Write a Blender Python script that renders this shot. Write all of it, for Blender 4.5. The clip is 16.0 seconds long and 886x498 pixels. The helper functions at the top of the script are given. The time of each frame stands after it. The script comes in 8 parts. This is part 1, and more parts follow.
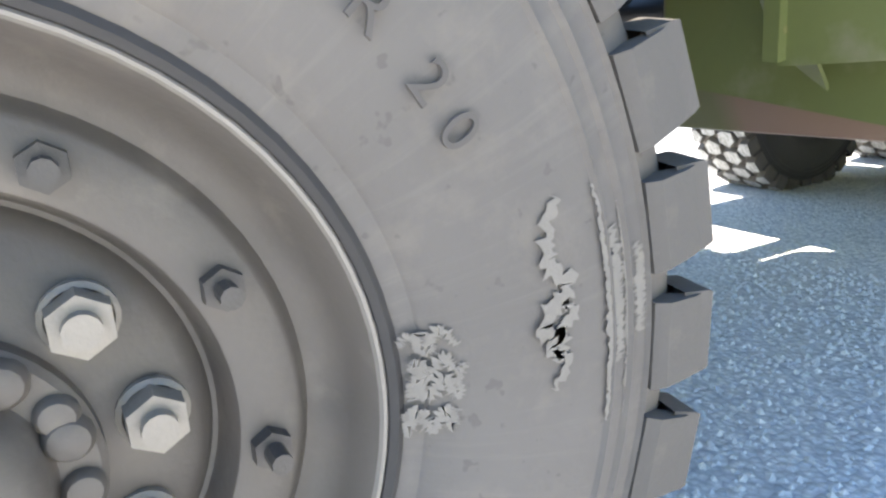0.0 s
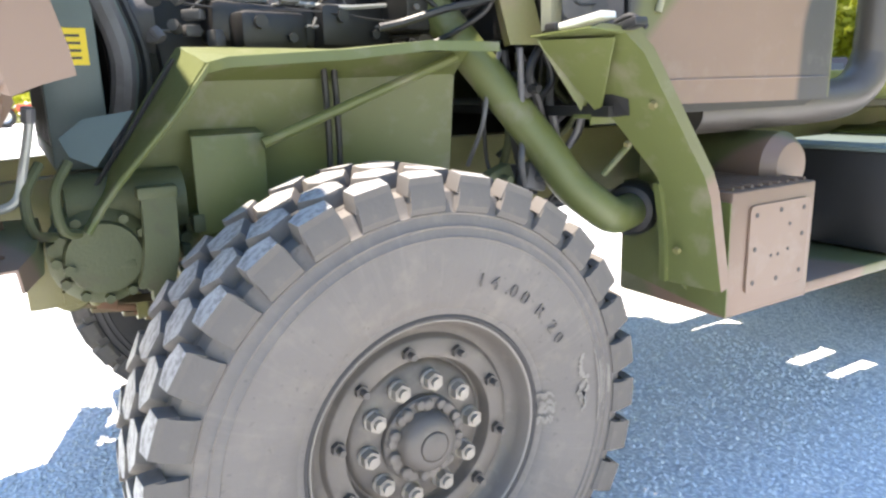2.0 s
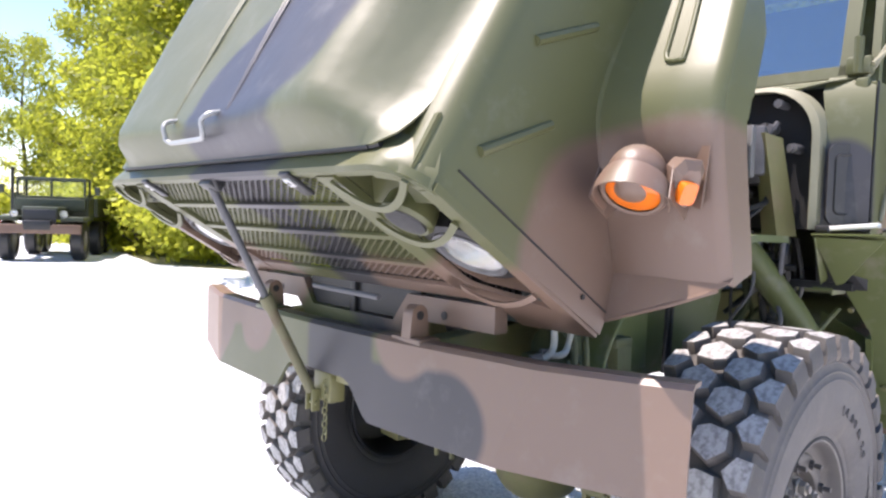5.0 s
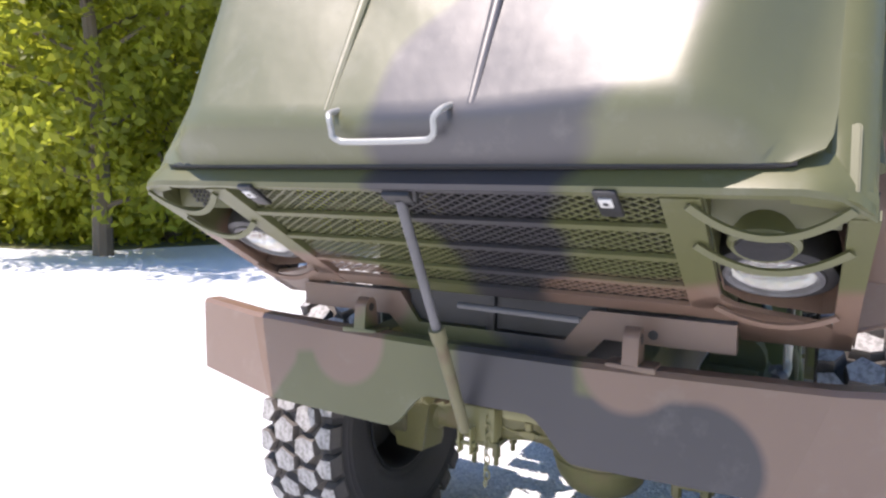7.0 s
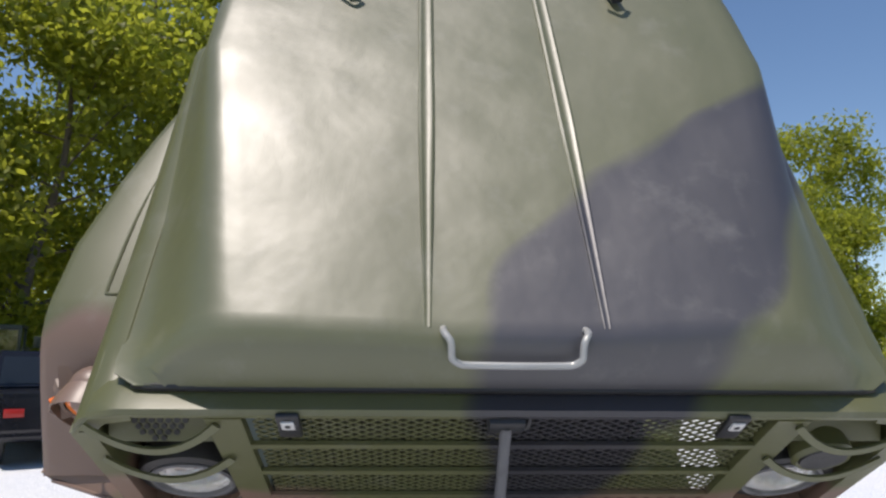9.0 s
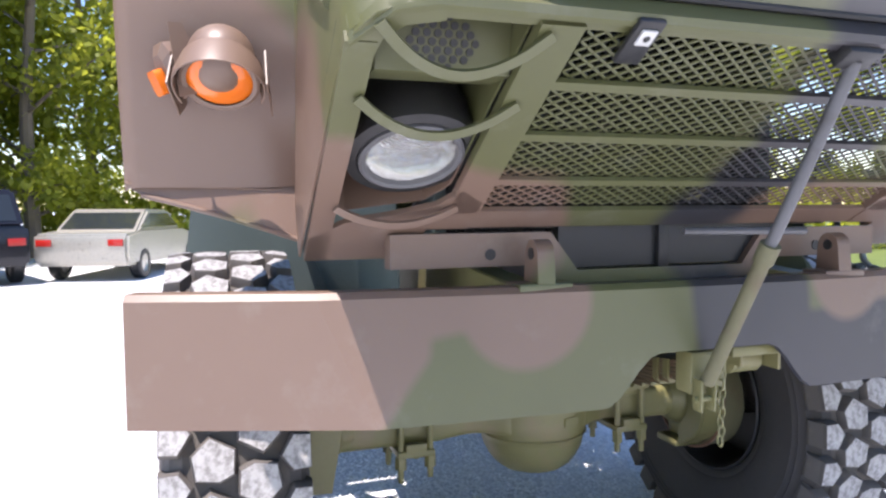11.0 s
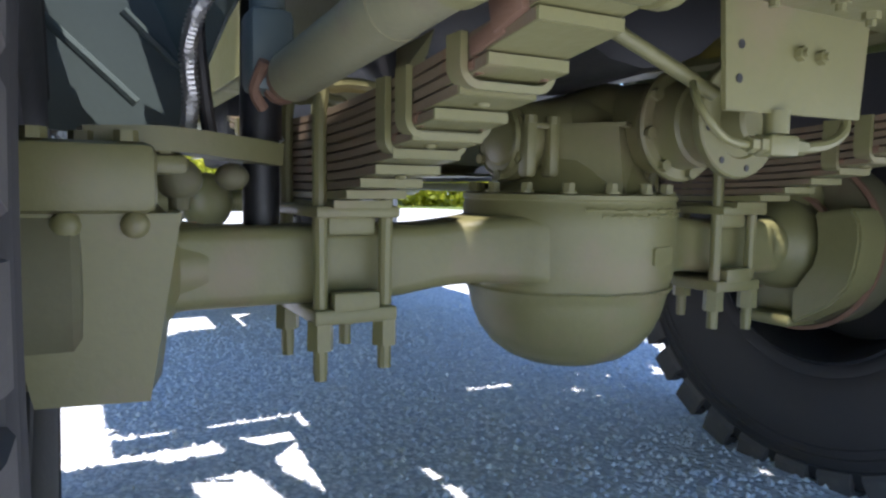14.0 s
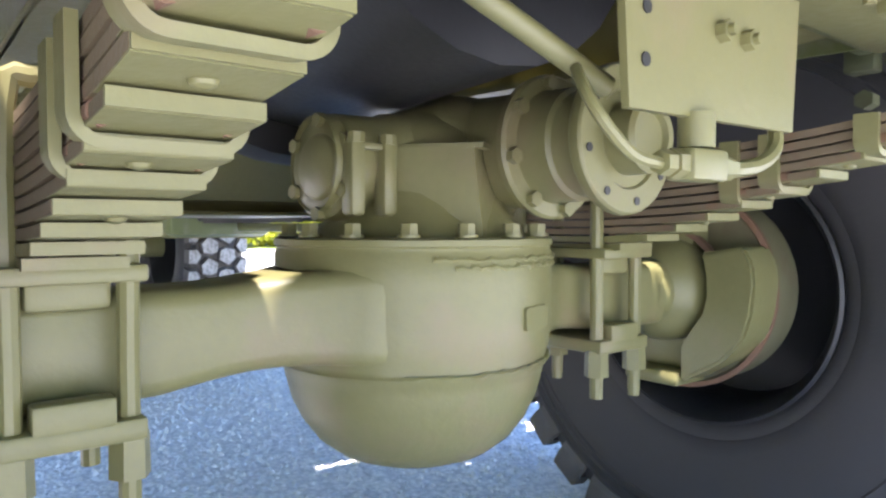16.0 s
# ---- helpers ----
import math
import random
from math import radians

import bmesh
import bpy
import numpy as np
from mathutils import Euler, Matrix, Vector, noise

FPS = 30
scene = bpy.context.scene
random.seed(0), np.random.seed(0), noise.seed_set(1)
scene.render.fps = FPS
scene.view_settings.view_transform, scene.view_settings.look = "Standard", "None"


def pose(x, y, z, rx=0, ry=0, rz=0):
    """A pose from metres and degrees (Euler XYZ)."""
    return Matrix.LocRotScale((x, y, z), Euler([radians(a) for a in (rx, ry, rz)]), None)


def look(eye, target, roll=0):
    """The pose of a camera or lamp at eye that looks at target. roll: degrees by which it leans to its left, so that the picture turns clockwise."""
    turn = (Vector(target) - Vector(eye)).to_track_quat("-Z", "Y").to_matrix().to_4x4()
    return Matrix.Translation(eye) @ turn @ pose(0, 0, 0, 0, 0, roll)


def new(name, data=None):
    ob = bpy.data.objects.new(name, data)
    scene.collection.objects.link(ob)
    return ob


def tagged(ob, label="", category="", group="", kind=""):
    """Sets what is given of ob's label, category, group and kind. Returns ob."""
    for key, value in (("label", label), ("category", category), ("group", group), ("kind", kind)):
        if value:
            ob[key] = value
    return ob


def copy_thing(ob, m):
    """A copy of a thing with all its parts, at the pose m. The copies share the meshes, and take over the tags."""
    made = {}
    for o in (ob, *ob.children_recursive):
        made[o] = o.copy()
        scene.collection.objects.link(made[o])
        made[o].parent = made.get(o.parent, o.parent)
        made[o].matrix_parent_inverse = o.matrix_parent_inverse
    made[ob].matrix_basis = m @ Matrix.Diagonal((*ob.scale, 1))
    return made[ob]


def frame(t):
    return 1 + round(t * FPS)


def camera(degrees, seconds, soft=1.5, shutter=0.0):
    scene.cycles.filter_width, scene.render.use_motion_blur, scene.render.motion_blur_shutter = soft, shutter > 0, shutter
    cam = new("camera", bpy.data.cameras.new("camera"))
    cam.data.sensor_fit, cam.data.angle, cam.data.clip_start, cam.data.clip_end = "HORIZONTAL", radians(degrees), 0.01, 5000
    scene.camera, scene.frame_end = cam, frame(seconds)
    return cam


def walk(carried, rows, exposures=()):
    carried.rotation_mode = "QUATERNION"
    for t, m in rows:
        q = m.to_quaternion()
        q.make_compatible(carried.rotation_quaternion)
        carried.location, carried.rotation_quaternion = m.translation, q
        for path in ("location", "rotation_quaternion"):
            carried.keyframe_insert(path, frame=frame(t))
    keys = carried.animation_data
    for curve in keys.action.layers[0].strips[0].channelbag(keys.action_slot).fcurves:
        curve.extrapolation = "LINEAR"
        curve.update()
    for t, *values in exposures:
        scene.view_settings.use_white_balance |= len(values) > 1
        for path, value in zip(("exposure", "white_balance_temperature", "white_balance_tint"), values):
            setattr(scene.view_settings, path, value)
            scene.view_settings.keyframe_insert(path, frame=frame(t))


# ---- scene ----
cam = camera(65.5, 16.0, soft=2.4)

PATH = [
    (0, (0.109, -1.6, 0.844), (1.051, 0.082, 0.31), -3.3),
    (0.5, (-0.054, -1.764, 0.906), (0.795, -0.04, 0.353), -3.1),
    (1, (-0.306, -2.007, 1.157), (0.537, -0.331, 0.464), 0.4),
    (1.5, (-0.507, -2.236, 1.276), (0.406, -0.543, 0.73), 1.8),
    (2, (-0.739, -2.435, 1.417), (0.276, -0.773, 0.961), -1.6),
    (2.5, (-1.106, -2.512, 1.426), (-0.077, -0.816, 1.178), 1.8),
    (3, (-1.433, -2.513, 1.473), (-0.281, -0.885, 1.325), 2.2),
    (3.5, (-1.716, -2.409, 1.482), (-0.53, -0.803, 1.367), 2.9),
    (4, (-2.003, -2.295, 1.537), (-0.756, -0.742, 1.361), 2.3),
    (4.5, (-2.194, -2.104, 1.55), (-0.853, -0.628, 1.392), 1.0),
    (5, (-2.297, -1.901, 1.562), (-0.939, -0.435, 1.472), 1.7),
    (5.2, (-2.356, -1.843, 1.569), (-1.0, -0.374, 1.52), 2.7),
    (7.3, (-2.789, -0.631, 1.683), (-0.962, 0.167, 1.534), 1.8),
    (7.5, (-2.833, -0.522, 1.634), (-0.939, 0.12, 1.6), 2.6),
    (8, (-2.958, -0.264, 1.693), (-0.99, -0.012, 1.946), -0.3),
    (8.5, (-2.929, -0.025, 1.8), (-1.001, 0.02, 2.33), -2.4),
    (9, (-2.859, 0.233, 1.767), (-0.888, 0.117, 2.081), 0.5),
    (9.5, (-2.838, 0.554, 1.68), (-0.866, 0.217, 1.695), -0.8),
    (10, (-2.766, 0.869, 1.585), (-0.824, 0.416, 1.429), 0.7),
    (10.2, (-2.69, 0.972, 1.529), (-0.746, 0.513, 1.428), -0.7),
    (12.3, (-1.764, 1.101, 1.131), (0.006, 0.228, 0.805), 1.2),
    (12.5, (-1.663, 1.068, 1.056), (0.1, 0.193, 0.699), 0.4),
    (13, (-1.377, 0.956, 0.908), (0.348, 0.061, 0.437), 3.3),
    (13.3, (-1.233, 0.883, 0.824), (0.493, -0.063, 0.469), 0.2),
    (13.5, (-1.157, 0.844, 0.787), (0.595, -0.082, 0.519), -0.8),
    (14, (-1.095, 0.808, 0.73), (0.662, -0.13, 0.55), 0.9),
    (14.5, (-1.079, 0.786, 0.727), (0.637, -0.237, 0.621), 0.2),
    (15, (-1.031, 0.731, 0.745), (0.649, -0.353, 0.686), 0.3),
    (15.3, (-0.953, 0.686, 0.745), (0.737, -0.382, 0.677), 0.3),
    (15.5, (-0.912, 0.643, 0.742), (0.768, -0.439, 0.686), 0.5),
    (16, (-0.847, 0.565, 0.737), (0.714, -0.684, 0.67), 0.0),
]
walk(cam, [(t, look(eye, target, roll)) for t, eye, target, roll in PATH], [
    (0, 1.92, 7300, 11), (1, 1.82, 7250, 11), (2, 2.0, 7400, 14), (3, 1.85, 7400, 22), (3.5, 1.65, 7300, 22), (5, 1.2, 6800, 22), (7.5, 0.9, 6900, 22), (8, 1.0, 6900, 20), (8.5, 0.35, 6800, 14), (9, -0.08, 6750, 16),
    (9.5, -0.15, 6700, 18), (10, 0.38, 6650, 22), (12.3, 1.2, 6450, 19), (13, 1.05, 6250, 18), (14, 1.15, 6150, 17), (14.5, 1.58, 6300, 17), (15, 1.92, 6400, 18), (16, 2.35, 6500, 19)])




# ---- light ----
SUN_DIR = Vector((-0.265, 0.24, 1.0)).normalized()
world = bpy.data.worlds.new("sky")
scene.world = world
world.use_nodes = True
wn = world.node_tree
sky = wn.nodes.new("ShaderNodeTexSky")
sky.sky_type = "NISHITA"
sky.sun_disc = False
sky.ozone_density, sky.dust_density = 0.6, 0.0
sky.sun_elevation = math.asin(SUN_DIR.z)
sky.sun_rotation = math.atan2(SUN_DIR.x, SUN_DIR.y)
deep = wn.nodes.new("ShaderNodeHueSaturation")
deep.inputs["Saturation"].default_value = 1.14
wn.links.new(sky.outputs[0], deep.inputs["Color"])
wn.links.new(deep.outputs[0], wn.nodes["Background"].inputs[0])
wn.nodes["Background"].inputs[1].default_value = 0.14
sun_data = bpy.data.lights.new("sun", "SUN")
sun_data.energy, sun_data.angle, sun_data.color = 4.5, radians(0.53), (1.0, 0.955, 0.885)
sun = new("sun", sun_data)
sun.matrix_world = look(SUN_DIR * 30, (0, 0, 0))


# ---- building blocks ----
def mesh_of(bm, name):
    me = bpy.data.meshes.new(name)
    bm.normal_update()
    bm.to_mesh(me)
    bm.free()
    return me


def smooth(bm, angle=35):
    lim = radians(angle)
    bmesh.ops.recalc_face_normals(bm, faces=bm.faces)
    for f in bm.faces:
        f.smooth = True
    for e in bm.edges:
        if len(e.link_faces) != 2 or e.calc_face_angle(4.0) > lim:
            e.smooth = False
    return bm


def part(name, bm, material, parent=None, label="", angle=35):
    """One mesh object out of a bmesh, under a thing or a part."""
    smooth(bm, angle)
    ob = new(name, mesh_of(bm, name))
    ob.data.materials.append(material)
    if parent is not None:
        ob.parent = parent
        ob.matrix_parent_inverse = Matrix.Identity(4) if parent.type == "EMPTY" and parent.matrix_basis == Matrix.Identity(4) else parent_world(parent).inverted()
    if label:
        tagged(ob, label)
    return ob


def parent_world(ob):
    m = ob.matrix_basis.copy()
    while ob.parent:
        m = ob.parent.matrix_basis @ ob.matrix_parent_inverse @ m
        ob = ob.parent
    return m


def thing(name, at, label, category, group="", kind=""):
    ob = new(name)
    ob.empty_display_size = 0.1
    ob.location = at
    return tagged(ob, label, category, group, kind)


def box(bm, c, s, m=None, bevel=0.0):
    r = bmesh.ops.create_cube(bm, size=1.0)
    t = Matrix.Translation(c) @ (m.to_4x4() if m is not None else Matrix.Identity(4)) @ Matrix.Diagonal((*s, 1))
    bmesh.ops.transform(bm, matrix=t, verts=r["verts"])
    if bevel:
        es = list({e for v in r["verts"] for e in v.link_edges})
        bmesh.ops.bevel(bm, geom=es, offset=bevel, segments=2, affect="EDGES", profile=0.5)
    return bm


def cyl(bm, a, b, r, r2=None, n=16, caps=True):
    a, b = Vector(a), Vector(b)
    d = b - a
    m = Matrix.Translation((a + b) / 2) @ d.to_track_quat("Z", "Y").to_matrix().to_4x4()
    bmesh.ops.create_cone(bm, cap_ends=caps, segments=n, radius1=r, radius2=r if r2 is None else r2, depth=d.length, matrix=m)
    return bm


def ball(bm, c, r, s=(1, 1, 1), u=16, v=10):
    bmesh.ops.create_uvsphere(bm, u_segments=u, v_segments=v, radius=r, matrix=Matrix.Translation(c) @ Matrix.Diagonal((*s, 1)))
    return bm


def lathe(bm, profile, m, n=32, a0=0.0, a1=2 * math.pi):
    """Turns (radius, height) pairs round the z axis of m."""
    full = abs(a1 - a0 - 2 * math.pi) < 1e-6
    k = n if full else n + 1
    rings = []
    for r, h in profile:
        if r < 1e-5 and full:
            rings.append([bm.verts.new(m @ Vector((0, 0, h)))])
        else:
            rings.append([bm.verts.new(m @ Vector((r * math.cos(a0 + (a1 - a0) * i / n), r * math.sin(a0 + (a1 - a0) * i / n), h))) for i in range(k)])
    for p, q in zip(rings, rings[1:]):
        for i in range(n):
            j = (i + 1) % k
            vs = [p[i] if len(p) > 1 else p[0], p[j] if len(p) > 1 else p[0], q[j] if len(q) > 1 else q[0], q[i] if len(q) > 1 else q[0]]
            vs = list(dict.fromkeys(vs))
            if len(vs) > 2:
                bm.faces.new(vs)
    return bm


def spline(pts, steps=6):
    pts = [Vector(p) for p in pts]
    if len(pts) < 3:
        return pts
    out = []
    for i in range(len(pts) - 1):
        p0, p1, p2, p3 = pts[max(i - 1, 0)], pts[i], pts[i + 1], pts[min(i + 2, len(pts) - 1)]
        for s in range(steps):
            t = s / steps
            out.append(0.5 * ((2 * p1) + (p2 - p0) * t + (2 * p0 - 5 * p1 + 4 * p2 - p3) * t * t + (3 * p1 - p0 - 3 * p2 + p3) * t ** 3))
    return out + [pts[-1]]


def tube(bm, pts, r, n=10, steps=6, caps=True, flat=None):
    """A round (or, with flat=(w, h, up), rectangular) bar along a smooth line."""
    line = spline(pts, steps)
    rings, up = [], Vector((0.03, 0.02, 1))
    for i, p in enumerate(line):
        d = (line[min(i + 1, len(line) - 1)] - line[max(i - 1, 0)]).normalized()
        if flat:
            up = Vector(flat[2])
        x = d.cross(up)
        if x.length < 1e-4:
            x = d.cross(Vector((1, 0, 0)))
        x.normalize()
        y = x.cross(d)
        if not flat:
            up = y
            rr = r(i / (len(line) - 1)) if callable(r) else r
            rings.append([bm.verts.new(p + rr * (math.cos(a) * x + math.sin(a) * y)) for a in [2 * math.pi * k / n for k in range(n)]])
        else:
            w, h = flat[0] / 2, flat[1] / 2
            rings.append([bm.verts.new(p + sx * w * x + sy * h * y) for sx, sy in ((-1, -1), (1, -1), (1, 1), (-1, 1))])
    k = len(rings[0])
    for a, b in zip(rings, rings[1:]):
        for i in range(k):
            bm.faces.new((a[i], a[(i + 1) % k], b[(i + 1) % k], b[i]))
    if caps:
        bm.faces.new(rings[0])
        bm.faces.new(rings[-1])
    return bm


def prism(bm, outline, to3d, depth):
    """A flat outline of (u, v), given thickness along the third axis; to3d(u, v, w) places it."""
    lo = [bm.verts.new(to3d(u, v, 0)) for u, v in outline]
    hi = [bm.verts.new(to3d(u, v, depth)) for u, v in outline]
    bm.faces.new(lo)
    bm.faces.new(hi)
    n = len(lo)
    for i in range(n):
        bm.faces.new((lo[i], lo[(i + 1) % n], hi[(i + 1) % n], hi[i]))
    return bm


def sheet(bm, rows, thick=0.0):
    """A skin through rows of points, with thickness."""
    g = [[bm.verts.new(p) for p in row] for row in rows]
    fs = []
    for a, b in zip(g, g[1:]):
        for i in range(len(a) - 1):
            fs.append(bm.faces.new((a[i], a[i + 1], b[i + 1], b[i])))
    if thick:
        bm.normal_update()
        bmesh.ops.solidify(bm, geom=fs, thickness=thick)
    return bm


def hexnut(bm, c, axis, r, h):
    axis = Vector(axis).normalized()
    return cyl(bm, Vector(c), Vector(c) + axis * h, r, r * 0.96, n=6)


def rounded(w, h, r, n=4):
    """Outline of a rectangle with round corners."""
    out = []
    for cx, cy, a in ((w / 2 - r, h / 2 - r, 0), (-w / 2 + r, h / 2 - r, 90), (-w / 2 + r, -h / 2 + r, 180), (w / 2 - r, -h / 2 + r, 270)):
        for i in range(n + 1):
            t = radians(a + 90 * i / n)
            out.append((cx + r * math.cos(t), cy + r * math.sin(t)))
    return out


# ---- materials ----
class Nodes:
    """Short hand for a node material."""

    def __init__(self, name):
        self.mat = bpy.data.materials.new(name)
        self.mat.use_nodes = True
        self.t = self.mat.node_tree
        self.out = self.t.nodes["Principled BSDF"]

    def add(self, kind, **kw):
        n = self.t.nodes.new("ShaderNode" + kind)
        for k, v in kw.items():
            if k in n.inputs:
                self.put(v, n.inputs[k])
        return n

    def put(self, v, socket):
        if isinstance(v, bpy.types.NodeSocket):
            self.t.links.new(v, socket)
        else:
            socket.default_value = v

    def place(self):
        return self.add("NewGeometry").outputs["Position"]

    def local(self):
        return self.add("TexCoord").outputs["Object"]

    def noise(self, scale, vec=None, detail=4.0, rough=0.55):
        n = self.add("TexNoise", Scale=scale, Detail=detail, Roughness=rough)
        if vec is not None:
            self.put(vec, n.inputs["Vector"])
        return n.outputs["Fac"]

    def ramp(self, fac, *stops):
        n = self.add("ValToRGB")
        self.put(fac, n.inputs["Fac"])
        el = n.color_ramp.elements
        while len(el) < len(stops):
            el.new(0.5)
        for e, (p, c) in zip(el, stops):
            e.position = p
            e.color = c if len(c) == 4 else (*c, 1)
        return n.outputs["Color"]

    def mix(self, fac, a, b, mode="MIX"):
        n = self.t.nodes.new("ShaderNodeMix")
        n.data_type = "RGBA"
        n.blend_type = mode
        self.put(fac, n.inputs[0])
        for v, s in ((a, n.inputs[6]), (b, n.inputs[7])):
            self.put(v if isinstance(v, bpy.types.NodeSocket) else (*v, 1)[:4], s)
        return n.outputs[2]

    def math(self, op, a, b=0.0, c=0.0):
        n = self.t.nodes.new("ShaderNodeMath")
        n.operation = op
        for v, s in zip((a, b, c), n.inputs):
            self.put(v, s)
        return n.outputs[0]

    def vmath(self, op, a, b=None):
        n = self.t.nodes.new("ShaderNodeVectorMath")
        n.operation = op
        self.put(a, n.inputs[0])
        if b is not None:
            self.put(b, n.inputs[1])
        return n.outputs["Value" if op in ("DISTANCE", "LENGTH", "DOT_PRODUCT") else "Vector"]

    def bump(self, height, strength=0.3, dist=0.01, normal=None):
        n = self.add("Bump", Strength=strength, Distance=dist)
        self.put(height, n.inputs["Height"])
        if normal is not None:
            self.put(normal, n.inputs["Normal"])
        return n.outputs["Normal"]

    def done(self, color=None, rough=None, metal=None, normal=None, **more):
        for k, v in (("Base Color", color), ("Roughness", rough), ("Metallic", metal), ("Normal", normal), *more.items()):
            if v is not None:
                if k == "Base Color" and not isinstance(v, bpy.types.NodeSocket):
                    v = (*v, 1)[:4]
                self.put(v, self.out.inputs[k])
        return self.mat


def plain(name, color, rough=0.5, metal=0.0, vary=0.25, scale=18.0, relief=0.15, dirt=None):
    """A paint, rubber or metal with grain and stains at two scales."""
    n = Nodes(name)
    p = n.local()
    big, fine = n.noise(scale * 0.25, p), n.noise(scale * 6, p, 3)
    dark = tuple(c * (1 - vary) for c in color)
    light = tuple(min(1, c * (1 + vary)) for c in color)
    c = n.mix(n.math("MULTIPLY_ADD", big, 0.7, n.math("MULTIPLY", fine, 0.3)), dark, light)
    if dirt:
        c = n.mix(n.ramp(n.noise(scale * 0.6, p, 6), (0.55, (0, 0, 0)), (0.75, (0.7, 0.7, 0.7))), c, dirt)
    r = n.math("MULTIPLY_ADD", fine, 0.2, rough - 0.1)
    return n.done(c, r, metal, n.bump(fine, relief, 0.002))


def tyre_side():
    """Dusty sidewall rubber: stains, fine moulded rings and washed streaks that run away from the axle."""
    n = Nodes("tyre_rubber")
    p = n.place()
    big, mid, fine = n.noise(4.0, p, 4), n.noise(13.0, p, 6, 0.65), n.noise(110.0, p, 3)
    c = n.mix(big, (0.098, 0.088, 0.083), (0.160, 0.146, 0.136))
    c = n.mix(n.ramp(mid, (0.50, (0, 0, 0)), (0.75, (0.55, 0.55, 0.55))), c, (0.205, 0.180, 0.155))
    c = n.mix(n.ramp(n.noise(60.0, p, 2), (0.66, (0, 0, 0)), (0.72, (0.5, 0.5, 0.5))), c, (0.075, 0.068, 0.064))
    # streaks: noise stretched along the radius of the nearest front wheel
    sep = n.add("SeparateXYZ")
    n.put(p, sep.inputs[0])
    around = n.math("ARCTAN2", n.math("SUBTRACT", sep.outputs["Z"], 0.596), sep.outputs["X"])
    com = n.add("CombineXYZ")
    n.put(n.math("MULTIPLY", around, 9.0), com.inputs[0])
    n.put(n.vmath("LENGTH", n.vmath("MULTIPLY", n.vmath("SUBTRACT", p, (0.0, 0.0, 0.596)), (1, 0, 1))), com.inputs[1])
    c = n.mix(n.ramp(n.noise(2.6, com.outputs[0], 5, 0.7), (0.52, (0, 0, 0)), (0.78, (0.45, 0.45, 0.45))), c, (0.19, 0.172, 0.155))
    return n.done(c, n.math("MULTIPLY_ADD", mid, 0.2, 0.68), 0, n.bump(fine, 0.35, 0.0016, n.bump(mid, 0.15, 0.004)))


GREEN, BROWN, BLACK = (0.103, 0.108, 0.044), (0.188, 0.123, 0.091), (0.038, 0.036, 0.041)


def camo(name, patches, base=GREEN, rough=0.42, relief=0.08, dents=0.0, sway=0.22, gloss=0.62, edge=0.02):
    """Sprayed camouflage: soft-edged patches (x, y, z, radius, colour, squash x, y, z) over a base coat, in the place's metres."""
    n = Nodes(name)
    p = n.place()
    wob = n.add("TexNoise", Scale=2.4, Detail=0.5)
    n.put(p, wob.inputs["Vector"])
    w = n.vmath("MULTIPLY_ADD", wob.outputs["Color"], (sway, sway, sway))
    w.node.inputs[2].default_value = (-sway / 2, -sway / 2, -sway / 2)
    q = n.vmath("ADD", p, w)
    col = base
    for patch in patches:
        if len(patch) == 5:
            # a stroke of the spray gun from one place to another, (a, b, radius at a, radius at b, colour)
            a, b, r0, r1, c = patch
            ab = Vector(b) - Vector(a)
            ap = n.vmath("SUBTRACT", q, a)
            g = n.add("MapRange")
            n.put(n.vmath("DOT_PRODUCT", ap, tuple(ab / ab.length_squared)), g.inputs["Value"])
            along = n.add("VectorMath")
            along.operation = "SCALE"
            along.inputs[0].default_value = tuple(ab)
            n.put(g.outputs[0], along.inputs["Scale"])
            f = n.math("SUBTRACT", n.vmath("LENGTH", n.vmath("SUBTRACT", ap, along.outputs[0])), n.math("MULTIPLY_ADD", g.outputs[0], r1 - r0, r0))
        else:
            x, y, z, r, c, sx, sy, sz = patch
            d = n.vmath("SUBTRACT", q, (x, y, z))
            d = n.vmath("MULTIPLY", d, (1 / sx, 1 / sy, 1 / sz))
            f = n.math("SUBTRACT", n.vmath("LENGTH", d), r)
        m = n.add("MapRange")
        n.put(f, m.inputs["Value"])
        m.inputs["From Min"].default_value, m.inputs["From Max"].default_value = edge, -edge
        col = n.mix(m.outputs[0], col, c)
    fine = n.noise(160, p, 3)
    big = n.noise(2.2, p, 5)
    col = n.mix(n.math("MULTIPLY", big, 0.55), col, (0.26, 0.25, 0.22), "SOFT_LIGHT")
    col = n.mix(n.ramp(n.noise(7, p, 8, 0.65), (0.56, (0, 0, 0)), (0.8, (0.22, 0.22, 0.22))), col, (0.30, 0.29, 0.26))
    ro = n.math("MULTIPLY_ADD", big, 0.22, rough - 0.09)
    nor = n.bump(fine, relief, 0.0015)
    if dents:
        nor = n.bump(n.noise(4.5, p, 3, 0.5), dents, 0.03, nor)
    return n.done(col, ro, 0.0, nor, **{"Specular IOR Level": gloss})


def TOP(x, y, z=0.86):
    """A place on the open hood's top panel, x from its nose and y across."""
    return (-0.81 + 0.515 * x - 0.857 * z, y, 1.275 + 0.857 * x + 0.515 * z)


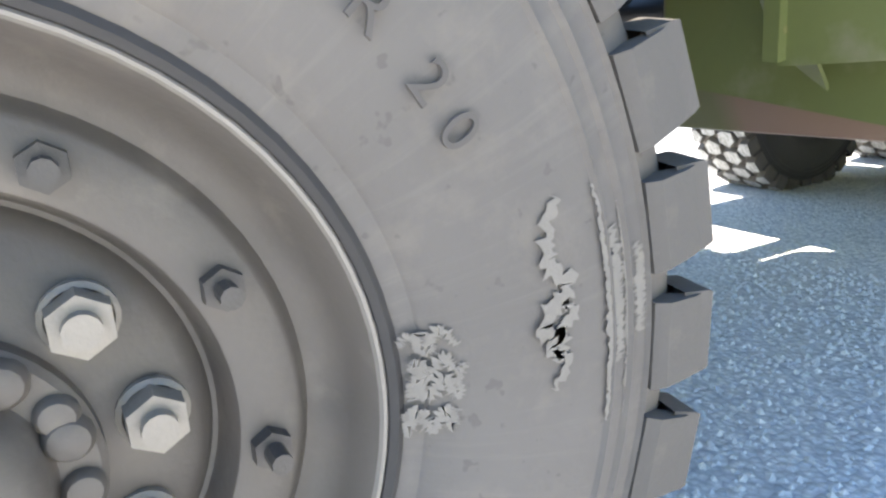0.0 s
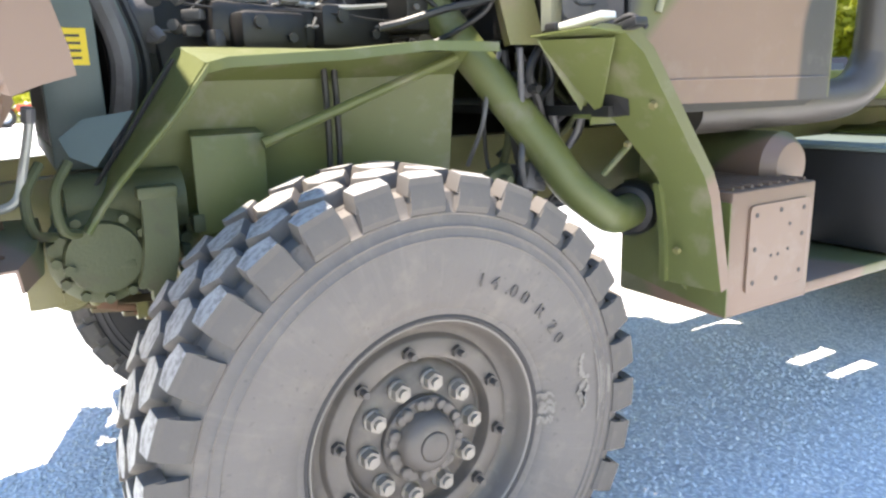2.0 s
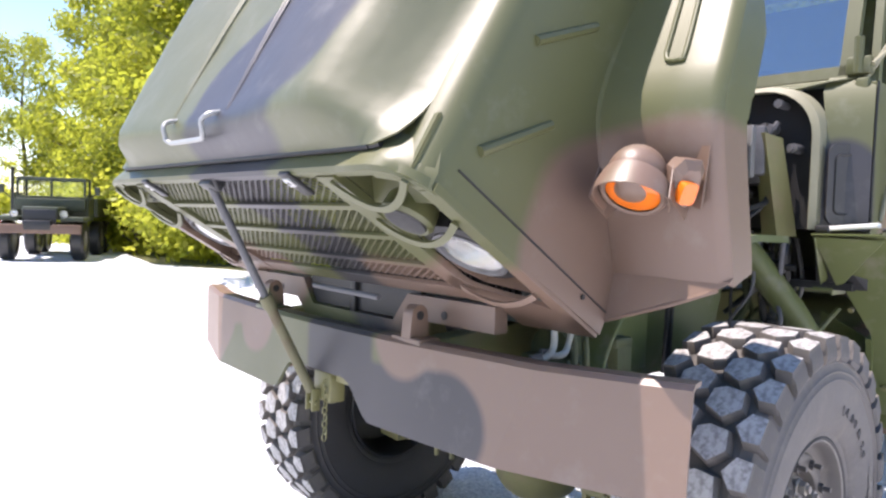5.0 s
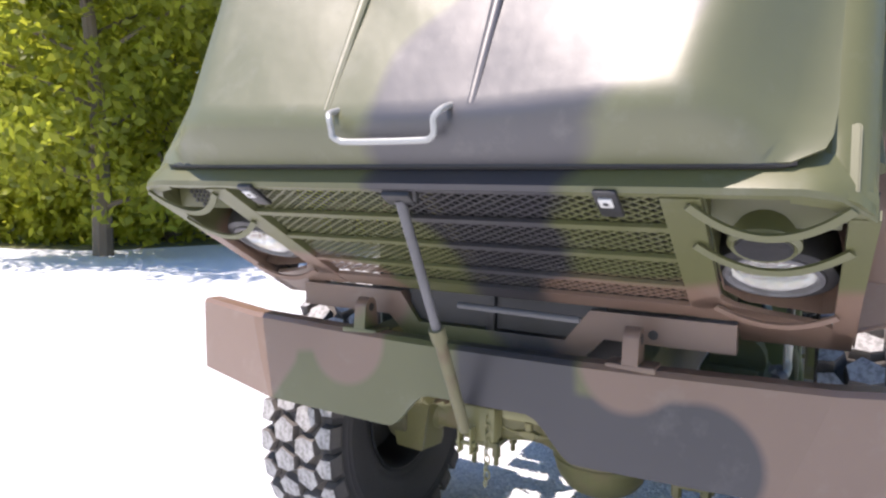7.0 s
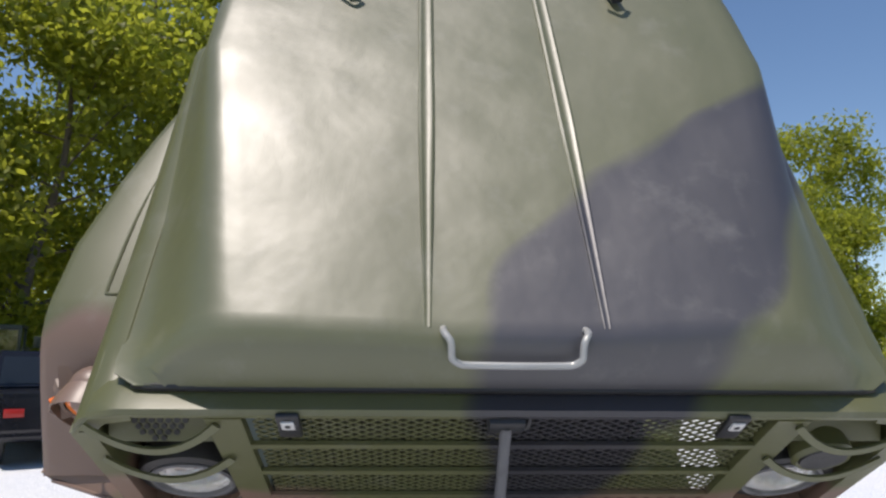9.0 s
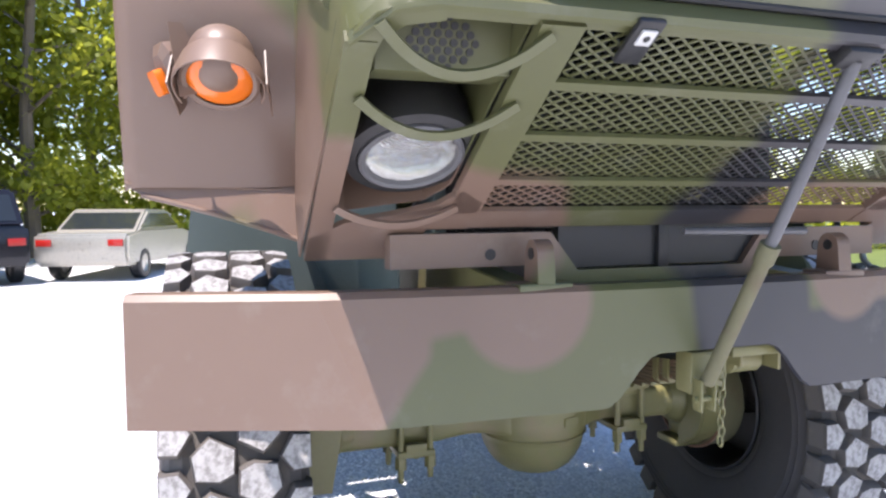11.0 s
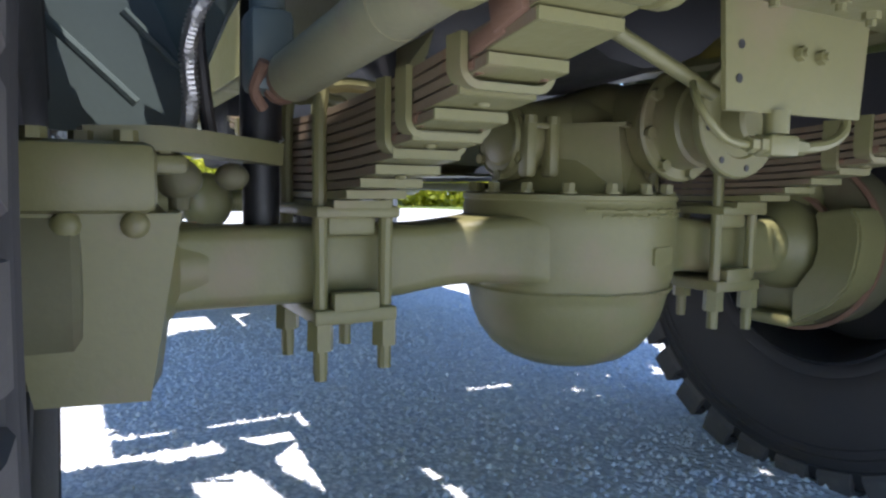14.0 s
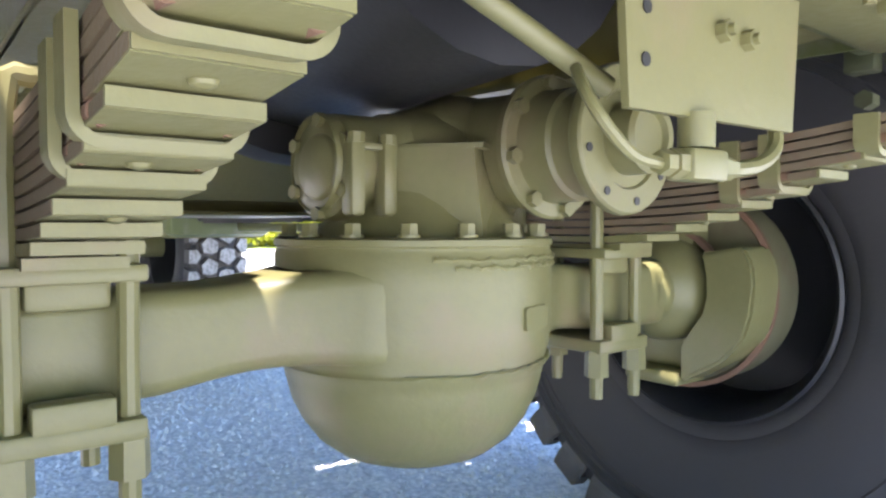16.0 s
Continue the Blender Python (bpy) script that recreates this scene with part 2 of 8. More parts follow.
paint = camo("camo_paint", [
    # hood: a black sweep over the top, brown lower corners and fenders
    (TOP(0.0, -0.16), TOP(0.17, -0.19), 0.225, 0.235, BLACK),
    (TOP(0.17, -0.19), TOP(0.36, -0.36), 0.235, 0.20, BLACK),
    (TOP(0.36, -0.36), TOP(0.62, -0.63), 0.20, 0.16, BLACK),
    (TOP(0.62, -0.63), TOP(0.74, -0.90), 0.16, 0.17, BLACK),
    (TOP(0.0, -0.10, 0.75), TOP(0.0, -0.12, 0.16), 0.17, 0.17, BLACK),
    (TOP(0.0, -0.66, 0.16), TOP(0.0, -0.34, 0.20), 0.19, 0.16, BROWN),
    (TOP(0.0, 0.90, 0.20), TOP(0.0, 0.45, 0.16), 0.22, 0.17, BROWN),
    (-0.79, -1.0, 1.52, 0.325, BROWN, 1, 1.2, 1),
    (-0.95, -0.50, 1.30, 0.17, BROWN, 1, 2.0, 1),
    (-0.90, 1.12, 1.58, 0.28, BROWN, 1.2, 1.0, 1.1),
    (-0.92, 0.66, 1.33, 0.17, BROWN, 1, 1.5, 1),
    (1.3, -1.2, 0.9, 0.44, BROWN, 1.2, 1, 0.8),
], dents=0.0)
cab_paint = camo("cab_camo_paint", [
    ((1.50, -1.08, 1.70), (1.27, -1.08, 1.65), 0.20, 0.25, BROWN),
    ((1.27, -1.08, 1.65), (0.95, -1.08, 1.37), 0.25, 0.25, BROWN),
    ((1.30, -1.08, 1.42), (1.40, -1.08, 1.38), 0.22, 0.20, BROWN),
    ((1.20, -1.08, 2.10), (1.64, -1.08, 2.08), 0.165, 0.19, BLACK),
    ((1.70, -1.08, 1.55), (1.71, -1.08, 1.28), 0.235, 0.225, BLACK),
    ((0.62, -1.0, 1.78), (0.62, -1.0, 1.66), 0.125, 0.13, BLACK),
], sway=0.06, edge=0.016)
trim = plain("pale_weathered_trim", (0.235, 0.225, 0.150), 0.6, 0, 0.25, 22, 0.2, dirt=(0.20, 0.18, 0.12))
wire_grey = plain("grey_wire_sleeve", (0.15, 0.148, 0.142), 0.45, 0, 0.3, 20, 0.1)
pipe_grey = plain("sooty_grey_pipe", (0.070, 0.062, 0.055), 0.42, 0, 0.25, 9, 0.12, dirt=(0.07, 0.06, 0.05))
bumper_paint = camo("bumper_camo_paint", [
    ((-1.05, -0.62, 1.16), (-0.95, -1.22, 1.05), 0.20, 0.30, BROWN),
    ((-1.06, -0.10, 1.26), (-1.06, -0.13, 0.90), 0.165, 0.165, BLACK),
    ((-1.06, -0.28, 1.00), (-1.06, -0.58, 1.00), 0.14, 0.145, BLACK),
    (-1.06, -0.41, 1.235, 0.13, BROWN, 1, 1, 1),
    ((-1.0, 0.90, 1.05), (-0.90, 1.25, 1.05), 0.17, 0.25, BROWN),
    (-1.06, 0.455, 1.19, 0.155, BROWN, 1, 1, 1),
    ((-1.06, 0.60, 1.22), (-1.03, 0.88, 1.20), 0.095, 0.11, BROWN),
    ((-1.03, 0.82, 0.97), (-1.05, 0.745, 1.11), 0.045, 0.075, BROWN),
], sway=0.05, edge=0.011)
hood_paint = camo("dented_camo_paint", [
    (TOP(0.0, -0.16), TOP(0.17, -0.19), 0.225, 0.235, BLACK),
    (TOP(0.17, -0.19), TOP(0.36, -0.36), 0.235, 0.20, BLACK),
    (TOP(0.36, -0.36), TOP(0.62, -0.63), 0.20, 0.16, BLACK),
    (TOP(0.62, -0.63), TOP(0.74, -0.90), 0.16, 0.17, BLACK),
], rough=0.46, dents=0.16, gloss=1.0)
green = plain("green_paint", (0.106, 0.124, 0.042), 0.45, 0, 0.2, 14, 0.12, dirt=(0.22, 0.20, 0.15))

olive = plain("axle_paint", (0.168, 0.158, 0.066), 0.42, 0, 0.30, 12, 0.32, dirt=(0.205, 0.155, 0.090))
rubber = tyre_side()
letter_rubber = plain("lettering_rubber", (0.098, 0.088, 0.083), 0.75, 0, 0.2, 12, 0.3)
def worn_tread():
    """Block tops polished pale by the road, with dark pits and cuts."""
    n = Nodes("worn_tread_rubber")
    p = n.local()
    pits = n.ramp(n.noise(42, p, 8, 0.7), (0.40, (0, 0, 0)), (0.56, (1, 1, 1)))
    c = n.mix(n.noise(9, p, 4), (0.26, 0.255, 0.25), (0.46, 0.455, 0.45))
    c = n.mix(pits, (0.19, 0.185, 0.18), c)
    return n.done(c, n.math("MULTIPLY_ADD", pits, -0.15, 0.75), 0, n.bump(n.noise(70, p, 6, 0.7), 0.6, 0.004))


tread_rubber = worn_tread()
block_side = plain("dusty_block_side", (0.105, 0.096, 0.090), 0.85, 0, 0.3, 20, 0.5, dirt=(0.20, 0.17, 0.14))
groove_rubber = plain("groove_rubber", (0.085, 0.078, 0.072), 0.9, 0, 0.4, 20, 0.4, dirt=(0.13, 0.11, 0.09))
inner_rubber = plain("plain_black_rubber", (0.044, 0.041, 0.041), 0.7, 0, 0.3, 12, 0.3)
wheel_paint = plain("dusty_wheel_paint", (0.100, 0.087, 0.077), 0.5, 0, 0.28, 22, 0.25, dirt=(0.185, 0.160, 0.135))
dark = plain("black_parts", (0.018, 0.018, 0.019), 0.45, 0, 0.4, 20, 0.2)
engine_grey = plain("engine_grey", (0.10, 0.10, 0.105), 0.5, 0.1, 0.4, 14, 0.3, dirt=(0.04, 0.035, 0.03))
# Blue-grey of open shade, put into the paint colour.
shade_blue = plain("blue_shade_paint", (0.088, 0.118, 0.112), 0.5, 0, 0.2, 14, 0.15)
# Olive darkened for the drum's shade inside the wheel; reused on other dark parts.
drum_paint = plain("shaded_dirty_drum_paint", (0.125, 0.118, 0.062), 0.7, 0, 0.35, 14, 0.3, dirt=(0.10, 0.065, 0.04))
rust = plain("rusty_steel", (0.17, 0.095, 0.058), 0.8, 0.1, 0.45, 30, 0.5)
# Paler tone that puts the rim lip's highlight into the colour.
rim_edge = plain("rim_edge_highlight", (0.22, 0.20, 0.18), 0.5, 0.1, 0.3, 30, 0.2)
# About half the wheel paint's tone: the studs' shade is in the colour.
stud_steel = plain("shaded_stud_steel", (0.075, 0.068, 0.064), 0.5, 0.2, 0.3, 50, 0.3)
wheel_nut_metal = plain("dull_wheel_nut_steel", (0.250, 0.224, 0.195), 0.45, 0.2, 0.3, 50, 0.3)
steel = plain("galvanised_steel", (0.55, 0.54, 0.52), 0.35, 0.9, 0.15, 40, 0.1)
bare_steel = plain("pale_bare_steel", (0.55, 0.55, 0.53), 0.5, 0.2, 0.15, 40, 0.1)
worn_grey = plain("worn_grey_paint", (0.34, 0.345, 0.33), 0.4, 0.3, 0.25, 30, 0.2)
white_plastic = plain("milky_plastic", (0.78, 0.78, 0.75), 0.4, 0, 0.05, 10, 0.05)
blue_fluid = plain("blue_washer_fluid", (0.05, 0.42, 0.60), 0.3, 0, 0.1, 10, 0.05)
orange = plain("orange_plastic", (0.62, 0.19, 0.09), 0.45, 0, 0.15, 20, 0.1)
yellow = plain("yellow_label", (0.75, 0.55, 0.03), 0.5, 0, 0.1, 20, 0.05)
chalk = plain("white_crayon", (0.205, 0.188, 0.170), 0.9, 0, 0.3, 60, 0.2, dirt=(0.17, 0.155, 0.14))
amber = Nodes("amber_lens").done((0.80, 0.17, 0.01), 0.18, 0.0, None, **{"Coat Weight": 0.5})
lens_n = Nodes("lamp_glass")
lens = lens_n.done((0.82, 0.81, 0.76), 0.10, 0.85, lens_n.bump(lens_n.add("TexWave", Scale=9.0, Distortion=3.0).outputs["Fac"], 0.8, 0.012), **{"Coat Weight": 1.0})
glass_n = Nodes("window_glass")
glass = glass_n.done((0.75, 0.82, 0.82), 0.02, 0.0, None, **{"Transmission Weight": 1.0, "IOR": 1.35})

screen_glass = Nodes("windshield_glass").done((0.70, 0.78, 0.80), 0.02, 0.0, None, **{"Transmission Weight": 1.0, "IOR": 1.4, "Coat Weight": 1.0, "Coat IOR": 2.4, "Coat Roughness": 0.03})

# ---- ground ----
def gravel_material():
    n = Nodes("gravel")
    p = n.place()
    v = n.add("TexVoronoi", Scale=58.0, Randomness=1.0)
    n.put(p, v.inputs["Vector"])
    c = n.ramp(v.outputs["Color"], (0.0, (0.56, 0.61, 0.66)), (0.45, (0.86, 0.88, 0.90)), (1.0, (0.95, 0.955, 0.96)))
    # Crevice darkening between the stones, multiplied into the colour.
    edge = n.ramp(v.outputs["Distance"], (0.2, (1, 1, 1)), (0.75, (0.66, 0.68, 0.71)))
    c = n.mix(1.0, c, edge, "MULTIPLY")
    c = n.mix(n.ramp(n.noise(0.7, p, 6), (0.4, (0, 0, 0)), (0.75, (0.5, 0.5, 0.5))), c, (0.72, 0.71, 0.69))
    nor = n.bump(n.math("SUBTRACT", 1.0, v.outputs["Distance"]), 0.75, 0.010)
    return n.done(c, 0.9, 0, nor)


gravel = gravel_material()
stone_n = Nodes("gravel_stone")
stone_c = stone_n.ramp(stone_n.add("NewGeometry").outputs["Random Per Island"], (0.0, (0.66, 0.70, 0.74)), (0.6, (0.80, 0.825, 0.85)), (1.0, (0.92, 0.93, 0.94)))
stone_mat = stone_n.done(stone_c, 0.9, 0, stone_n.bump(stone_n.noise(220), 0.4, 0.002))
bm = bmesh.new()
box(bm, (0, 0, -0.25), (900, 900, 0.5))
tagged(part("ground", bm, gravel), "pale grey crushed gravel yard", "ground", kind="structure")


def gravel_stones():
    """Loose crushed stones round the front axle, where the eye comes near the ground."""
    rng = np.random.RandomState(4)
    verts, faces = [], []
    octa = np.array(((1, 0, 0), (-1, 0, 0), (0, 1, 0), (0, -1, 0), (0, 0, 1), (0, 0, -0.6)))
    tri = ((0, 2, 4), (2, 1, 4), (1, 3, 4), (3, 0, 4), (2, 0, 5), (1, 2, 5), (3, 1, 5), (0, 3, 5))
    for i in range(26000):
        x, y = rng.uniform(-1.9, 2.6), rng.uniform(-2.6, 1.7)
        s = rng.uniform(0.006, 0.0125) * np.array((1, rng.uniform(0.6, 1), rng.uniform(0.5, 0.9)))
        a = rng.uniform(0, 6.3)
        v = (octa + rng.uniform(-0.22, 0.22, (6, 3))) * s
        v = v @ np.array(((math.cos(a), math.sin(a), 0), (-math.sin(a), math.cos(a), 0), (0, 0, 1))) + (x, y, s[2] * 0.35)
        k = len(verts)
        verts.extend(map(tuple, v))
        faces.extend((k + p, k + q, k + r) for p, q, r in tri)
    me = bpy.data.meshes.new("gravel_stones")
    me.from_pydata(verts, [], faces)
    me.materials.append(stone_mat)
    tagged(new("gravel_stones", me), "loose crushed grey gravel stones on the yard", "gravel", kind="stuff")


gravel_stones()

# ---- wheels ----
WY, WZ = 1.0, 0.596
ROWS = 31


def block_mesh(shoulder):
    """One tread block at the top of the tyre; x along the tread, y across it (outward for the shoulder), z away from the axle."""
    bm = bmesh.new()
    if not shoulder:
        base = [(-0.055, -0.010), (-0.022, 0.049), (0.036, 0.046), (0.051, 0.012), (0.043, -0.042), (-0.014, -0.052)]
    else:
        base = [(0.004, -0.050), (0.043, -0.022), (0.040, 0.022), (-0.040, 0.022), (-0.044, -0.020)]
    n = len(base)
    for z, s in ((0.598, 1.13), (0.6305, 1.04), (0.637, 0.98)):
        for x, y in base:
            bm.verts.new((x * s, y * (s if y < 0.02 or not shoulder else 1.0), z - (0.006 if shoulder and y > 0.02 else 0.0)))
    bm.verts.ensure_lookup_table()
    for k in (0, n):
        for i in range(n):
            j = (i + 1) % n
            bm.faces.new([bm.verts[a] for a in (k + i, k + j, k + n + j, k + n + i)]).material_index = 1
    bm.faces.new(bm.verts[2 * n:3 * n])
    if shoulder:
        # the lug runs on down over the shoulder of the tyre
        prof = [(0.020, 0.622), (0.027, 0.600), (0.030, 0.566), (0.024, 0.552), (0.0, 0.556)]
        lo = [bm.verts.new((-0.040 - 0.001 * i, y, z)) for i, (y, z) in enumerate(prof)]
        hi = [bm.verts.new((0.040 + 0.001 * i, y, z)) for i, (y, z) in enumerate(prof)]
        for i in range(len(prof) - 1):
            bm.faces.new((lo[i], lo[i + 1], hi[i + 1], hi[i])).material_index = 1
        bm.faces.new(lo).material_index = 1
        bm.faces.new(hi).material_index = 1
    for v in bm.verts:
        v.co.z *= 1.013
    bmesh.ops.recalc_face_normals(bm, faces=bm.faces)
    smooth(bm, 25)
    me = mesh_of(bm, "tread_block")
    me.materials.append(tread_rubber)
    me.materials.append(block_side)
    return me


BLOCK, LUG = block_mesh(False), block_mesh(True)


def wheel(name, side, x, y, label, group, treads=True, spin=0.0, tread_turn=0.0):
    """A big off-road wheel: side -1 faces the truck's left, 1 its right."""
    w = thing(name, (x, y, 0), label, "wheel", group)
    m = Matrix.Translation((x, y, WZ)) @ Matrix.Rotation(radians(-90 * side), 4, "X") @ Matrix.Rotation(spin, 4, "Z")
    bm = bmesh.new()
    out = [(0.290, 0.118), (0.304, 0.140), (0.322, 0.152), (0.334, 0.155), (0.338, 0.160), (0.366, 0.172), (0.410, 0.183), (0.452, 0.187), (0.494, 0.186), (0.498, 0.190),
           (0.503, 0.186), (0.517, 0.183), (0.522, 0.187), (0.528, 0.181), (0.546, 0.177), (0.550, 0.181), (0.556, 0.174), (0.576, 0.168), (0.594, 0.158), (0.602, 0.130), (0.6045, 0.05)]
    out = [(r * (1.013 if r > 0.38 else 1.0), v) for r, v in out]
    lathe(bm, out + [(out[-1][0], -0.05)], m, 96)
    tyre = part("tyre", bm, rubber, w)
    # The inner sidewall is darker than the outer one.
    bm = bmesh.new()
    lathe(bm, [(out[-1][0], -0.05)] + [(r, -h) for r, h in reversed(out[:-1])], m, 96)
    part("inner_sidewall", bm, inner_rubber, tyre, "black inner sidewall")
    if treads:
        bm = bmesh.new()
        lathe(bm, [(0.6115, 0.128), (0.6145, 0.05), (0.6145, -0.05), (0.6115, -0.128)], m, 96)
        part("groove_band", bm, groove_rubber, tyre, "dark dirty tread grooves")
        step = 2 * math.pi / ROWS
        for k in range(ROWS):
            for c, off in enumerate((0.0, 0.5, 0.0, 0.5)):
                yy = (-0.158, -0.054, 0.054, 0.158)[c]
                shoulder = c in (0, 3)
                me = LUG if shoulder else BLOCK
                ob = new("tread_block", me)
                ob.parent = tyre
                ob.matrix_parent_inverse = Matrix.Identity(4)
                turn = m @ Matrix.Rotation((k + off) * step + radians(tread_turn), 4, "Z")
                # block axes: its z points away from the axle, its y along the axle
                b = Matrix(((0, 0, 1, 0), (1, 0, 0, 0), (0, 1, 0, yy), (0, 0, 0, 1))) if c != 0 else Matrix(((0, 0, 1, 0), (-1, 0, 0, 0), (0, -1, 0, yy), (0, 0, 0, 1)))
                if c == 2:
                    b = b @ Matrix.Rotation(math.pi, 4, "Z")
                ob.matrix_basis = turn @ b
    # steel rim and disc, outer side
    bm = bmesh.new()
    lathe(bm, [(0.292, 0.10), (0.302, 0.126), (0.3055, 0.142), (0.302, 0.1465), (0.297, 0.141), (0.289, 0.115), (0.279, 0.099), (0.268, 0.091), (0.259, 0.089), (0.254, 0.094), (0.250, 0.101), (0.245, 0.104), (0.206, 0.104), (0.201, 0.102), (0.198, 0.096), (0.195, 0.076),
               (0.191, 0.068), (0.187, 0.067), (0.183, 0.073), (0.172, 0.081), (0.118, 0.097), (0.100, 0.098)], m, 72)
    rim = part("rim", bm, wheel_paint, w)
    bm = bmesh.new()
    lathe(bm, [(0.108, 0.090), (0.108, 0.114), (0.103, 0.119), (0.078, 0.119), (0.075, 0.123), (0.073, 0.136), (0.068, 0.148), (0.058, 0.158), (0.046, 0.163), (0.0385, 0.164), (0.0375, 0.160), (0.036, 0.160), (0.035, 0.166), (0.032, 0.168), (0.0, 0.169)], m, 48)
    hub = part("hub", bm, wheel_paint, w)
    bm = bmesh.new()
    lathe(bm, [(0.3040, 0.140), (0.3065, 0.149), (0.3120, 0.1535), (0.318, 0.1500)], m, 72)
    part("rim_gap", bm, inner_rubber, rim, "dark seam between rim and tyre bead")
    bm = bmesh.new()
    lathe(bm, [(0.2990, 0.1445), (0.3010, 0.1482), (0.3035, 0.1490), (0.3055, 0.1470), (0.3058, 0.142)], m, 72)
    part("rim_lip", bm, rim_edge, rim, "pale rim edge, its highlight put into the colour")
    for k in range(10):
        a = radians(-(67.1 - 36 * k)) if side < 0 else radians(77.5 - 36 * k)
        c = Vector((0.1425 * math.cos(a), 0.1425 * math.sin(a), 0.091))
        bm = bmesh.new()
        lathe(bm, [(0.0, 0.0), (0.026, 0.0), (0.026, 0.007), (0.022, 0.010)], m @ Matrix.Translation(c), 20)
        hexnut(bm, m @ (c + Vector((0, 0, 0.008))), m.to_3x3() @ Vector((0, 0, 1)), 0.0235, 0.022)
        cyl(bm, m @ (c + Vector((0, 0, 0.02))), m @ (c + Vector((0, 0, 0.041))), 0.0125, n=14)
        part("wheel_nut", bm, wheel_nut_metal, w)
        a2 = a - side * radians(21)
        c = Vector((0.223 * math.cos(a2), 0.223 * math.sin(a2), 0.103))
        bm = bmesh.new()
        hexnut(bm, m @ c, m.to_3x3() @ Vector((0, 0, 1)), 0.017, 0.014)
        cyl(bm, m @ c, m @ (c + Vector((0, 0, 0.036))), 0.0085, n=10)
        part("rim_stud", bm, stud_steel, w)
        a3 = a + radians(9)
        c = Vector((0.090 * math.cos(a3), 0.090 * math.sin(a3), 0.120))
        bm = bmesh.new()
        lathe(bm, [(0.0165, -0.002), (0.0165, 0.004), (0.013, 0.010), (0.007, 0.0125), (0.0, 0.013)], m @ Matrix.Translation(c), 14)
        lathe(bm, [(0.0145, -0.002), (0.0145, 0.003), (0.011, 0.008), (0.0, 0.010)], m @ Matrix.Translation((0.092 * math.cos(a3 + 0.19), 0.092 * math.sin(a3 + 0.19), 0.120)), 14)
        part("hub_bolt", bm, wheel_paint, hub)
    # inner side: dish and rim
    bm = bmesh.new()
    lathe(bm, [(0.288, -0.10), (0.300, -0.130), (0.303, -0.148), (0.296, -0.152), (0.286, -0.140), (0.270, -0.10), (0.262, -0.02), (0.255, 0.04), (0.20, 0.06), (0.10, 0.07)], m, 64)
    part("inner_rim", bm, dark, w)
    return w


def sidewall_text(body, radius, start, size, w, m, material, push=0.0):
    """Raised characters set round the sidewall, one string as one part."""
    bm = bmesh.new()
    a = start
    for ch in body:
        cu = bpy.data.curves.new("letter", "FONT")
        cu.body, cu.size, cu.extrude, cu.align_x = ch, size, 0.0015, "CENTER"
        tmp = bpy.data.objects.new("letter", cu)
        scene.collection.objects.link(tmp)
        me = tmp.to_mesh()
        b2 = bmesh.new()
        b2.from_mesh(me)
        t = m @ Matrix.Rotation(a, 4, "Z") @ Matrix.Translation((0, radius, 0.1865 + push))
        bmesh.ops.transform(b2, matrix=t, verts=b2.verts)
        tm = bpy.data.meshes.new("tmp")
        b2.to_mesh(tm)
        b2.free()
        bm.from_mesh(tm)
        bpy.data.meshes.remove(tm)
        tmp.to_mesh_clear()
        bpy.data.objects.remove(tmp)
        bpy.data.curves.remove(cu)
        a -= (size * (0.45 if ch in ". " else 0.85)) / radius
    return part("tyre_lettering", bm, material, w)


wl = wheel("wheel", -1, 0, -WY, "dusty black off-road tyre with crayon marks on a ten-nut steel wheel", "front wheels", tread_turn=3.8)
wr = wheel("wheel", 1, 0, 1.035, "black off-road tyre with chunky worn tread blocks on gravel", "front wheels", spin=0.07, tread_turn=5.8)
ml = Matrix.Translation((0, -WY, WZ)) @ Matrix.Rotation(radians(90), 4, "X")
sidewall_text("14.00 R 20", 0.395, radians(-18), 0.046, wl, ml, letter_rubber, 0.0003)


def side_at(r, a, h=0.0):
    """A place on the left wheel's sidewall at radius r and angle a in degrees."""
    lift = 0.1868 if 0.41 < r < 0.50 else (0.1868 - 0.35 * (0.41 - r) if r <= 0.41 else 0.1868 - 0.22 * (r - 0.50))
    return ml @ Vector((r * math.cos(radians(a)), r * math.sin(radians(a)), lift + h))


def smear(name, label, line, width, seed, h=0.0022):
    """A chalky mark: a ragged band along (radius, angle) places."""
    rng = random.Random(seed)
    path = spline([Vector((r, a, 0)) for r, a in line], 9)
    bm = bmesh.new()
    prev = None
    for i, p in enumerate(path):
        f = i / (len(path) - 1)
        w = width * (0.35 + 0.65 * math.sin(math.pi * min(1, max(0, 0.06 + 0.88 * f)))) * rng.uniform(0.45, 1.1)
        jog = rng.uniform(-0.25, 0.25) * width
        q = path[min(i + 1, len(path) - 1)] - path[max(i - 1, 0)]
        tangent = Vector((q.x, q.y * radians(1) * p.x, 0)).normalized()
        side = Vector((-tangent.y, tangent.x, 0))
        pair = [bm.verts.new(side_at(p.x + side.x * (jog + e * w / 2), p.y + math.degrees(side.y * (jog + e * w / 2) / p.x), h)) for e in (-1, 1)]
        if prev:
            bm.faces.new((prev[0], prev[1], pair[1], pair[0]))
        prev = pair
    return part(name, bm, chalk, wl, label)


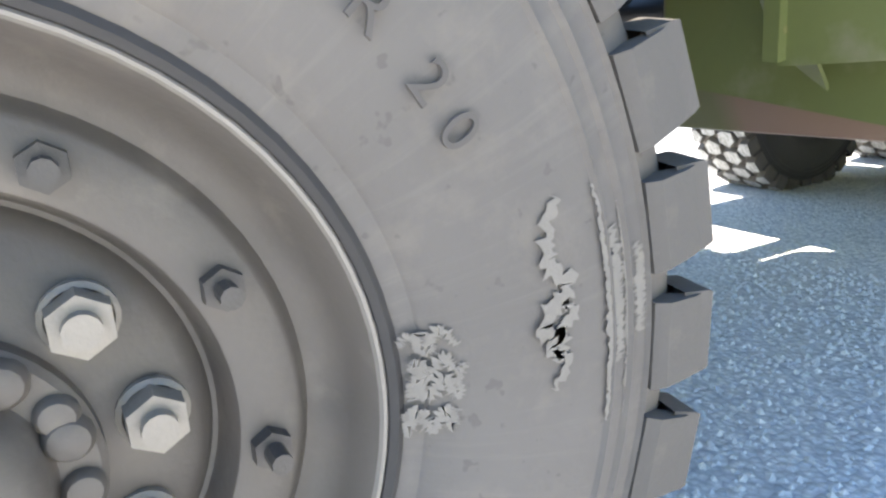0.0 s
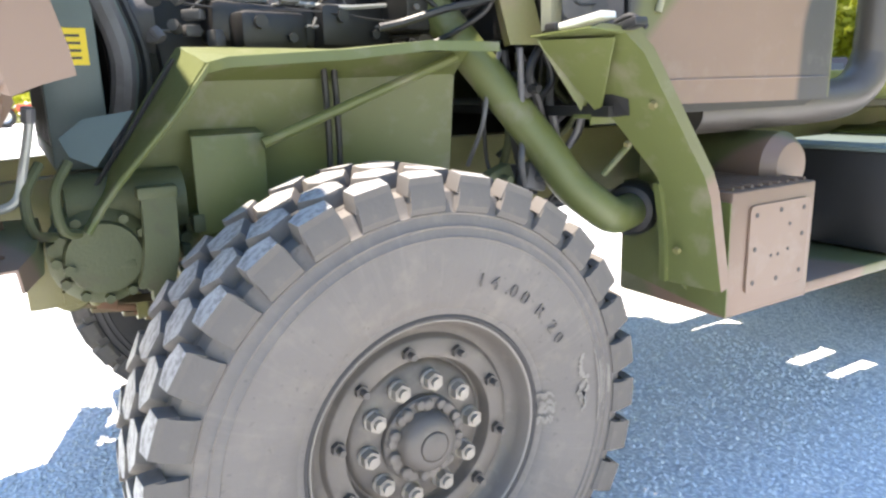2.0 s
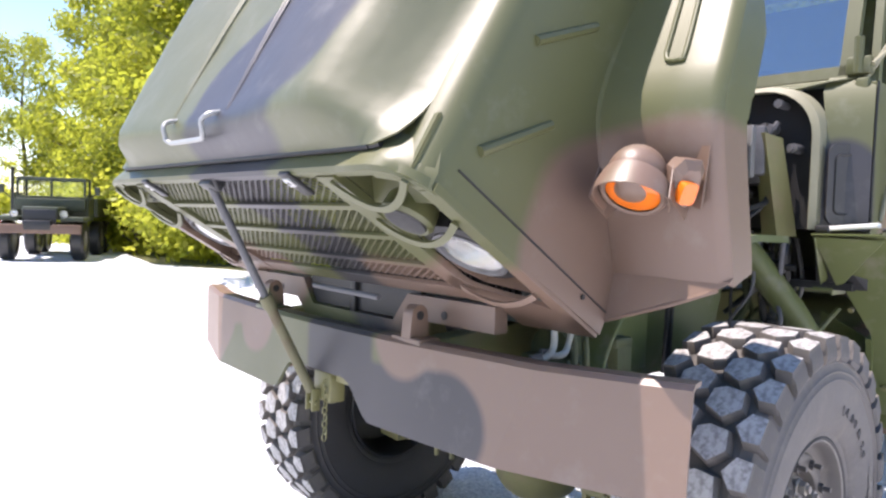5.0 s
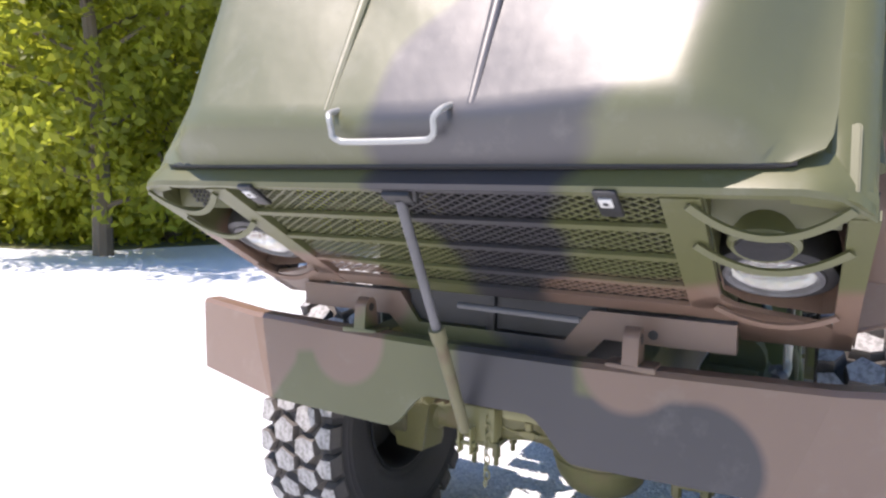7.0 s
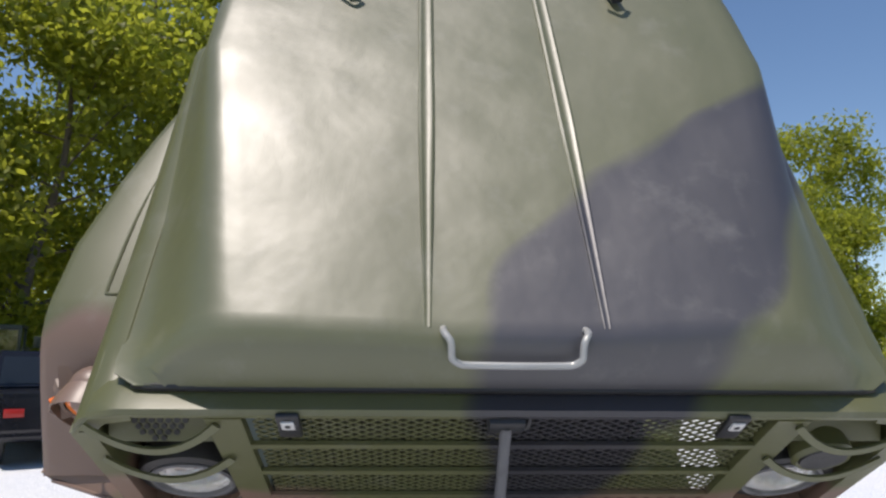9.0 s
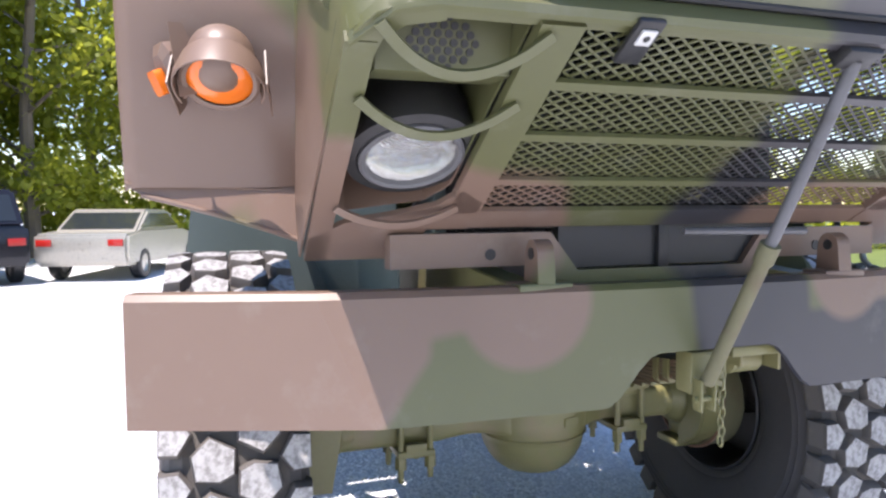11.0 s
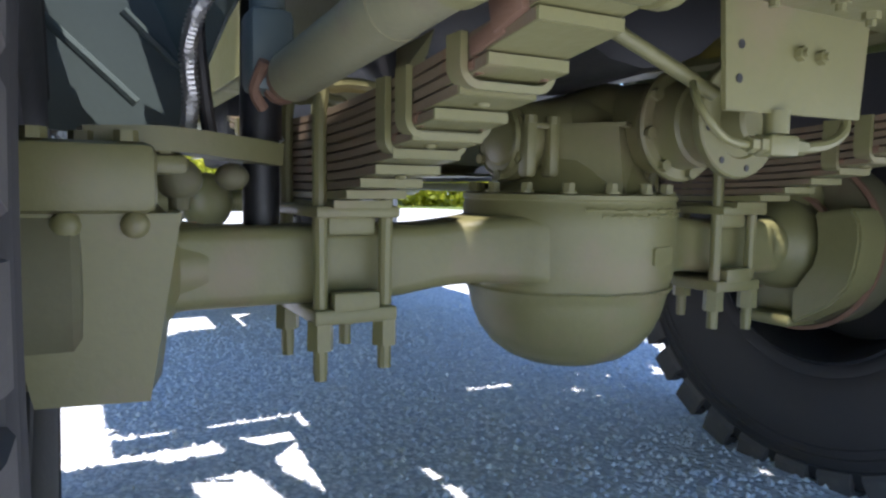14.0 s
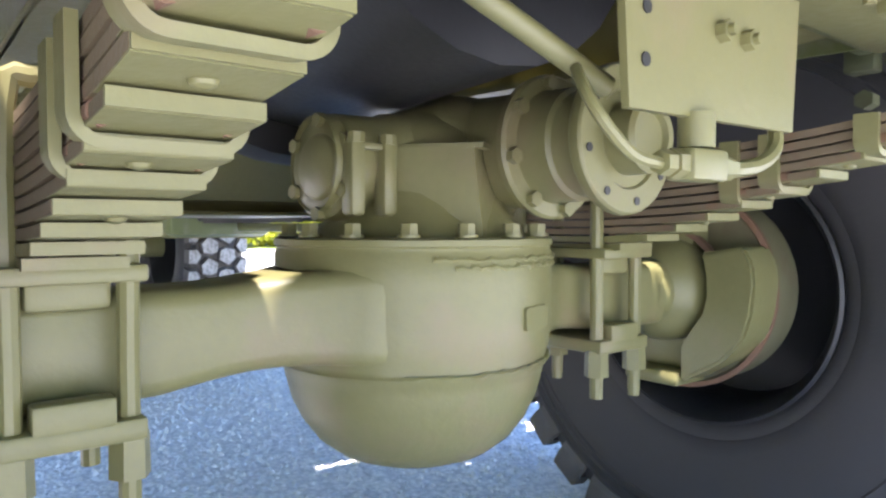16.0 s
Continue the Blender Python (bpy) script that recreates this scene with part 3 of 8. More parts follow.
# four rows of white crayon characters, too rubbed to read, and a scrawl beside them
for row, a in enumerate((6.6, 2.6, -0.2, -4.8)):
    loops = []
    for k in range(19):
        t = k / 18
        loops.append((0.316 + 0.040 * t + 0.006 * math.sin(7.1 * t + row), a + 1.25 * math.sin(t * (17 + 2 * row))))
    smear("crayon_mark", "white crayon characters rubbed on the sidewall", loops, 0.0125, 30 + row)
smear("crayon_mark", "white crayon scrawl on the sidewall", [(0.462, 17.8), (0.448, 15.0), (0.440, 11.5), (0.458, 8.6), (0.446, 7.0), (0.428, 4.8), (0.446, 2.6), (0.440, 0.2)], 0.021, 41)
smear("crayon_mark", "white crayon scrawl on the sidewall", [(0.452, 6.8), (0.462, 5.0), (0.436, 2.4), (0.452, 0.0), (0.438, -3.0)], 0.014, 42)
for r, a0, a1, w, seed in ((0.500, -8, 17, 0.006, 51), (0.525, -8, 14, 0.006, 52), (0.512, -2, 12, 0.015, 53), (0.545, 0, 9, 0.017, 54), (0.560, 6, 13, 0.008, 55)):
    smear("scuff", "pale rubbed scuff on the sidewall rib", [(r, a0 + (a1 - a0) * k / 8) for k in range(9)], w * 1.35, seed, 0.0026)

# ---- bumper ----
bumper = thing("front_bumper", (-1.0, 0, 0.95), "camouflage-painted steel front bumper with swept-back ends and a cut-out", "bumper")
T, B = 1.197, 0.947


def bumper_bottom(y):
    """Lower edge: straight, with an arched cut-out in the middle."""
    k = max(0.0, min(1.0, (0.285 - abs(y)) / 0.135))
    return B + 0.112 * (k * k * (3 - 2 * k))


bm = bmesh.new()
rows = []
ys = [-0.755, -0.5, -0.32] + [-0.30 + 0.025 * i for i in range(25)] + [0.32, 0.5, 0.775]
for f in (0.0, 0.5, 1.0):
    row = []
    for end in ((-0.908 + 0.030 * f, -1.197 + 0.008 * f), None, (-0.885, 1.243)):
        if end:
            row.append((*end, B + (T - B) * f))
        else:
            for y in ys:
                yy = y * (1 + (0.13 if y < 0 else 0.142) * f) if abs(y) > 0.6 else y
                row.append((-1.072 + 0.010 * f + (0.030 + 0.024 * f) * (abs(yy) / 0.80) ** 2, y * (1 + (0.13 if y < 0 else 0.142) * f) if abs(y) > 0.6 else y, bumper_bottom(y) + (T - bumper_bottom(y)) * f))
    rows.append(row)
# rolled top flange
rows.append([(x + 0.006, y, T + 0.006) for x, y, z in rows[-1]])
rows.append([(x + 0.055, y * 0.99, T + 0.005) for x, y, z in rows[-2]])
sheet(bm, rows, 0.012)
face = part("face_plate", bm, bumper_paint, bumper, angle=12)
for s in (-1, 1):
    bm = bmesh.new()
    box(bm, (-0.955, s * 0.42, 1.08), (0.16, 0.07, 0.2), bevel=0.006)
    part("mounting_bracket", bm, rust, bumper)
for s in (-1, 1):
    y = s * 0.41
    bm = bmesh.new()
    box(bm, (-1.015, y, 1.212), (0.075, 0.125, 0.018), bevel=0.004)
    prism(bm, [(-0.036, 0.0), (0.036, 0.0), (0.030, 0.065)] + [(0.030 * math.cos(a), 0.065 + 0.030 * math.sin(a)) for a in (0.6, 1.2, 1.57, 1.95, 2.55)] + [(-0.030, 0.065)],
          lambda u, v, w: (-1.015 + u, y - 0.02 + w, 1.218 + v), 0.04)
    sh = part("tow_shackle_lug", bm, paint, bumper)
    bm = bmesh.new()
    cyl(bm, (-1.015, y - 0.022, 1.283), (-1.015, y + 0.022, 1.283), 0.013, n=12)
    part("pin_hole", bm, dark, sh)

# ---- cross member, rails and apron behind the bumper ----
FR = 0.43
frame_t = thing("chassis_frame", (0, 0, 0.9), "olive-painted ladder frame with riveted rails under the truck", "chassis")
for s in (-1, 1):
    bm = bmesh.new()
    o = [(-0.98, 1.03), (-0.98, 1.20), (-0.2, 1.25), (7.2, 1.25), (7.2, 1.0), (0.2, 1.0), (-0.3, 0.985)]
    prism(bm, o, lambda u, v, w: (u, s * FR - 0.005 + w, v), 0.012)
    prism(bm, [(-0.98, 1.03), (-0.3, 0.985), (0.2, 1.0), (7.2, 1.0), (7.2, 1.012), (0.2, 1.012), (-0.3, 0.997), (-0.98, 1.042)], lambda u, v, w: (u, s * (FR - 0.07) + s * w, v), 0.07)
    prism(bm, [(-0.98, 1.19), (-0.2, 1.24), (7.2, 1.24), (7.2, 1.252), (-0.2, 1.252), (-0.98, 1.202)], lambda u, v, w: (u, s * (FR - 0.07) + s * w, v), 0.07)
    part("frame_rail", bm, olive, frame_t)
bm = bmesh.new()
out = [(0.72, 1.250), (0.72, 1.325), (0.34, 1.325), (0.27, 1.235), (-0.20, 1.235), (-0.27, 1.325), (-0.64, 1.325), (-0.64, 1.250), (-0.31, 1.250), (-0.25, 1.185), (0.31, 1.185), (0.38, 1.250)]
prism(bm, out, lambda u, v, w: (-0.93 + w, u, v), 0.05)
cm = part("front_cross_member", bm, paint, frame_t)
for y in (0.49, -0.44):
    bm = bmesh.new()
    cyl(bm, (-0.932, y, 1.277), (-0.925, y, 1.277), 0.013, n=14)
    part("bolt_hole", bm, dark, cm)
bm = bmesh.new()
tube(bm, [(-1.05, 0.07, 1.326), (-1.05, -0.28, 1.321)], 0.009, n=8)
part("grab_bar", bm, engine_grey, frame_t)
bm = bmesh.new()
box(bm, (-0.90, 0.0, 1.30), (0.02, 0.62, 0.12))
box(bm, (-0.86, 0.05, 1.345), (0.04, 1.15, 0.025), bevel=0.005)
box(bm, (-0.90, 0.03, 1.30), (0.05, 0.03, 0.14), bevel=0.004)
part("hinge_bar", bm, dark, frame_t)
bm = bmesh.new()
o = [(-0.74, 1.03), (-0.735, 0.995), (-0.715, 0.968), (-0.69, 0.9585), (-0.50, 0.9585), (-0.475, 0.968), (-0.46, 0.99), (-0.46, 1.05)]
prism(bm, o, lambda u, v, w: (u, -0.43 + w, v), 0.74)
for y in (-0.34, -0.22):
    box(bm, (-0.60, y, 0.955), (0.05, 0.04, 0.02), bevel=0.005)
part("axle_cross_member", bm, olive, frame_t)
for x, z in ((1.0, 1.05), (2.6, 1.08)):
    bm = bmesh.new()
    box(bm, (x, 0, z), (0.12, 0.84, 0.1), bevel=0.012)
    part("rear_cross_member", bm, olive, frame_t)

# ---- hood, tipped forward on its hinge ----
HOOD = Matrix.Translation((-0.81, 0, 1.275)) @ Matrix.Rotation(radians(-59), 4, "Y")
hood = thing("hood", (-0.81, 0, 1.275), "camouflage-painted truck hood with grille tipped forward wide open", "hood")


def H(x, y, z):
    return HOOD @ Vector((x, y, z))


def hood_top():
    """The raised, dented top panel with its rounded shoulders."""
    rng = random.Random(7)
    rows = []
    steps = [0.775 * i / 36 for i in range(36)] + [0.775 + 0.185 * math.sin(radians(90 * i / 14)) for i in range(15)]
    for f in steps:
        x = 0.046 + 1.53 * f
        corner = max(0.0, 1 - f / 0.045)
        yb = 0.812 + 0.108 * f - 0.055 * (1 - math.sqrt(1 - corner * corner))  # foot of the bulge
        yt = 0.555 + 0.19 * min(1, f * 1.6)  # edge of its flat top
        back = min(1.0, max(0.0, (f - 0.775) / 0.185))
        pull = 0.29 * (1 - math.sqrt(max(0.0, 1 - back * back)))
        yb, yt = yb - pull, min(yt, yb - pull - 0.05 - 0.04 * back)
        h0 = 0.764 - 0.036 * min(1.0, f / 0.08) - 0.050 * f
        ht = 0.862 + 0.012 * math.sin(math.pi * f) + 0.012 * f
        # the nose: the flat rises over the first hand's width
        nose = min(1.0, f / 0.030)
        nose = 1 - (1 - nose) ** 1.6
        row = []
        for j in range(49):
            u = -1 + 2 * j / 48
            a = abs(u)
            if a > 0.72:
                g = (1 - a) / 0.28
                y = yb + (yt - yb) * g
                k = g * g * (3 - 2 * g)
            else:
                y = yt * a / 0.72
                k = 1.0
            z = h0 + (ht - h0) * k * nose + (0.024 * max(0.0, (y - 0.18) / 0.5) * k) * nose
            d = noise.noise(Vector((x * 3.1, y * 3.1 * (1 if u > 0 else -1) + 9, 0.3))) * 0.006 + noise.noise(Vector((x * 9, u * 7, 2.3))) * 0.0028
            if k > 0.9 and f > 0.03:
                z += d * nose
            if f > 0.93:
                z -= (f - 0.93) ** 2 * 9.0
            row.append(H(x - 0.075 * back * (y / 0.8) ** 2, math.copysign(y, u) if u else 0.0, z))
        rows.append(row)
    bm = bmesh.new()
    sheet(bm, rows, 0.004)
    return part("top_panel", bm, hood_paint, hood, "dented top panel, green with a sprayed black sweep", angle=60)


hood_top()
# dark tube put in for the shaded gap under the rolled front edge of the top panel
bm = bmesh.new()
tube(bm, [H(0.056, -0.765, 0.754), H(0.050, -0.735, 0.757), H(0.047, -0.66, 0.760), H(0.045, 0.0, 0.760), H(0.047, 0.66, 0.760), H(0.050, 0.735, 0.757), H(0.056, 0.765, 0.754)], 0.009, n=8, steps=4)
part("edge_seal", bm, dark, hood, "dark strip put in for the shade in the gap under the panel edge")
for s in (-1, 1):
    bm = bmesh.new()
    rows = []
    for i in range(25):
        f = i / 24
        x = 0.125 + 1.375 * f
        g = (x - 0.055) / 1.52
        z = 0.862 + 0.012 * math.sin(math.pi * g) + 0.012 * g - (max(0.0, g - 0.93) ** 2 * 9.0)
        w = 0.010 + 0.016 * min(1.0, f * 2.2)
        y = s * (0.182 - 0.006 * f)
        rise = 0.013 * min(1.0, 0.3 + f * 3)
        rows.append([H(x, y - w, z - 0.006), H(x, y - w * 0.80, z + rise * 0.75), H(x, y - w * 0.55, z + rise), H(x, y - w * 0.25, z + rise * 0.72), H(x, y + w * 0.25, z + rise * 0.72), H(x, y + w * 0.55, z + rise), H(x, y + w * 0.80, z + rise * 0.75), H(x, y + w, z - 0.006)])
    sheet(bm, rows)
    part("stiffening_bead", bm, hood_paint, hood)
    # cheek: shoulder and side panel
    bm = bmesh.new()
    rows = []
    for i in range(17):
        x = 0.0 + 1.27 * i / 16
        yo = 0.890 + 0.005 * (i / 16) + 0.016 * max(0.0, (x - 0.55) / 0.72) ** 1.4
        cut = 0.0 if x < 0.17 else min(0.36, (x - 0.17) * 1.0)
        r = 0.075
        row = [H(x, s * (0.750 + 0.110 * i / 16), 0.738 - 0.036 * min(1.0, x / 0.12) - 0.050 * i / 16)]
        for a in (0, 22, 45, 68, 90):
            row.append(H(x, s * (yo - r + r * math.sin(radians(a))), 0.655 - 0.01 * i / 16 + r * math.cos(radians(a))))
        for g in (0.25, 0.5, 0.75, 1.0):
            row.append(H(x, s * (yo + 0.004 * g), (0.655 - 0.01 * i / 16) * (1 - g) + cut * g))
        rows.append(row)
    sheet(bm, rows, 0.004)
    cheek = part("side_panel", bm, paint, hood)
    for (x0, z0, x1, z1) in ((0.13, 0.612, 0.318, 0.456), (0.44, 0.602, 0.62, 0.45)):
        bm = bmesh.new()
        tube(bm, [H(x0, s * 0.893, z0), H((x0 + x1) / 2, s * 0.893, (z0 + z1) / 2), H(x1, s * 0.893, z1)], 0.0125, n=8)
        part("embossed_rib", bm, paint, cheek)
    bm = bmesh.new()
    cyl(bm, H(0.046, s * 0.890, 0.122), H(0.046, s * 0.8975, 0.122), 0.007, n=12)
    part("bolt_hole", bm, dark, cheek)
    bm = bmesh.new()
    tube(bm, [H(0.060, s * 0.894, 0.0), H(0.062, s * 0.893, 0.35), H(0.064, s * 0.892, 0.64)], 0.0028, n=5)
    part("panel_seam", bm, dark, cheek)


def grille_frame():
    """Front sheet with the mesh opening and two headlamp openings, as bars and plates."""
    bm = bmesh.new()

    def bar(pts, w, d=0.02, x=0.0):
        tube(bm, [H(x, y, z) for y, z in pts], 0, flat=(w, d, HOOD.to_3x3() @ Vector((1, 0, 0))), steps=1)
    bar([(-0.79, 0.742), (0.79, 0.742)], 0.036, 0.010, 0.003)
    for s in (-1, 1):
        bar([(s * 0.864, 0.0), (s * 0.872, 0.675)], 0.046)
        bar([(s * 0.575, 0.20), (s * 0.582, 0.735)], 0.072)
        # lower panel below the lamps with its slanted corner
        o = [(0.887, 0.0), (0.887, 0.10), (0.82, 0.165), (0.70, 0.205), (0.64, 0.235), (0.60, 0.29), (0.545, 0.24), (0.545, 0.135), (0.64, 0.135), (0.64, 0.0)]
        prism(bm, o, lambda u, v, w: H(-0.010 + w, s * u, v), 0.012)
        # round-cornered top corner
        o = [(0.884, 0.690), (0.890, 0.655), (0.849, 0.640), (0.842, 0.680), (0.815, 0.710), (0.76, 0.724), (0.76, 0.762), (0.82, 0.752), (0.860, 0.730)]
        prism(bm, o, lambda u, v, w: H(-0.008 + w, s * u, v), 0.02)
    o = [(-0.56, 0.135), (-0.56, 0.205), (0.56, 0.205), (0.56, 0.135)]
    prism(bm, o, lambda u, v, w: H(-0.008 + w, u, v), 0.012)
    return part("grille_frame", bm, paint, hood)


bm = bmesh.new()
rows = []
for i in range(33):
    u = -1 + i / 16
    y = 0.890 * u
    edge = max(0.0, abs(u) - 0.86) / 0.14
    drop = 0.085 * (1 - math.sqrt(max(0.0, 1 - edge * edge)))
    rows.append([H(-0.012, y, 0.746 - drop), H(-0.013, y, 0.757 - drop), H(-0.004, y, 0.766 - drop), H(0.03, y, 0.758 - drop * 0.9), H(0.085, y * 0.985, 0.736 - drop * 0.5), H(0.16, y * 0.97, 0.695 - drop * 0.4)])
sheet(bm, rows, 0.004)
part("front_lip", bm, paint, hood, angle=50)
gf = grille_frame()
for z in (0.605, 0.465, 0.318):
    bm = bmesh.new()
    tube(bm, [H(-0.004, -0.545, z), H(-0.004, 0.545, z)], 0, flat=(0.020, 0.010, HOOD.to_3x3() @ Vector((1, 0, 0))), steps=1)
    part("grille_bar", bm, paint, gf)


def expanded_mesh():
    """Diamond mesh of expanded metal behind the bars."""
    bm = bmesh.new()
    dz, dy = 0.0112, 0.0170
    z0, rows_n, cols = 0.212, 46, 63
    for r in range(rows_n):
        pts = []
        for c in range(cols + 1):
            up = (c % 2 == 0)
            pts.append((-0.539 + c * dy, z0 + r * dz + (0.0 if up == (r % 2 == 0) else dz)))
        w = 0.0026
        prev = None
        for y, z in pts:
            q = [bm.verts.new(H(dx, y, z + e)) for dx, e in ((0.004, -w), (0.004, w), (0.0075, w), (0.0075, -w))]
            if prev:
                for i in range(4):
                    j = (i + 1) % 4
                    bm.faces.new((prev[i], prev[j], q[j], q[i]))
            prev = q
    return part("expanded_metal_mesh", bm, paint, gf)


expanded_mesh()
LX = HOOD.to_3x3() @ Vector((-1, 0, 0))
for s in (-1, 1):
    # headlamp: bucket, ring and lens
    c = (0.03, s * 0.722, 0.365)
    ax = Matrix.Translation(H(*c)) @ LX.to_track_quat("Z", "Y").to_matrix().to_4x4()
    bm = bmesh.new()
    lathe(bm, [(0.0, -0.13), (0.11, -0.12), (0.126, -0.06), (0.130, -0.01), (0.124, 0.012), (0.104, 0.016), (0.088, 0.004)], ax, 36)
    hl = part("headlamp", bm, dark, hood, "black rubber-booted headlamp")
    bm = bmesh.new()
    lathe(bm, [(0.100, 0.012), (0.100, 0.020), (0.094, 0.023), (0.088, 0.020), (0.084, 0.010)], ax, 36)
    part("retaining_ring", bm, engine_grey, hl, "dark retaining ring")
    bm = bmesh.new()
    lathe(bm, [(0.085, 0.010), (0.068, 0.020), (0.042, 0.027), (0.0, 0.030)], ax, 36)
    part("lens", bm, lens, hl, "clear fluted headlamp glass")
    # pocket behind the lamp
    bm = bmesh.new()
    o = [(0.857, 0.72), (0.62, 0.725), (0.62, 0.28), (0.66, 0.22), (0.82, 0.18), (0.857, 0.20)]
    prism(bm, o, lambda u, v, w: H(0.15 + w, s * u, v), 0.004)
    for (a, b) in zip(o, o[1:] + o[:1]):
        sheet(bm, [[H(0.012, s * a[0], a[1]), H(0.012, s * b[0], b[1])], [H(0.15, s * a[0], a[1]), H(0.15, s * b[0], b[1])]], 0.003)
    part("lamp_pocket", bm, paint, hood)
    # sloping roof of the pocket
    bm = bmesh.new()
    sheet(bm, [[H(0.146, s * 0.840, 0.715), H(0.146, s * 0.622, 0.722)], [H(0.072, s * 0.840, 0.671), H(0.072, s * 0.622, 0.671)], [H(0.004, s * 0.840, 0.611), H(0.004, s * 0.622, 0.611)], [H(0.04, s * 0.840, 0.55), H(0.04, s * 0.622, 0.55)], [H(0.10, s * 0.840, 0.500), H(0.10, s * 0.622, 0.500)]], 0.003)
    part("pocket_roof", bm, paint, hood)
    # bowed brush guards
    for z0, dip, wd in ((0.72, 0.070, 0.26), (0.562, 0.060, 0.27), (0.235, 0.030, 0.25)):
        bm = bmesh.new()
        pts = []
        for k in range(9):
            u = -1 + k / 4
            pts.append(H(-0.016 - 0.022 * (1 - u * u), s * (0.725 + u * wd / 2 * (1 if s > 0 else 1)), z0 - dip * (1 - u * u)))
        tube(bm, pts, 0, flat=(0.007, 0.017, (HOOD.to_3x3() @ Vector((0.3, 0, 1)))), steps=3)
        part("brush_guard", bm, paint, hood)
    # latch tabs and hooks
    bm = bmesh.new()
    box(bm, H(-0.016, s * 0.452, 0.722), (0.012, 0.046, 0.090), HOOD.to_3x3(), bevel=0.004)
    lt = part("latch_bracket", bm, dark, hood)
    bm = bmesh.new()
    box(bm, H(-0.0245, s * 0.452, 0.738), (0.005, 0.026, 0.030), HOOD.to_3x3(), bevel=0.0015)
    part("bright_tab", bm, bare_steel, lt, "bright steel tab with a hole")
    bm = bmesh.new()
    cyl(bm, H(-0.0265, s * 0.452, 0.738), H(-0.0278, s * 0.452, 0.738), 0.006, n=10)
    part("tab_hole", bm, dark, lt)
    # black hold-down catches near the rear edge
    bm = bmesh.new()
    y = s * 0.405
    box(bm, H(1.335, y, 0.915), (0.075, 0.035, 0.022), HOOD.to_3x3() @ Matrix.Rotation(0.2, 3, "Z"), bevel=0.004)
    tube(bm, [H(1.30, y - 0.03, 0.925), H(1.29, y, 0.945), H(1.31, y + 0.035, 0.93)], 0.008, n=6)
    tube(bm, [H(1.37, y, 0.92), H(1.41, y - 0.01, 0.94), H(1.43, y + 0.012, 0.91)], 0.007, n=6)
    part("hold_down_catch", bm, dark, hood)
bm = bmesh.new()
tube(bm, [H(0.125, 0.150, 0.862), H(0.100, 0.150, 0.885), H(0.078, 0.138, 0.888), H(0.060, 0.136, 0.872), H(0.052, 0.134, 0.866), H(0.048, 0.120, 0.856), H(0.047, 0.10, 0.853), H(0.046, 0.0, 0.853), H(0.047, -0.085, 0.853), H(0.048, -0.105, 0.856), H(0.052, -0.118, 0.866), H(0.060, -0.120, 0.872), H(0.078, -0.122, 0.888), H(0.100, -0.134, 0.885), H(0.125, -0.136, 0.862)], 0.0072, n=10, steps=3)
part("grab_handle", bm, worn_grey, hood, "bent steel grab handle, worn paint")
# blackout drive lamp above the left headlamp, vent above the right one
bm = bmesh.new()
ax = Matrix.Translation(H(0.02, -0.715, 0.575)) @ LX.to_track_quat("Z", "Y").to_matrix().to_4x4()
lathe(bm, [(0.0, -0.06), (0.045, -0.05), (0.062, 0.0), (0.066, 0.035), (0.058, 0.045), (0.05, 0.040), (0.0, 0.030)], ax, 28)
cyl(bm, H(0.09, -0.715, 0.56), H(0.09, -0.715, 0.44), 0.035, n=16)
bl = part("blackout_lamp", bm, paint, hood)
# Dark disc put in for the shade inside the open lamp ring.
bm = bmesh.new()
lathe(bm, [(0.052, 0.041), (0.050, 0.046), (0.030, 0.044), (0.0, 0.043)], ax, 24)
part("lens", bm, dark, bl, "dark disc put in for the shaded inside of the blackout lamp")
# round perforated vent in the roof of the right pocket
bm = bmesh.new()
for i in range(-3, 4):
    for j in range(-3, 4):
        y, v = 0.735 + i * 0.0175 + (j % 2) * 0.0088, j * 0.0125
        if ((y - 0.738) / 0.056) ** 2 + (v / 0.040) ** 2 < 1:
            p = Vector((0.036 + v * 0.750, y, 0.6392 + v * 0.661))
            cyl(bm, H(*(p + Vector((0.0036, 0, -0.0041)))), H(*(p - Vector((0.0036, 0, -0.0041)))), 0.0064, n=8)
tagged(part("vent_hole", bm, dark, hood), kind="stuff")


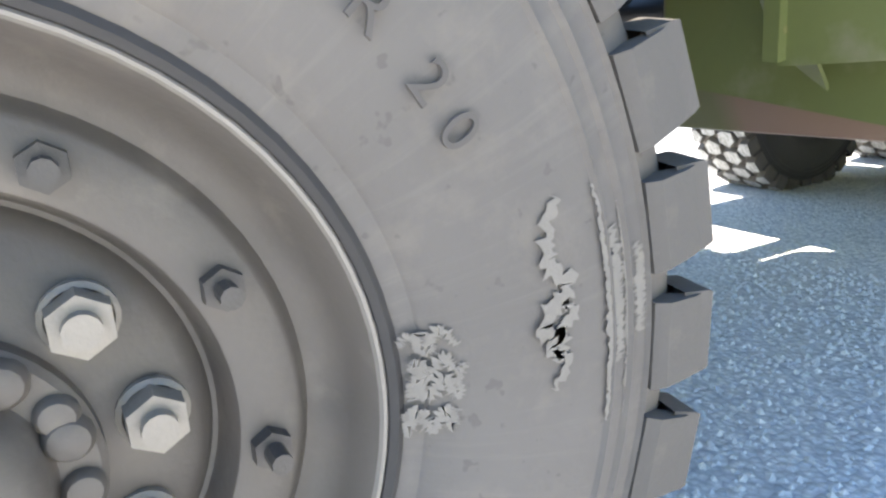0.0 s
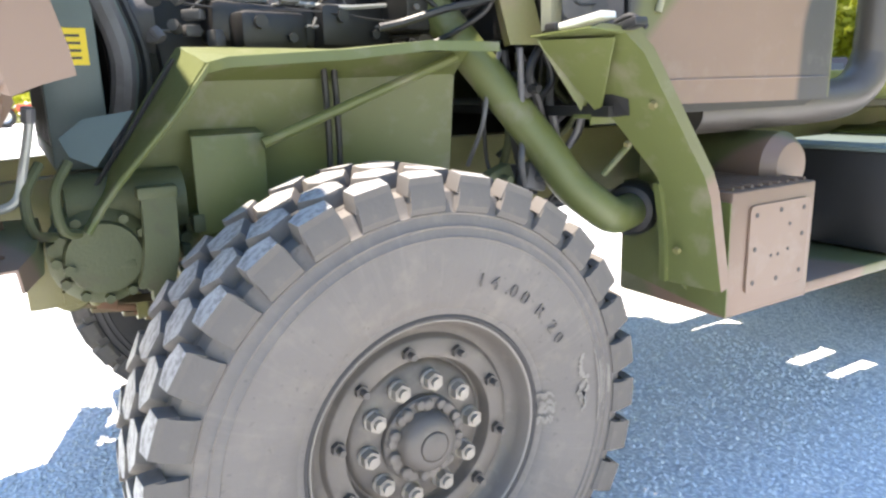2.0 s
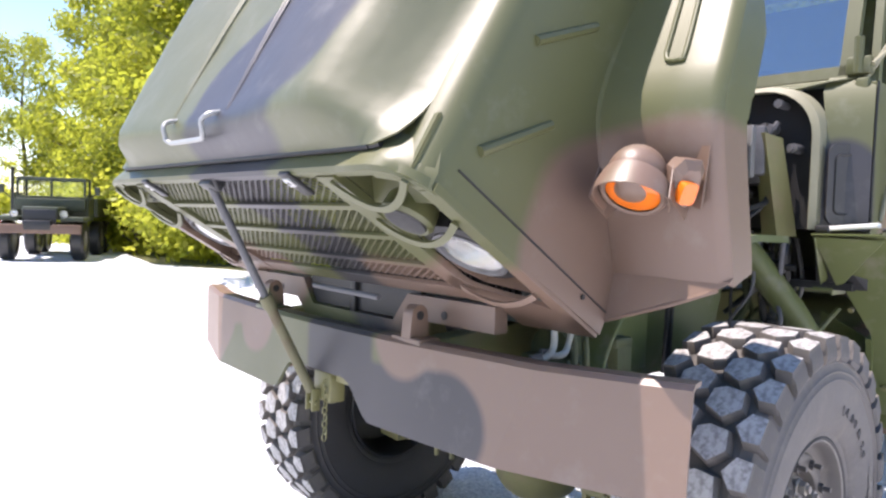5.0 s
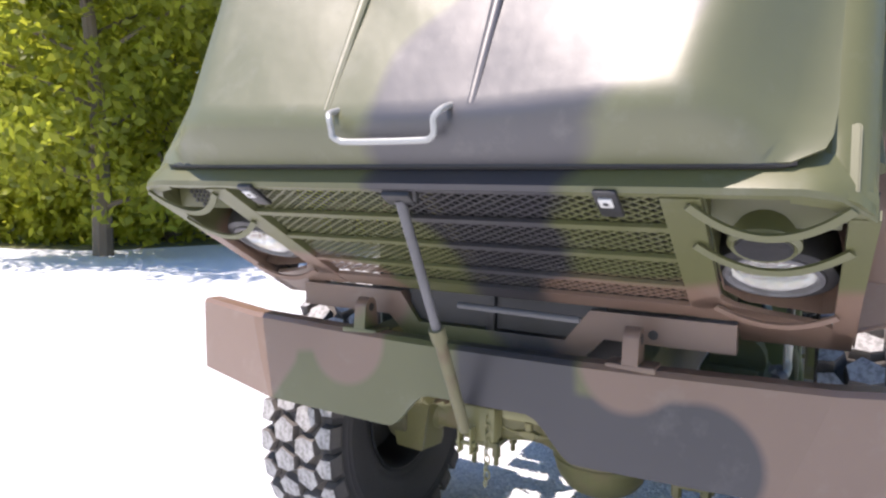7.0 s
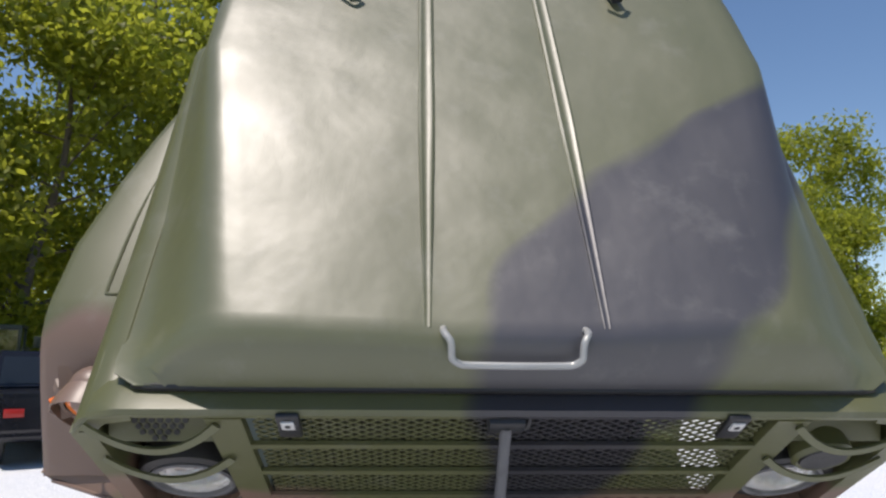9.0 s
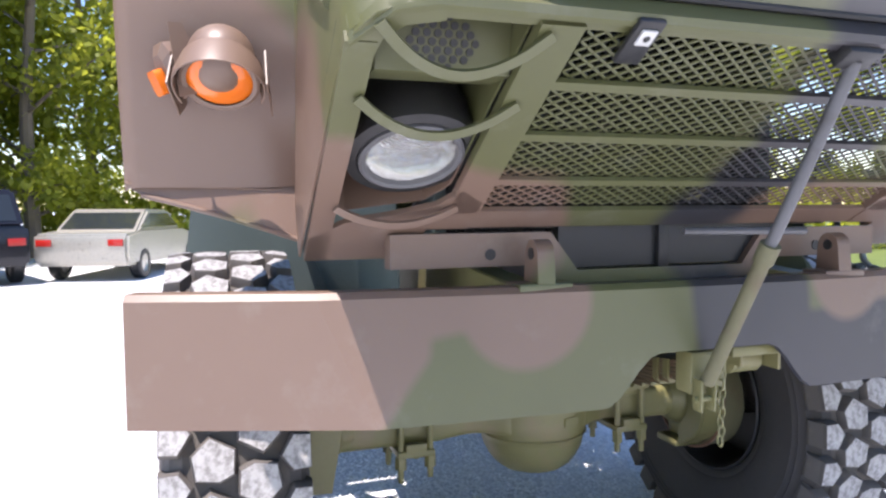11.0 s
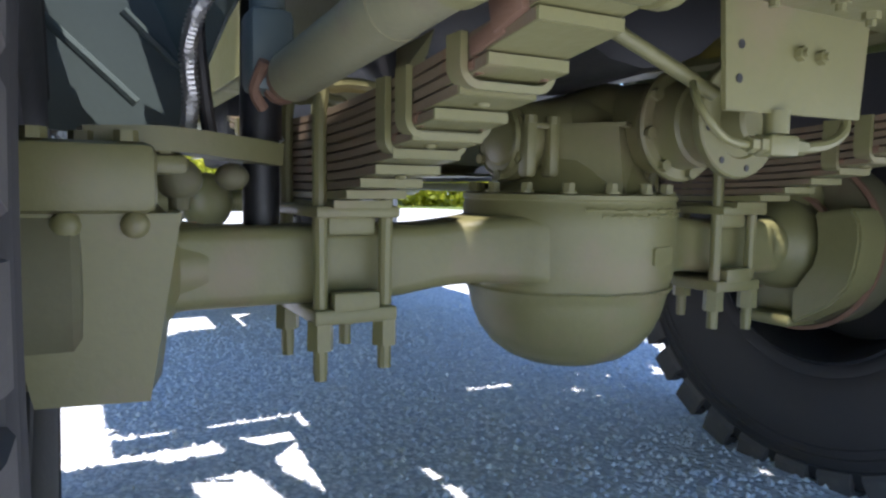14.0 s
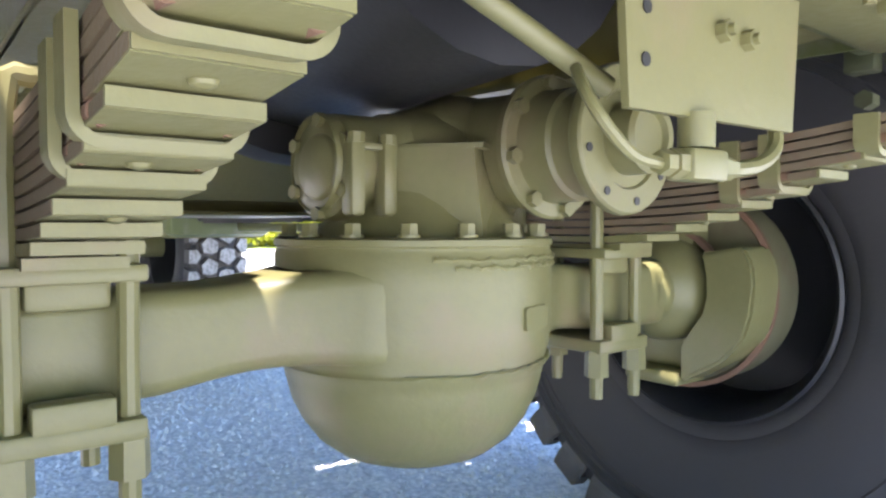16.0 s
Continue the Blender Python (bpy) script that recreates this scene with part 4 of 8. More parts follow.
def fender(s):
    """Flat-topped fender with a sloped, nearly upright front and a narrow outer skirt."""
    prof = [(0.16, 0.035), (0.19, 0.065), (0.28, 0.160), (0.36, 0.240), (0.415, 0.290), (0.45, 0.314), (0.50, 0.332), (0.56, 0.340), (0.75, 0.352), (1.0, 0.372), (1.2, 0.392), (1.32, 0.40)]
    yo, yi = (1.250 if s > 0 else -1.20), s * 0.892
    bm = bmesh.new()
    rows = []
    for x, z in prof:
        yo = s * (1.250 if s > 0 else 1.20) - s * 0.20 * max(0.0, min(1.0, (x - 0.66) / 0.66)) ** 1.3
        rows.append([H(x, yi, z + 0.03 if x > 0.3 else z), H(x, s * 0.90, z + 0.006), H(x, yi + (yo - yi) * 0.25, z), H(x, yi + (yo - yi) * 0.6, z), H(x, yo - s * 0.030, z - 0.001), H(x + 0.002, yo - s * 0.009, z - 0.008), H(x + 0.006, yo, z - 0.026)])
    sheet(bm, rows, 0.004)
    skin = part("fender", bm, paint, hood, angle=50)
    bm = bmesh.new()
    rows = []
    for i, (x, z) in enumerate(prof):
        # inner edge of the skirt: a band parallel to the outline
        k = 0.10 + 0.03 * min(1, i / 6)
        yo = s * (1.250 if s > 0 else 1.20) - s * 0.20 * max(0.0, min(1.0, (x - 0.66) / 0.66)) ** 1.3
        nx, nz = (0.72, -0.69) if i < 5 else ((0.45, -0.9) if i < 7 else (0.05, -1.0))
        rows.append([H(x + 0.006, yo, z - 0.026), H(x + nx * k * 0.5 + 0.006, yo + s * 0.001, z - 0.02 + nz * k * 0.5), H(x + nx * k + 0.006, yo, z - 0.02 + nz * k)])
    sheet(bm, rows, 0.004)
    part("fender_skirt", bm, paint, skin)
    bm = bmesh.new()
    yo = 1.250 if s > 0 else -1.20
    sheet(bm, [[H(0.155, yi, 0.03), H(0.155, s * 1.0, 0.032), H(0.165, yo, 0.036)], [H(0.26, yi, -0.01), H(0.27, s * 1.05, -0.01), H(0.27, yo, -0.02)]], 0.004)
    part("lower_lip", bm, paint, skin)
    bm = bmesh.new()
    sheet(bm, [[H(0.160, yi, 0.036), H(0.166, yo, 0.030)], [H(0.045, yi, 0.0), H(0.150, yo - s * 0.03, 0.020)]], 0.004)
    tube(bm, [H(0.043, yi, 0.0), H(0.10, yi + s * 0.16, 0.010), H(0.150, yo - s * 0.03, 0.020)], 0.006, n=8)
    part("shelf_plate", bm, paint, skin)
    bm = bmesh.new()
    loop = [(0.60, 1.04), (0.85, 1.025), (1.05, 0.995), (1.10, 1.0), (1.105, 1.02), (1.05, 1.035), (0.85, 1.07), (0.60, 1.09), (0.575, 1.08), (0.578, 1.05), (0.60, 1.04)]
    tube(bm, [H(x, s * y, 0.346 + 0.062 * (x - 0.60)) for x, y in loop], 0.006, n=8, steps=3)
    part("embossed_bead", bm, paint, skin)
    # turn lamp on the front face
    n = (HOOD.to_3x3() @ Vector((-0.69, 0, 0.72))).normalized()
    base = H(0.285, s * 1.055, 0.250)
    fwd = Vector((-0.58, s * 0.10, -0.75)).normalized()
    ax = Matrix.Translation(base + n * 0.062) @ fwd.to_track_quat("Z", "Y").to_matrix().to_4x4()
    bm = bmesh.new()
    lathe(bm, [(0.0, -0.055), (0.04, -0.052), (0.066, -0.035), (0.074, -0.012), (0.076, 0.008), (0.070, 0.012), (0.062, 0.010)], ax, 28)
    lamp = part("turn_lamp", bm, paint, hood)
    bm = bmesh.new()
    lathe(bm, [(0.064, 0.004), (0.048, 0.014), (0.0, 0.018)], ax, 28)
    part("lens", bm, amber, lamp, "amber turn-signal lens")
    bm = bmesh.new()
    q = ax.to_3x3()
    up = Vector((0, 0, 1))
    up = (up - fwd * up.dot(fwd)).normalized()
    right = fwd.cross(up)
    rows = []
    for d in (-0.022, 0.015, 0.046):
        row = []
        for k in range(15):
            a = radians(-28 + 236 * k / 14)
            r = 0.078 if d < 0 else 0.084
            row.append(ax.translation + fwd * d * (0.6 + 0.4 * max(0, math.sin(a))) + (right * math.cos(a) + up * math.sin(a)) * r)
        rows.append(row)
    sheet(bm, rows, 0.003)
    for e in (-1, 1):
        sheet(bm, [[ax.translation + right * e * 0.086 + fwd * a + up * b for a, b in ((-0.05, -0.115), (-0.05, 0.03))], [ax.translation + right * e * 0.092 + fwd * a + up * b for a, b in ((0.005, -0.095), (0.030, 0.015))]], 0.003)
    part("lamp_guard", bm, paint, lamp)
    bm = bmesh.new()
    ball(bm, ax.translation - fwd * 0.040 + up * 0.014, 0.066, (1, 1, 1), 24, 14)
    part("lamp_cap", bm, paint, lamp)
    # small side marker: a faceted box with an amber block and thin guard plates
    side_f = Vector((-0.34, s * 0.84, -0.42)).normalized()
    at = H(0.325, s * 1.150, 0.215) + n * 0.058
    q = Matrix.Translation(at) @ side_f.to_track_quat("Z", "Y").to_matrix().to_4x4()
    bm = bmesh.new()
    rows = []
    for d, w, h in ((-0.055, 0.016, 0.024), (-0.040, 0.034, 0.048), (-0.002, 0.040, 0.056), (0.012, 0.024, 0.036), (0.013, 0.0, 0.0)):
        rows.append([q @ Vector((w * a, h * b, d)) for a, b in ((-1, -0.6), (-0.6, -1), (0.6, -1), (1, -0.6), (1, 0.6), (0.6, 1), (-0.6, 1), (-1, 0.6), (-1, -0.6))])
    sheet(bm, rows)
    mk = part("side_marker", bm, paint, hood, angle=20)
    bm = bmesh.new()
    prism(bm, rounded(0.040, 0.050, 0.010, 3), lambda u, v, w: q @ Vector((u - 0.010, v - 0.012, 0.010 + w)), 0.022)
    part("lens", bm, amber, mk, "small amber lens")
    bm = bmesh.new()
    prism(bm, [(-0.060, -0.050), (0.075, -0.045), (0.085, -0.020), (-0.050, 0.020)], lambda u, v, w: q @ Vector((0.046 + w, u, v)), 0.003)
    part("marker_guard", bm, paint, mk)


fender(-1)
fender(1)

# ---- prop rod that holds the hood ----
rod = thing("hood_prop_rod", (-1.07, 0.02, 0.95), "thin telescopic steel rod with chain bracing the open hood", "prop rod")
p0, p1 = Vector((-1.435, 0.018, 1.63)), Vector((-1.085, 0.026, 0.985))
mid = p0.lerp(p1, 0.52)
bm = bmesh.new()
cyl(bm, p0, mid, 0.0125, n=12)
part("upper_tube", bm, engine_grey, rod)
bm = bmesh.new()
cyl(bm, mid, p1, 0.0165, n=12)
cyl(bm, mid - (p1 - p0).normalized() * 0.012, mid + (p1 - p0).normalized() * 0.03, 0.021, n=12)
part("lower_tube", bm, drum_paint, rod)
bm = bmesh.new()
for e in (-1, 1):
    box(bm, p1 + Vector((0.008, e * 0.018, -0.03)), (0.03, 0.006, 0.075), bevel=0.002)
cyl(bm, p1 + Vector((0.008, -0.03, -0.04)), p1 + Vector((0.008, 0.03, -0.04)), 0.007, n=8)
part("clevis", bm, olive, rod)
bm = bmesh.new()
box(bm, p0 + Vector((0.0, 0, 0.012)), (0.035, 0.075, 0.045), HOOD.to_3x3(), bevel=0.006)
tube(bm, [p0 + Vector((0, -0.04, 0)), p0 + Vector((-0.015, -0.045, 0.025)), p0 + Vector((0.0, -0.035, 0.045))], 0.007, n=6)
part("top_hinge", bm, dark, rod)
bm = bmesh.new()
for k in range(9):
    c = p1 + Vector((0.02, -0.055 - 0.004 * (k % 2), 0.03 - 0.022 * k))
    a = Matrix.Translation(c) @ Matrix.Rotation(radians(90 * (k % 2)), 4, "Z") @ Matrix.Rotation(radians(90), 4, "X")
    ring = [a @ Vector((0.008 * math.cos(t), 0.014 * math.sin(t), 0)) for t in [2 * math.pi * i / 10 for i in range(11)]]
    tube(bm, ring, 0.0025, n=5, steps=1)
part("chain", bm, olive, rod)
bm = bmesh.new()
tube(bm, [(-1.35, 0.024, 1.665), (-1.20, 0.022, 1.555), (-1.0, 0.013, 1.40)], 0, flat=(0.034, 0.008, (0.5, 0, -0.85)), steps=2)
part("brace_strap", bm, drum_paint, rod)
bm = bmesh.new()
box(bm, (-1.03, 0.0, 1.0), (0.06, 0.10, 0.10), bevel=0.008)
box(bm, (-1.03, -0.14, 1.04), (0.05, 0.14, 0.025), bevel=0.005)
part("rod_bracket", bm, olive, rod)

# ---- front axle, springs and steering ----
axle = thing("front_axle", (0, 0, 0.4), "olive-painted driven front axle with a domed differential bowl", "axle")
DC = Vector((0.005, -0.06, 0))
bm = bmesh.new()
# beam: box section that swells tangentially into the bowl
def beam_half(side, ys):
    """Rounded box sections from the spring seat to the bowl, drawn as a loop of points each."""
    rows = []
    for y in ys:
        away = abs(y - DC.y)
        far = max(0.0, min(1.0, (away - 0.10) / 0.30))
        rise = max(0.0, min(1.15, (0.31 - away) / 0.14))
        w = 0.061 + 0.060 * rise * rise
        top, low = 0.690 - 0.024 * min(1.0, far * 1.25), 0.553 - 0.010 * far + 0.012 * math.sin(math.pi * far)
        zc, h = (top + low) / 2, top - low
        rows.append([Vector((u, y, zc + v)) for u, v in rounded(2 * w, h, 0.022, 3)])
        rows[-1].append(rows[-1][0])
    return rows


sheet(bm, beam_half(1, [0.74, 0.60, 0.45, 0.40, 0.36, 0.33, 0.30, 0.27, 0.25, 0.23, 0.21, 0.19, 0.17, 0.15, 0.13, 0.11, 0.09, 0.07, 0.05]))
sheet(bm, beam_half(-1, [-0.13, -0.16, -0.20, -0.24, -0.28, -0.32, -0.36, -0.40, -0.44, -0.48, -0.52, -0.62]))
bmesh.ops.remove_doubles(bm, verts=bm.verts, dist=0.0005)
part("axle_beam", bm, olive, axle, angle=60)
bm = bmesh.new()
lathe(bm, [(0.15, 0.722), (0.203, 0.722), (0.209, 0.719), (0.2095, 0.711), (0.206, 0.708), (0.206, 0.703), (0.2085, 0.699), (0.2085, 0.66), (0.2075, 0.60), (0.205, 0.566), (0.2005, 0.552), (0.2005, 0.546), (0.203, 0.543), (0.2015, 0.537), (0.197, 0.532),
           (0.194, 0.518), (0.186, 0.488), (0.172, 0.458), (0.150, 0.428), (0.120, 0.405), (0.085, 0.391), (0.045, 0.384), (0.018, 0.3825), (0.0, 0.3825)],
      Matrix.Translation(DC), 72)
bowl = part("differential_bowl", bm, olive, axle, angle=40)
bm = bmesh.new()
wrng = random.Random(17)
for r, z, a0, a1 in ((0.2095, 0.694, 150, 300), (0.2085, 0.684, 158, 250), (0.2030, 0.545, 140, 320)):
    pts = []
    for k in range(70):
        a = radians(a0 + (a1 - a0) * k / 69)
        pts.append(DC + Vector((r * math.cos(a), r * math.sin(a), z + wrng.uniform(-0.0018, 0.0018))))
    tube(bm, pts, lambda f: 0.0032 + 0.0012 * math.sin(f * 91.0), n=6, steps=1)
part("weld_bead", bm, olive, bowl)
bm = bmesh.new()
cyl(bm, DC + Vector((0, 0, 0.386)), DC + Vector((0, 0, 0.376)), 0.014, n=6)
part("drain_plug", bm, olive, bowl)
bm = bmesh.new()
prism(bm, rounded(0.062, 0.032, 0.005, 2), lambda u, v, w: DC + Vector(((0.2065 + w) * math.cos(radians(197) + u / 0.2065), (0.2065 + w) * math.sin(radians(197) + u / 0.2065), 0.612 + v)), 0.006)
part("casting_pad", bm, olive, bowl)
for k in range(16):
    a = 2 * math.pi * k / 16 + 0.12
    c = DC + Vector((0.190 * math.cos(a), 0.190 * math.sin(a), 0.722))
    bm = bmesh.new()
    cyl(bm, c, c + Vector((0, 0, 0.004)), 0.0155, n=14)
    hexnut(bm, c + Vector((0, 0, 0.003)), (0, 0, 1), 0.0118, 0.015)
    part("flange_bolt", bm, olive, bowl)
# carrier casting with pinion housing along the truck
bm = bmesh.new()
rows = []
for z, r in ((0.722, 0.168), (0.735, 0.164), (0.755, 0.148), (0.79, 0.128), (0.83, 0.118), (0.87, 0.098), (0.90, 0.06), (0.905, 0.01)):
    rows.append([DC + Vector((r * math.cos(2 * math.pi * i / 28), r * 0.92 * math.sin(2 * math.pi * i / 28) - 0.01, z)) for i in range(29)])
sheet(bm, rows)
# differential housing across the truck and the crown-wheel bulge
lathe(bm, [(0.066, -0.16), (0.070, -0.135), (0.072, -0.06), (0.078, -0.052), (0.080, -0.03), (0.098, 0.02), (0.118, 0.06), (0.120, 0.11), (0.100, 0.15)], Matrix.Translation((0.0, -0.045, 0.822)) @ Matrix.Rotation(radians(90), 4, "X"), 32)
# flat flank below the rib, running down to the flange
prism(bm, [(-0.060, 0.030), (-0.150, -0.045), (-0.10, -0.13), (0.02, -0.02)], lambda u, v, w: (u - 0.02 * (1 - w / 0.122), v, 0.722 + w), 0.122)
bmesh.ops.remove_doubles(bm, verts=bm.verts, dist=0.0005)
car = part("carrier_casting", bm, olive, axle, angle=45)
AX = (DC.x, -0.163, 0.847)


def along_x(x):
    """Frame whose z axis points to the front of the truck at the pinion's height."""
    return Matrix.Translation((x, AX[1], AX[2])) @ Matrix.Rotation(radians(-90), 4, "Y")


bm = bmesh.new()
lathe(bm, [(0.090, -0.17), (0.082, -0.03), (0.092, -0.016), (0.099, -0.012), (0.101, 0.0), (0.097, 0.005), (0.080, 0.007), (0.077, 0.02), (0.077, 0.055), (0.071, 0.060), (0.067, 0.10)], along_x(-0.185), 40)
part("pinion_cage", bm, olive, car)
bm = bmesh.new()
lathe(bm, [(0.067, -0.03), (0.072, -0.008), (0.094, -0.006), (0.097, 0.0), (0.096, 0.010), (0.093, 0.013), (0.064, 0.013), (0.061, 0.009), (0.0, 0.009)], along_x(-0.300), 40)
yoke = part("companion_flange", bm, olive, car)
bm = bmesh.new()
lathe(bm, [(0.046, -0.02), (0.046, 0.045), (0.040, 0.050), (0.030, 0.050), (0.028, 0.042), (0.0, 0.040)], along_x(-0.300), 28)
part("yoke_hub", bm, olive, yoke)
for k in range(8):
    a = 2 * math.pi * k / 8 + 0.2
    m = along_x(-0.185)
    bm = bmesh.new()
    hexnut(bm, m @ Vector((0.088 * math.cos(a), 0.088 * math.sin(a), 0.004)), (-1, 0, 0), 0.0115, 0.012)
    part("cage_bolt", bm, olive, car)
    bm = bmesh.new()
    m = along_x(-0.300)
    c = Vector((0.080 * math.cos(a), 0.080 * math.sin(a), 0.0135))
    cyl(bm, m @ c, m @ (c + Vector((0, 0, 0.0012))), 0.0055, n=10)
    part("flange_hole", bm, dark, yoke)
# bearing cap on the right flank of the carrier
bm = bmesh.new()
capm = Matrix.Translation((-0.005, 0.105, 0.817)) @ Vector((-0.12, 0.99, 0.02)).to_track_quat("Z", "Y").to_matrix().to_4x4()
lathe(bm, [(0.066, -0.06), (0.072, -0.035), (0.074, -0.012), (0.071, -0.003), (0.060, 0.002), (0.046, 0.003), (0.043, 0.008), (0.040, 0.010), (0.0, 0.011)], capm, 36)
part("bearing_cap", bm, olive, car)
for k in range(6):
    a = radians(30 + 60 * k)
    bm = bmesh.new()
    hexnut(bm, capm @ Vector((0.064 * math.cos(a), 0.064 * math.sin(a), -0.004)), capm.to_3x3() @ Vector((0, 0, 1)), 0.0105, 0.014)
    part("cap_bolt", bm, olive, car)
bm = bmesh.new()
for x, y in ((-0.045, 0.095), (-0.045, 0.045)):
    box(bm, (x - 0.028, y, 0.80), (0.03, 0.022, 0.10), bevel=0.006)
    cyl(bm, (x - 0.034, y, 0.845), (x - 0.034, y, 0.858), 0.012, n=8)
box(bm, (-0.068, 0.068, 0.842), (0.03, 0.075, 0.010), bevel=0.003)
part("bearing_saddle", bm, olive, car)
bm = bmesh.new()
prism(bm, [(-0.066, 0.018), (-0.162, -0.052), (-0.12, -0.12), (0.0, -0.03)], lambda u, v, w: (u, v, 0.842 + w), 0.007)
part("casting_rib", bm, olive, car)

# leaf springs
cylinder_paint = plain("weathered_cylinder_paint", (0.190, 0.178, 0.100), 0.5, 0, 0.35, 22, 0.3, dirt=(0.155, 0.105, 0.082))
leaf_rust = plain("rusty_leaf_edge", (0.160, 0.118, 0.070), 0.7, 0.05, 0.4, 34, 0.5, dirt=(0.19, 0.085, 0.045))


def leaf_z(x, k):
    return 0.836 + 0.125 * x * x - 0.0136 * k


def spring(s):
    sp = thing("leaf_spring", (0, s * 0.43, 0.7), "stack of painted steel spring leaves with rusty edges and clips", "leaf spring", "front springs")
    yc = s * 0.430
    for k in range(11):
        half = 0.655 - 0.0525 * k if k > 1 else 0.655 - 0.03 * k
        bm = bmesh.new()
        line = [Vector((-half + 2 * half * i / 14, yc, leaf_z(-half + 2 * half * i / 14, k))) for i in range(15)]
        tube(bm, line, 0, flat=(0.092 - (0.0 if k % 2 else 0.002), 0.0102, (0, 0, 1)), steps=1)
        lf = part("spring_leaf", bm, leaf_rust if k < 9 else olive, sp)
        # painted underside of each leaf, where it stands out past the next one
        for e in (-1, 1):
            bm = bmesh.new()
            x0, x1 = e * half, e * (half - 0.075)
            sheet(bm, [[(x0, yc - 0.0455, leaf_z(x0, k) - 0.0062), (x0, yc + 0.0455, leaf_z(x0, k) - 0.0062)], [(x1, yc - 0.0455, leaf_z(x1, k) - 0.0062), (x1, yc + 0.0455, leaf_z(x1, k) - 0.0062)]], 0.0012)
            box(bm, (x0 + e * 0.002, yc, leaf_z(x0, k)), (0.004, 0.091, 0.011))
            part("leaf_tip", bm, olive, lf, "painted leaf tip")
    for x, k in ((-0.506, 2), (-0.385, 4), (-0.328, 5), (0.385, 4), (0.50, 2)):
        zb, zt = leaf_z(x, k) - 0.012, leaf_z(x, 0) + 0.008
        bm = bmesh.new()
        w, r = 0.052, 0.018
        arc = [(r * math.sin(radians(15 * i)), r * (1 - math.cos(radians(15 * i)))) for i in range(7)]
        loop = [(x, yc - w, zt)] + [(x, yc - w + u, zb + r - v) for u, v in zip([q[1] for q in arc], [q[0] for q in arc])] + [(x, yc + w - u, zb + r - v) for u, v in zip([q[1] for q in reversed(arc)], [q[0] for q in reversed(arc)])] + [(x, yc + w, zt)]
        tube(bm, loop, 0, flat=(0.008, 0.028, (0.99, 0.02, 0.1)), steps=1)
        cl = part("rebound_clip", bm, olive, sp)
        for e in (-1, 1):
            bm = bmesh.new()
            cyl(bm, (x - 0.022, yc + e * (w - 0.014), zb + 0.016), (x + 0.018, yc + e * (w - 0.014), zb + 0.016), 0.009, n=10)
            part("clip_bolt", bm, rust, cl)
    # U-bolts over the axle, with their plates
    for x in (-0.092, 0.092):
        bm = bmesh.new()
        w = 0.053
        tube(bm, [(x, yc - w, 0.44), (x, yc - w, 0.60), (x, yc - w, 0.85), (x, yc - w * 0.6, 0.878), (x, yc + w * 0.6, 0.878), (x, yc + w, 0.85), (x, yc + w, 0.60), (x, yc + w, 0.44)], 0.0115, n=10, steps=3)
        ub = part("u_bolt", bm, olive, sp)
        for e in (-1, 1):
            bm = bmesh.new()
            hexnut(bm, (x, yc + e * w, 0.478), (0, 0, 1), 0.021, 0.045)
            cyl(bm, (x, yc + e * w, 0.43 if e * s > 0 else 0.455), (x, yc + e * w, 0.48), 0.0105, n=10)
            part("nut", bm, olive, ub)
    bm = bmesh.new()
    box(bm, (0, yc, 0.530), (0.225, 0.135, 0.024), bevel=0.005)
    box(bm, (-0.098, yc, 0.552), (0.03, 0.075, 0.03), bevel=0.004)
    part("lower_plate", bm, olive, sp)
    bm = bmesh.new()
    box(bm, (0, yc, 0.690), (0.24, 0.135, 0.018), bevel=0.004)
    box(bm, (-0.075, yc, 0.672), (0.03, 0.08, 0.04), bevel=0.008)
    part("spring_seat", bm, olive, sp)
    # front hanger and eye
    bm = bmesh.new()
    lathe(bm, [(0.0, -0.050), (0.044, -0.050), (0.049, -0.046), (0.049, 0.036), (0.046, 0.038), (0.046, 0.041), (0.051, 0.043), (0.051, 0.056), (0.044, 0.060), (0.0, 0.060)], Matrix.Translation((-0.668, yc, 0.928)) @ Matrix.Rotation(radians(90 * s), 4, "X"), 28)
    box(bm, (-0.70, yc + s * 0.062, 0.965), (0.13, 0.012, 0.13), bevel=0.004)
    box(bm, (-0.70, yc - s * 0.068, 0.975), (0.12, 0.012, 0.12), bevel=0.004)
    part("spring_hanger", bm, olive, sp)
    bm = bmesh.new()
    hexnut(bm, (-0.668, yc + s * 0.068, 0.928), (0, s, 0), 0.024, 0.018)
    part("hanger_bolt", bm, olive, sp)
    bm = bmesh.new()
    ball(bm, (-0.615, yc + s * 0.052, 0.902), 0.017, (1, 0.7, 1), 12, 8)
    cyl(bm, (-0.60, yc + s * 0.040, 0.898), (-0.60, yc + s * 0.052, 0.898), 0.012, n=8)
    part("shackle_bolt", bm, olive, sp)
    bm = bmesh.new()
    box(bm, (-0.588, yc + s * 0.046, 0.886), (0.05, 0.014, 0.034), Matrix.Rotation(0.25, 3, "Y"), bevel=0.004)
    box(bm, (-0.552, yc + s * 0.044, 0.866), (0.06, 0.010, 0.018), Matrix.Rotation(0.2, 3, "Y"), bevel=0.003)
    part("shackle_link", bm, rust, sp, "rusty shackle link")
    for k, y in ((3, 0.0), (5, 0.006), (7, -0.004)):
        x = -(0.655 - 0.0525 * k) + 0.03
        bm = bmesh.new()
        ball(bm, (x, yc + y, leaf_z(x, k) - 0.006), 0.009, (1, 1, 0.55), 10, 6)
        part("leaf_rivet", bm, olive, sp)


spring(1)
spring(-1)




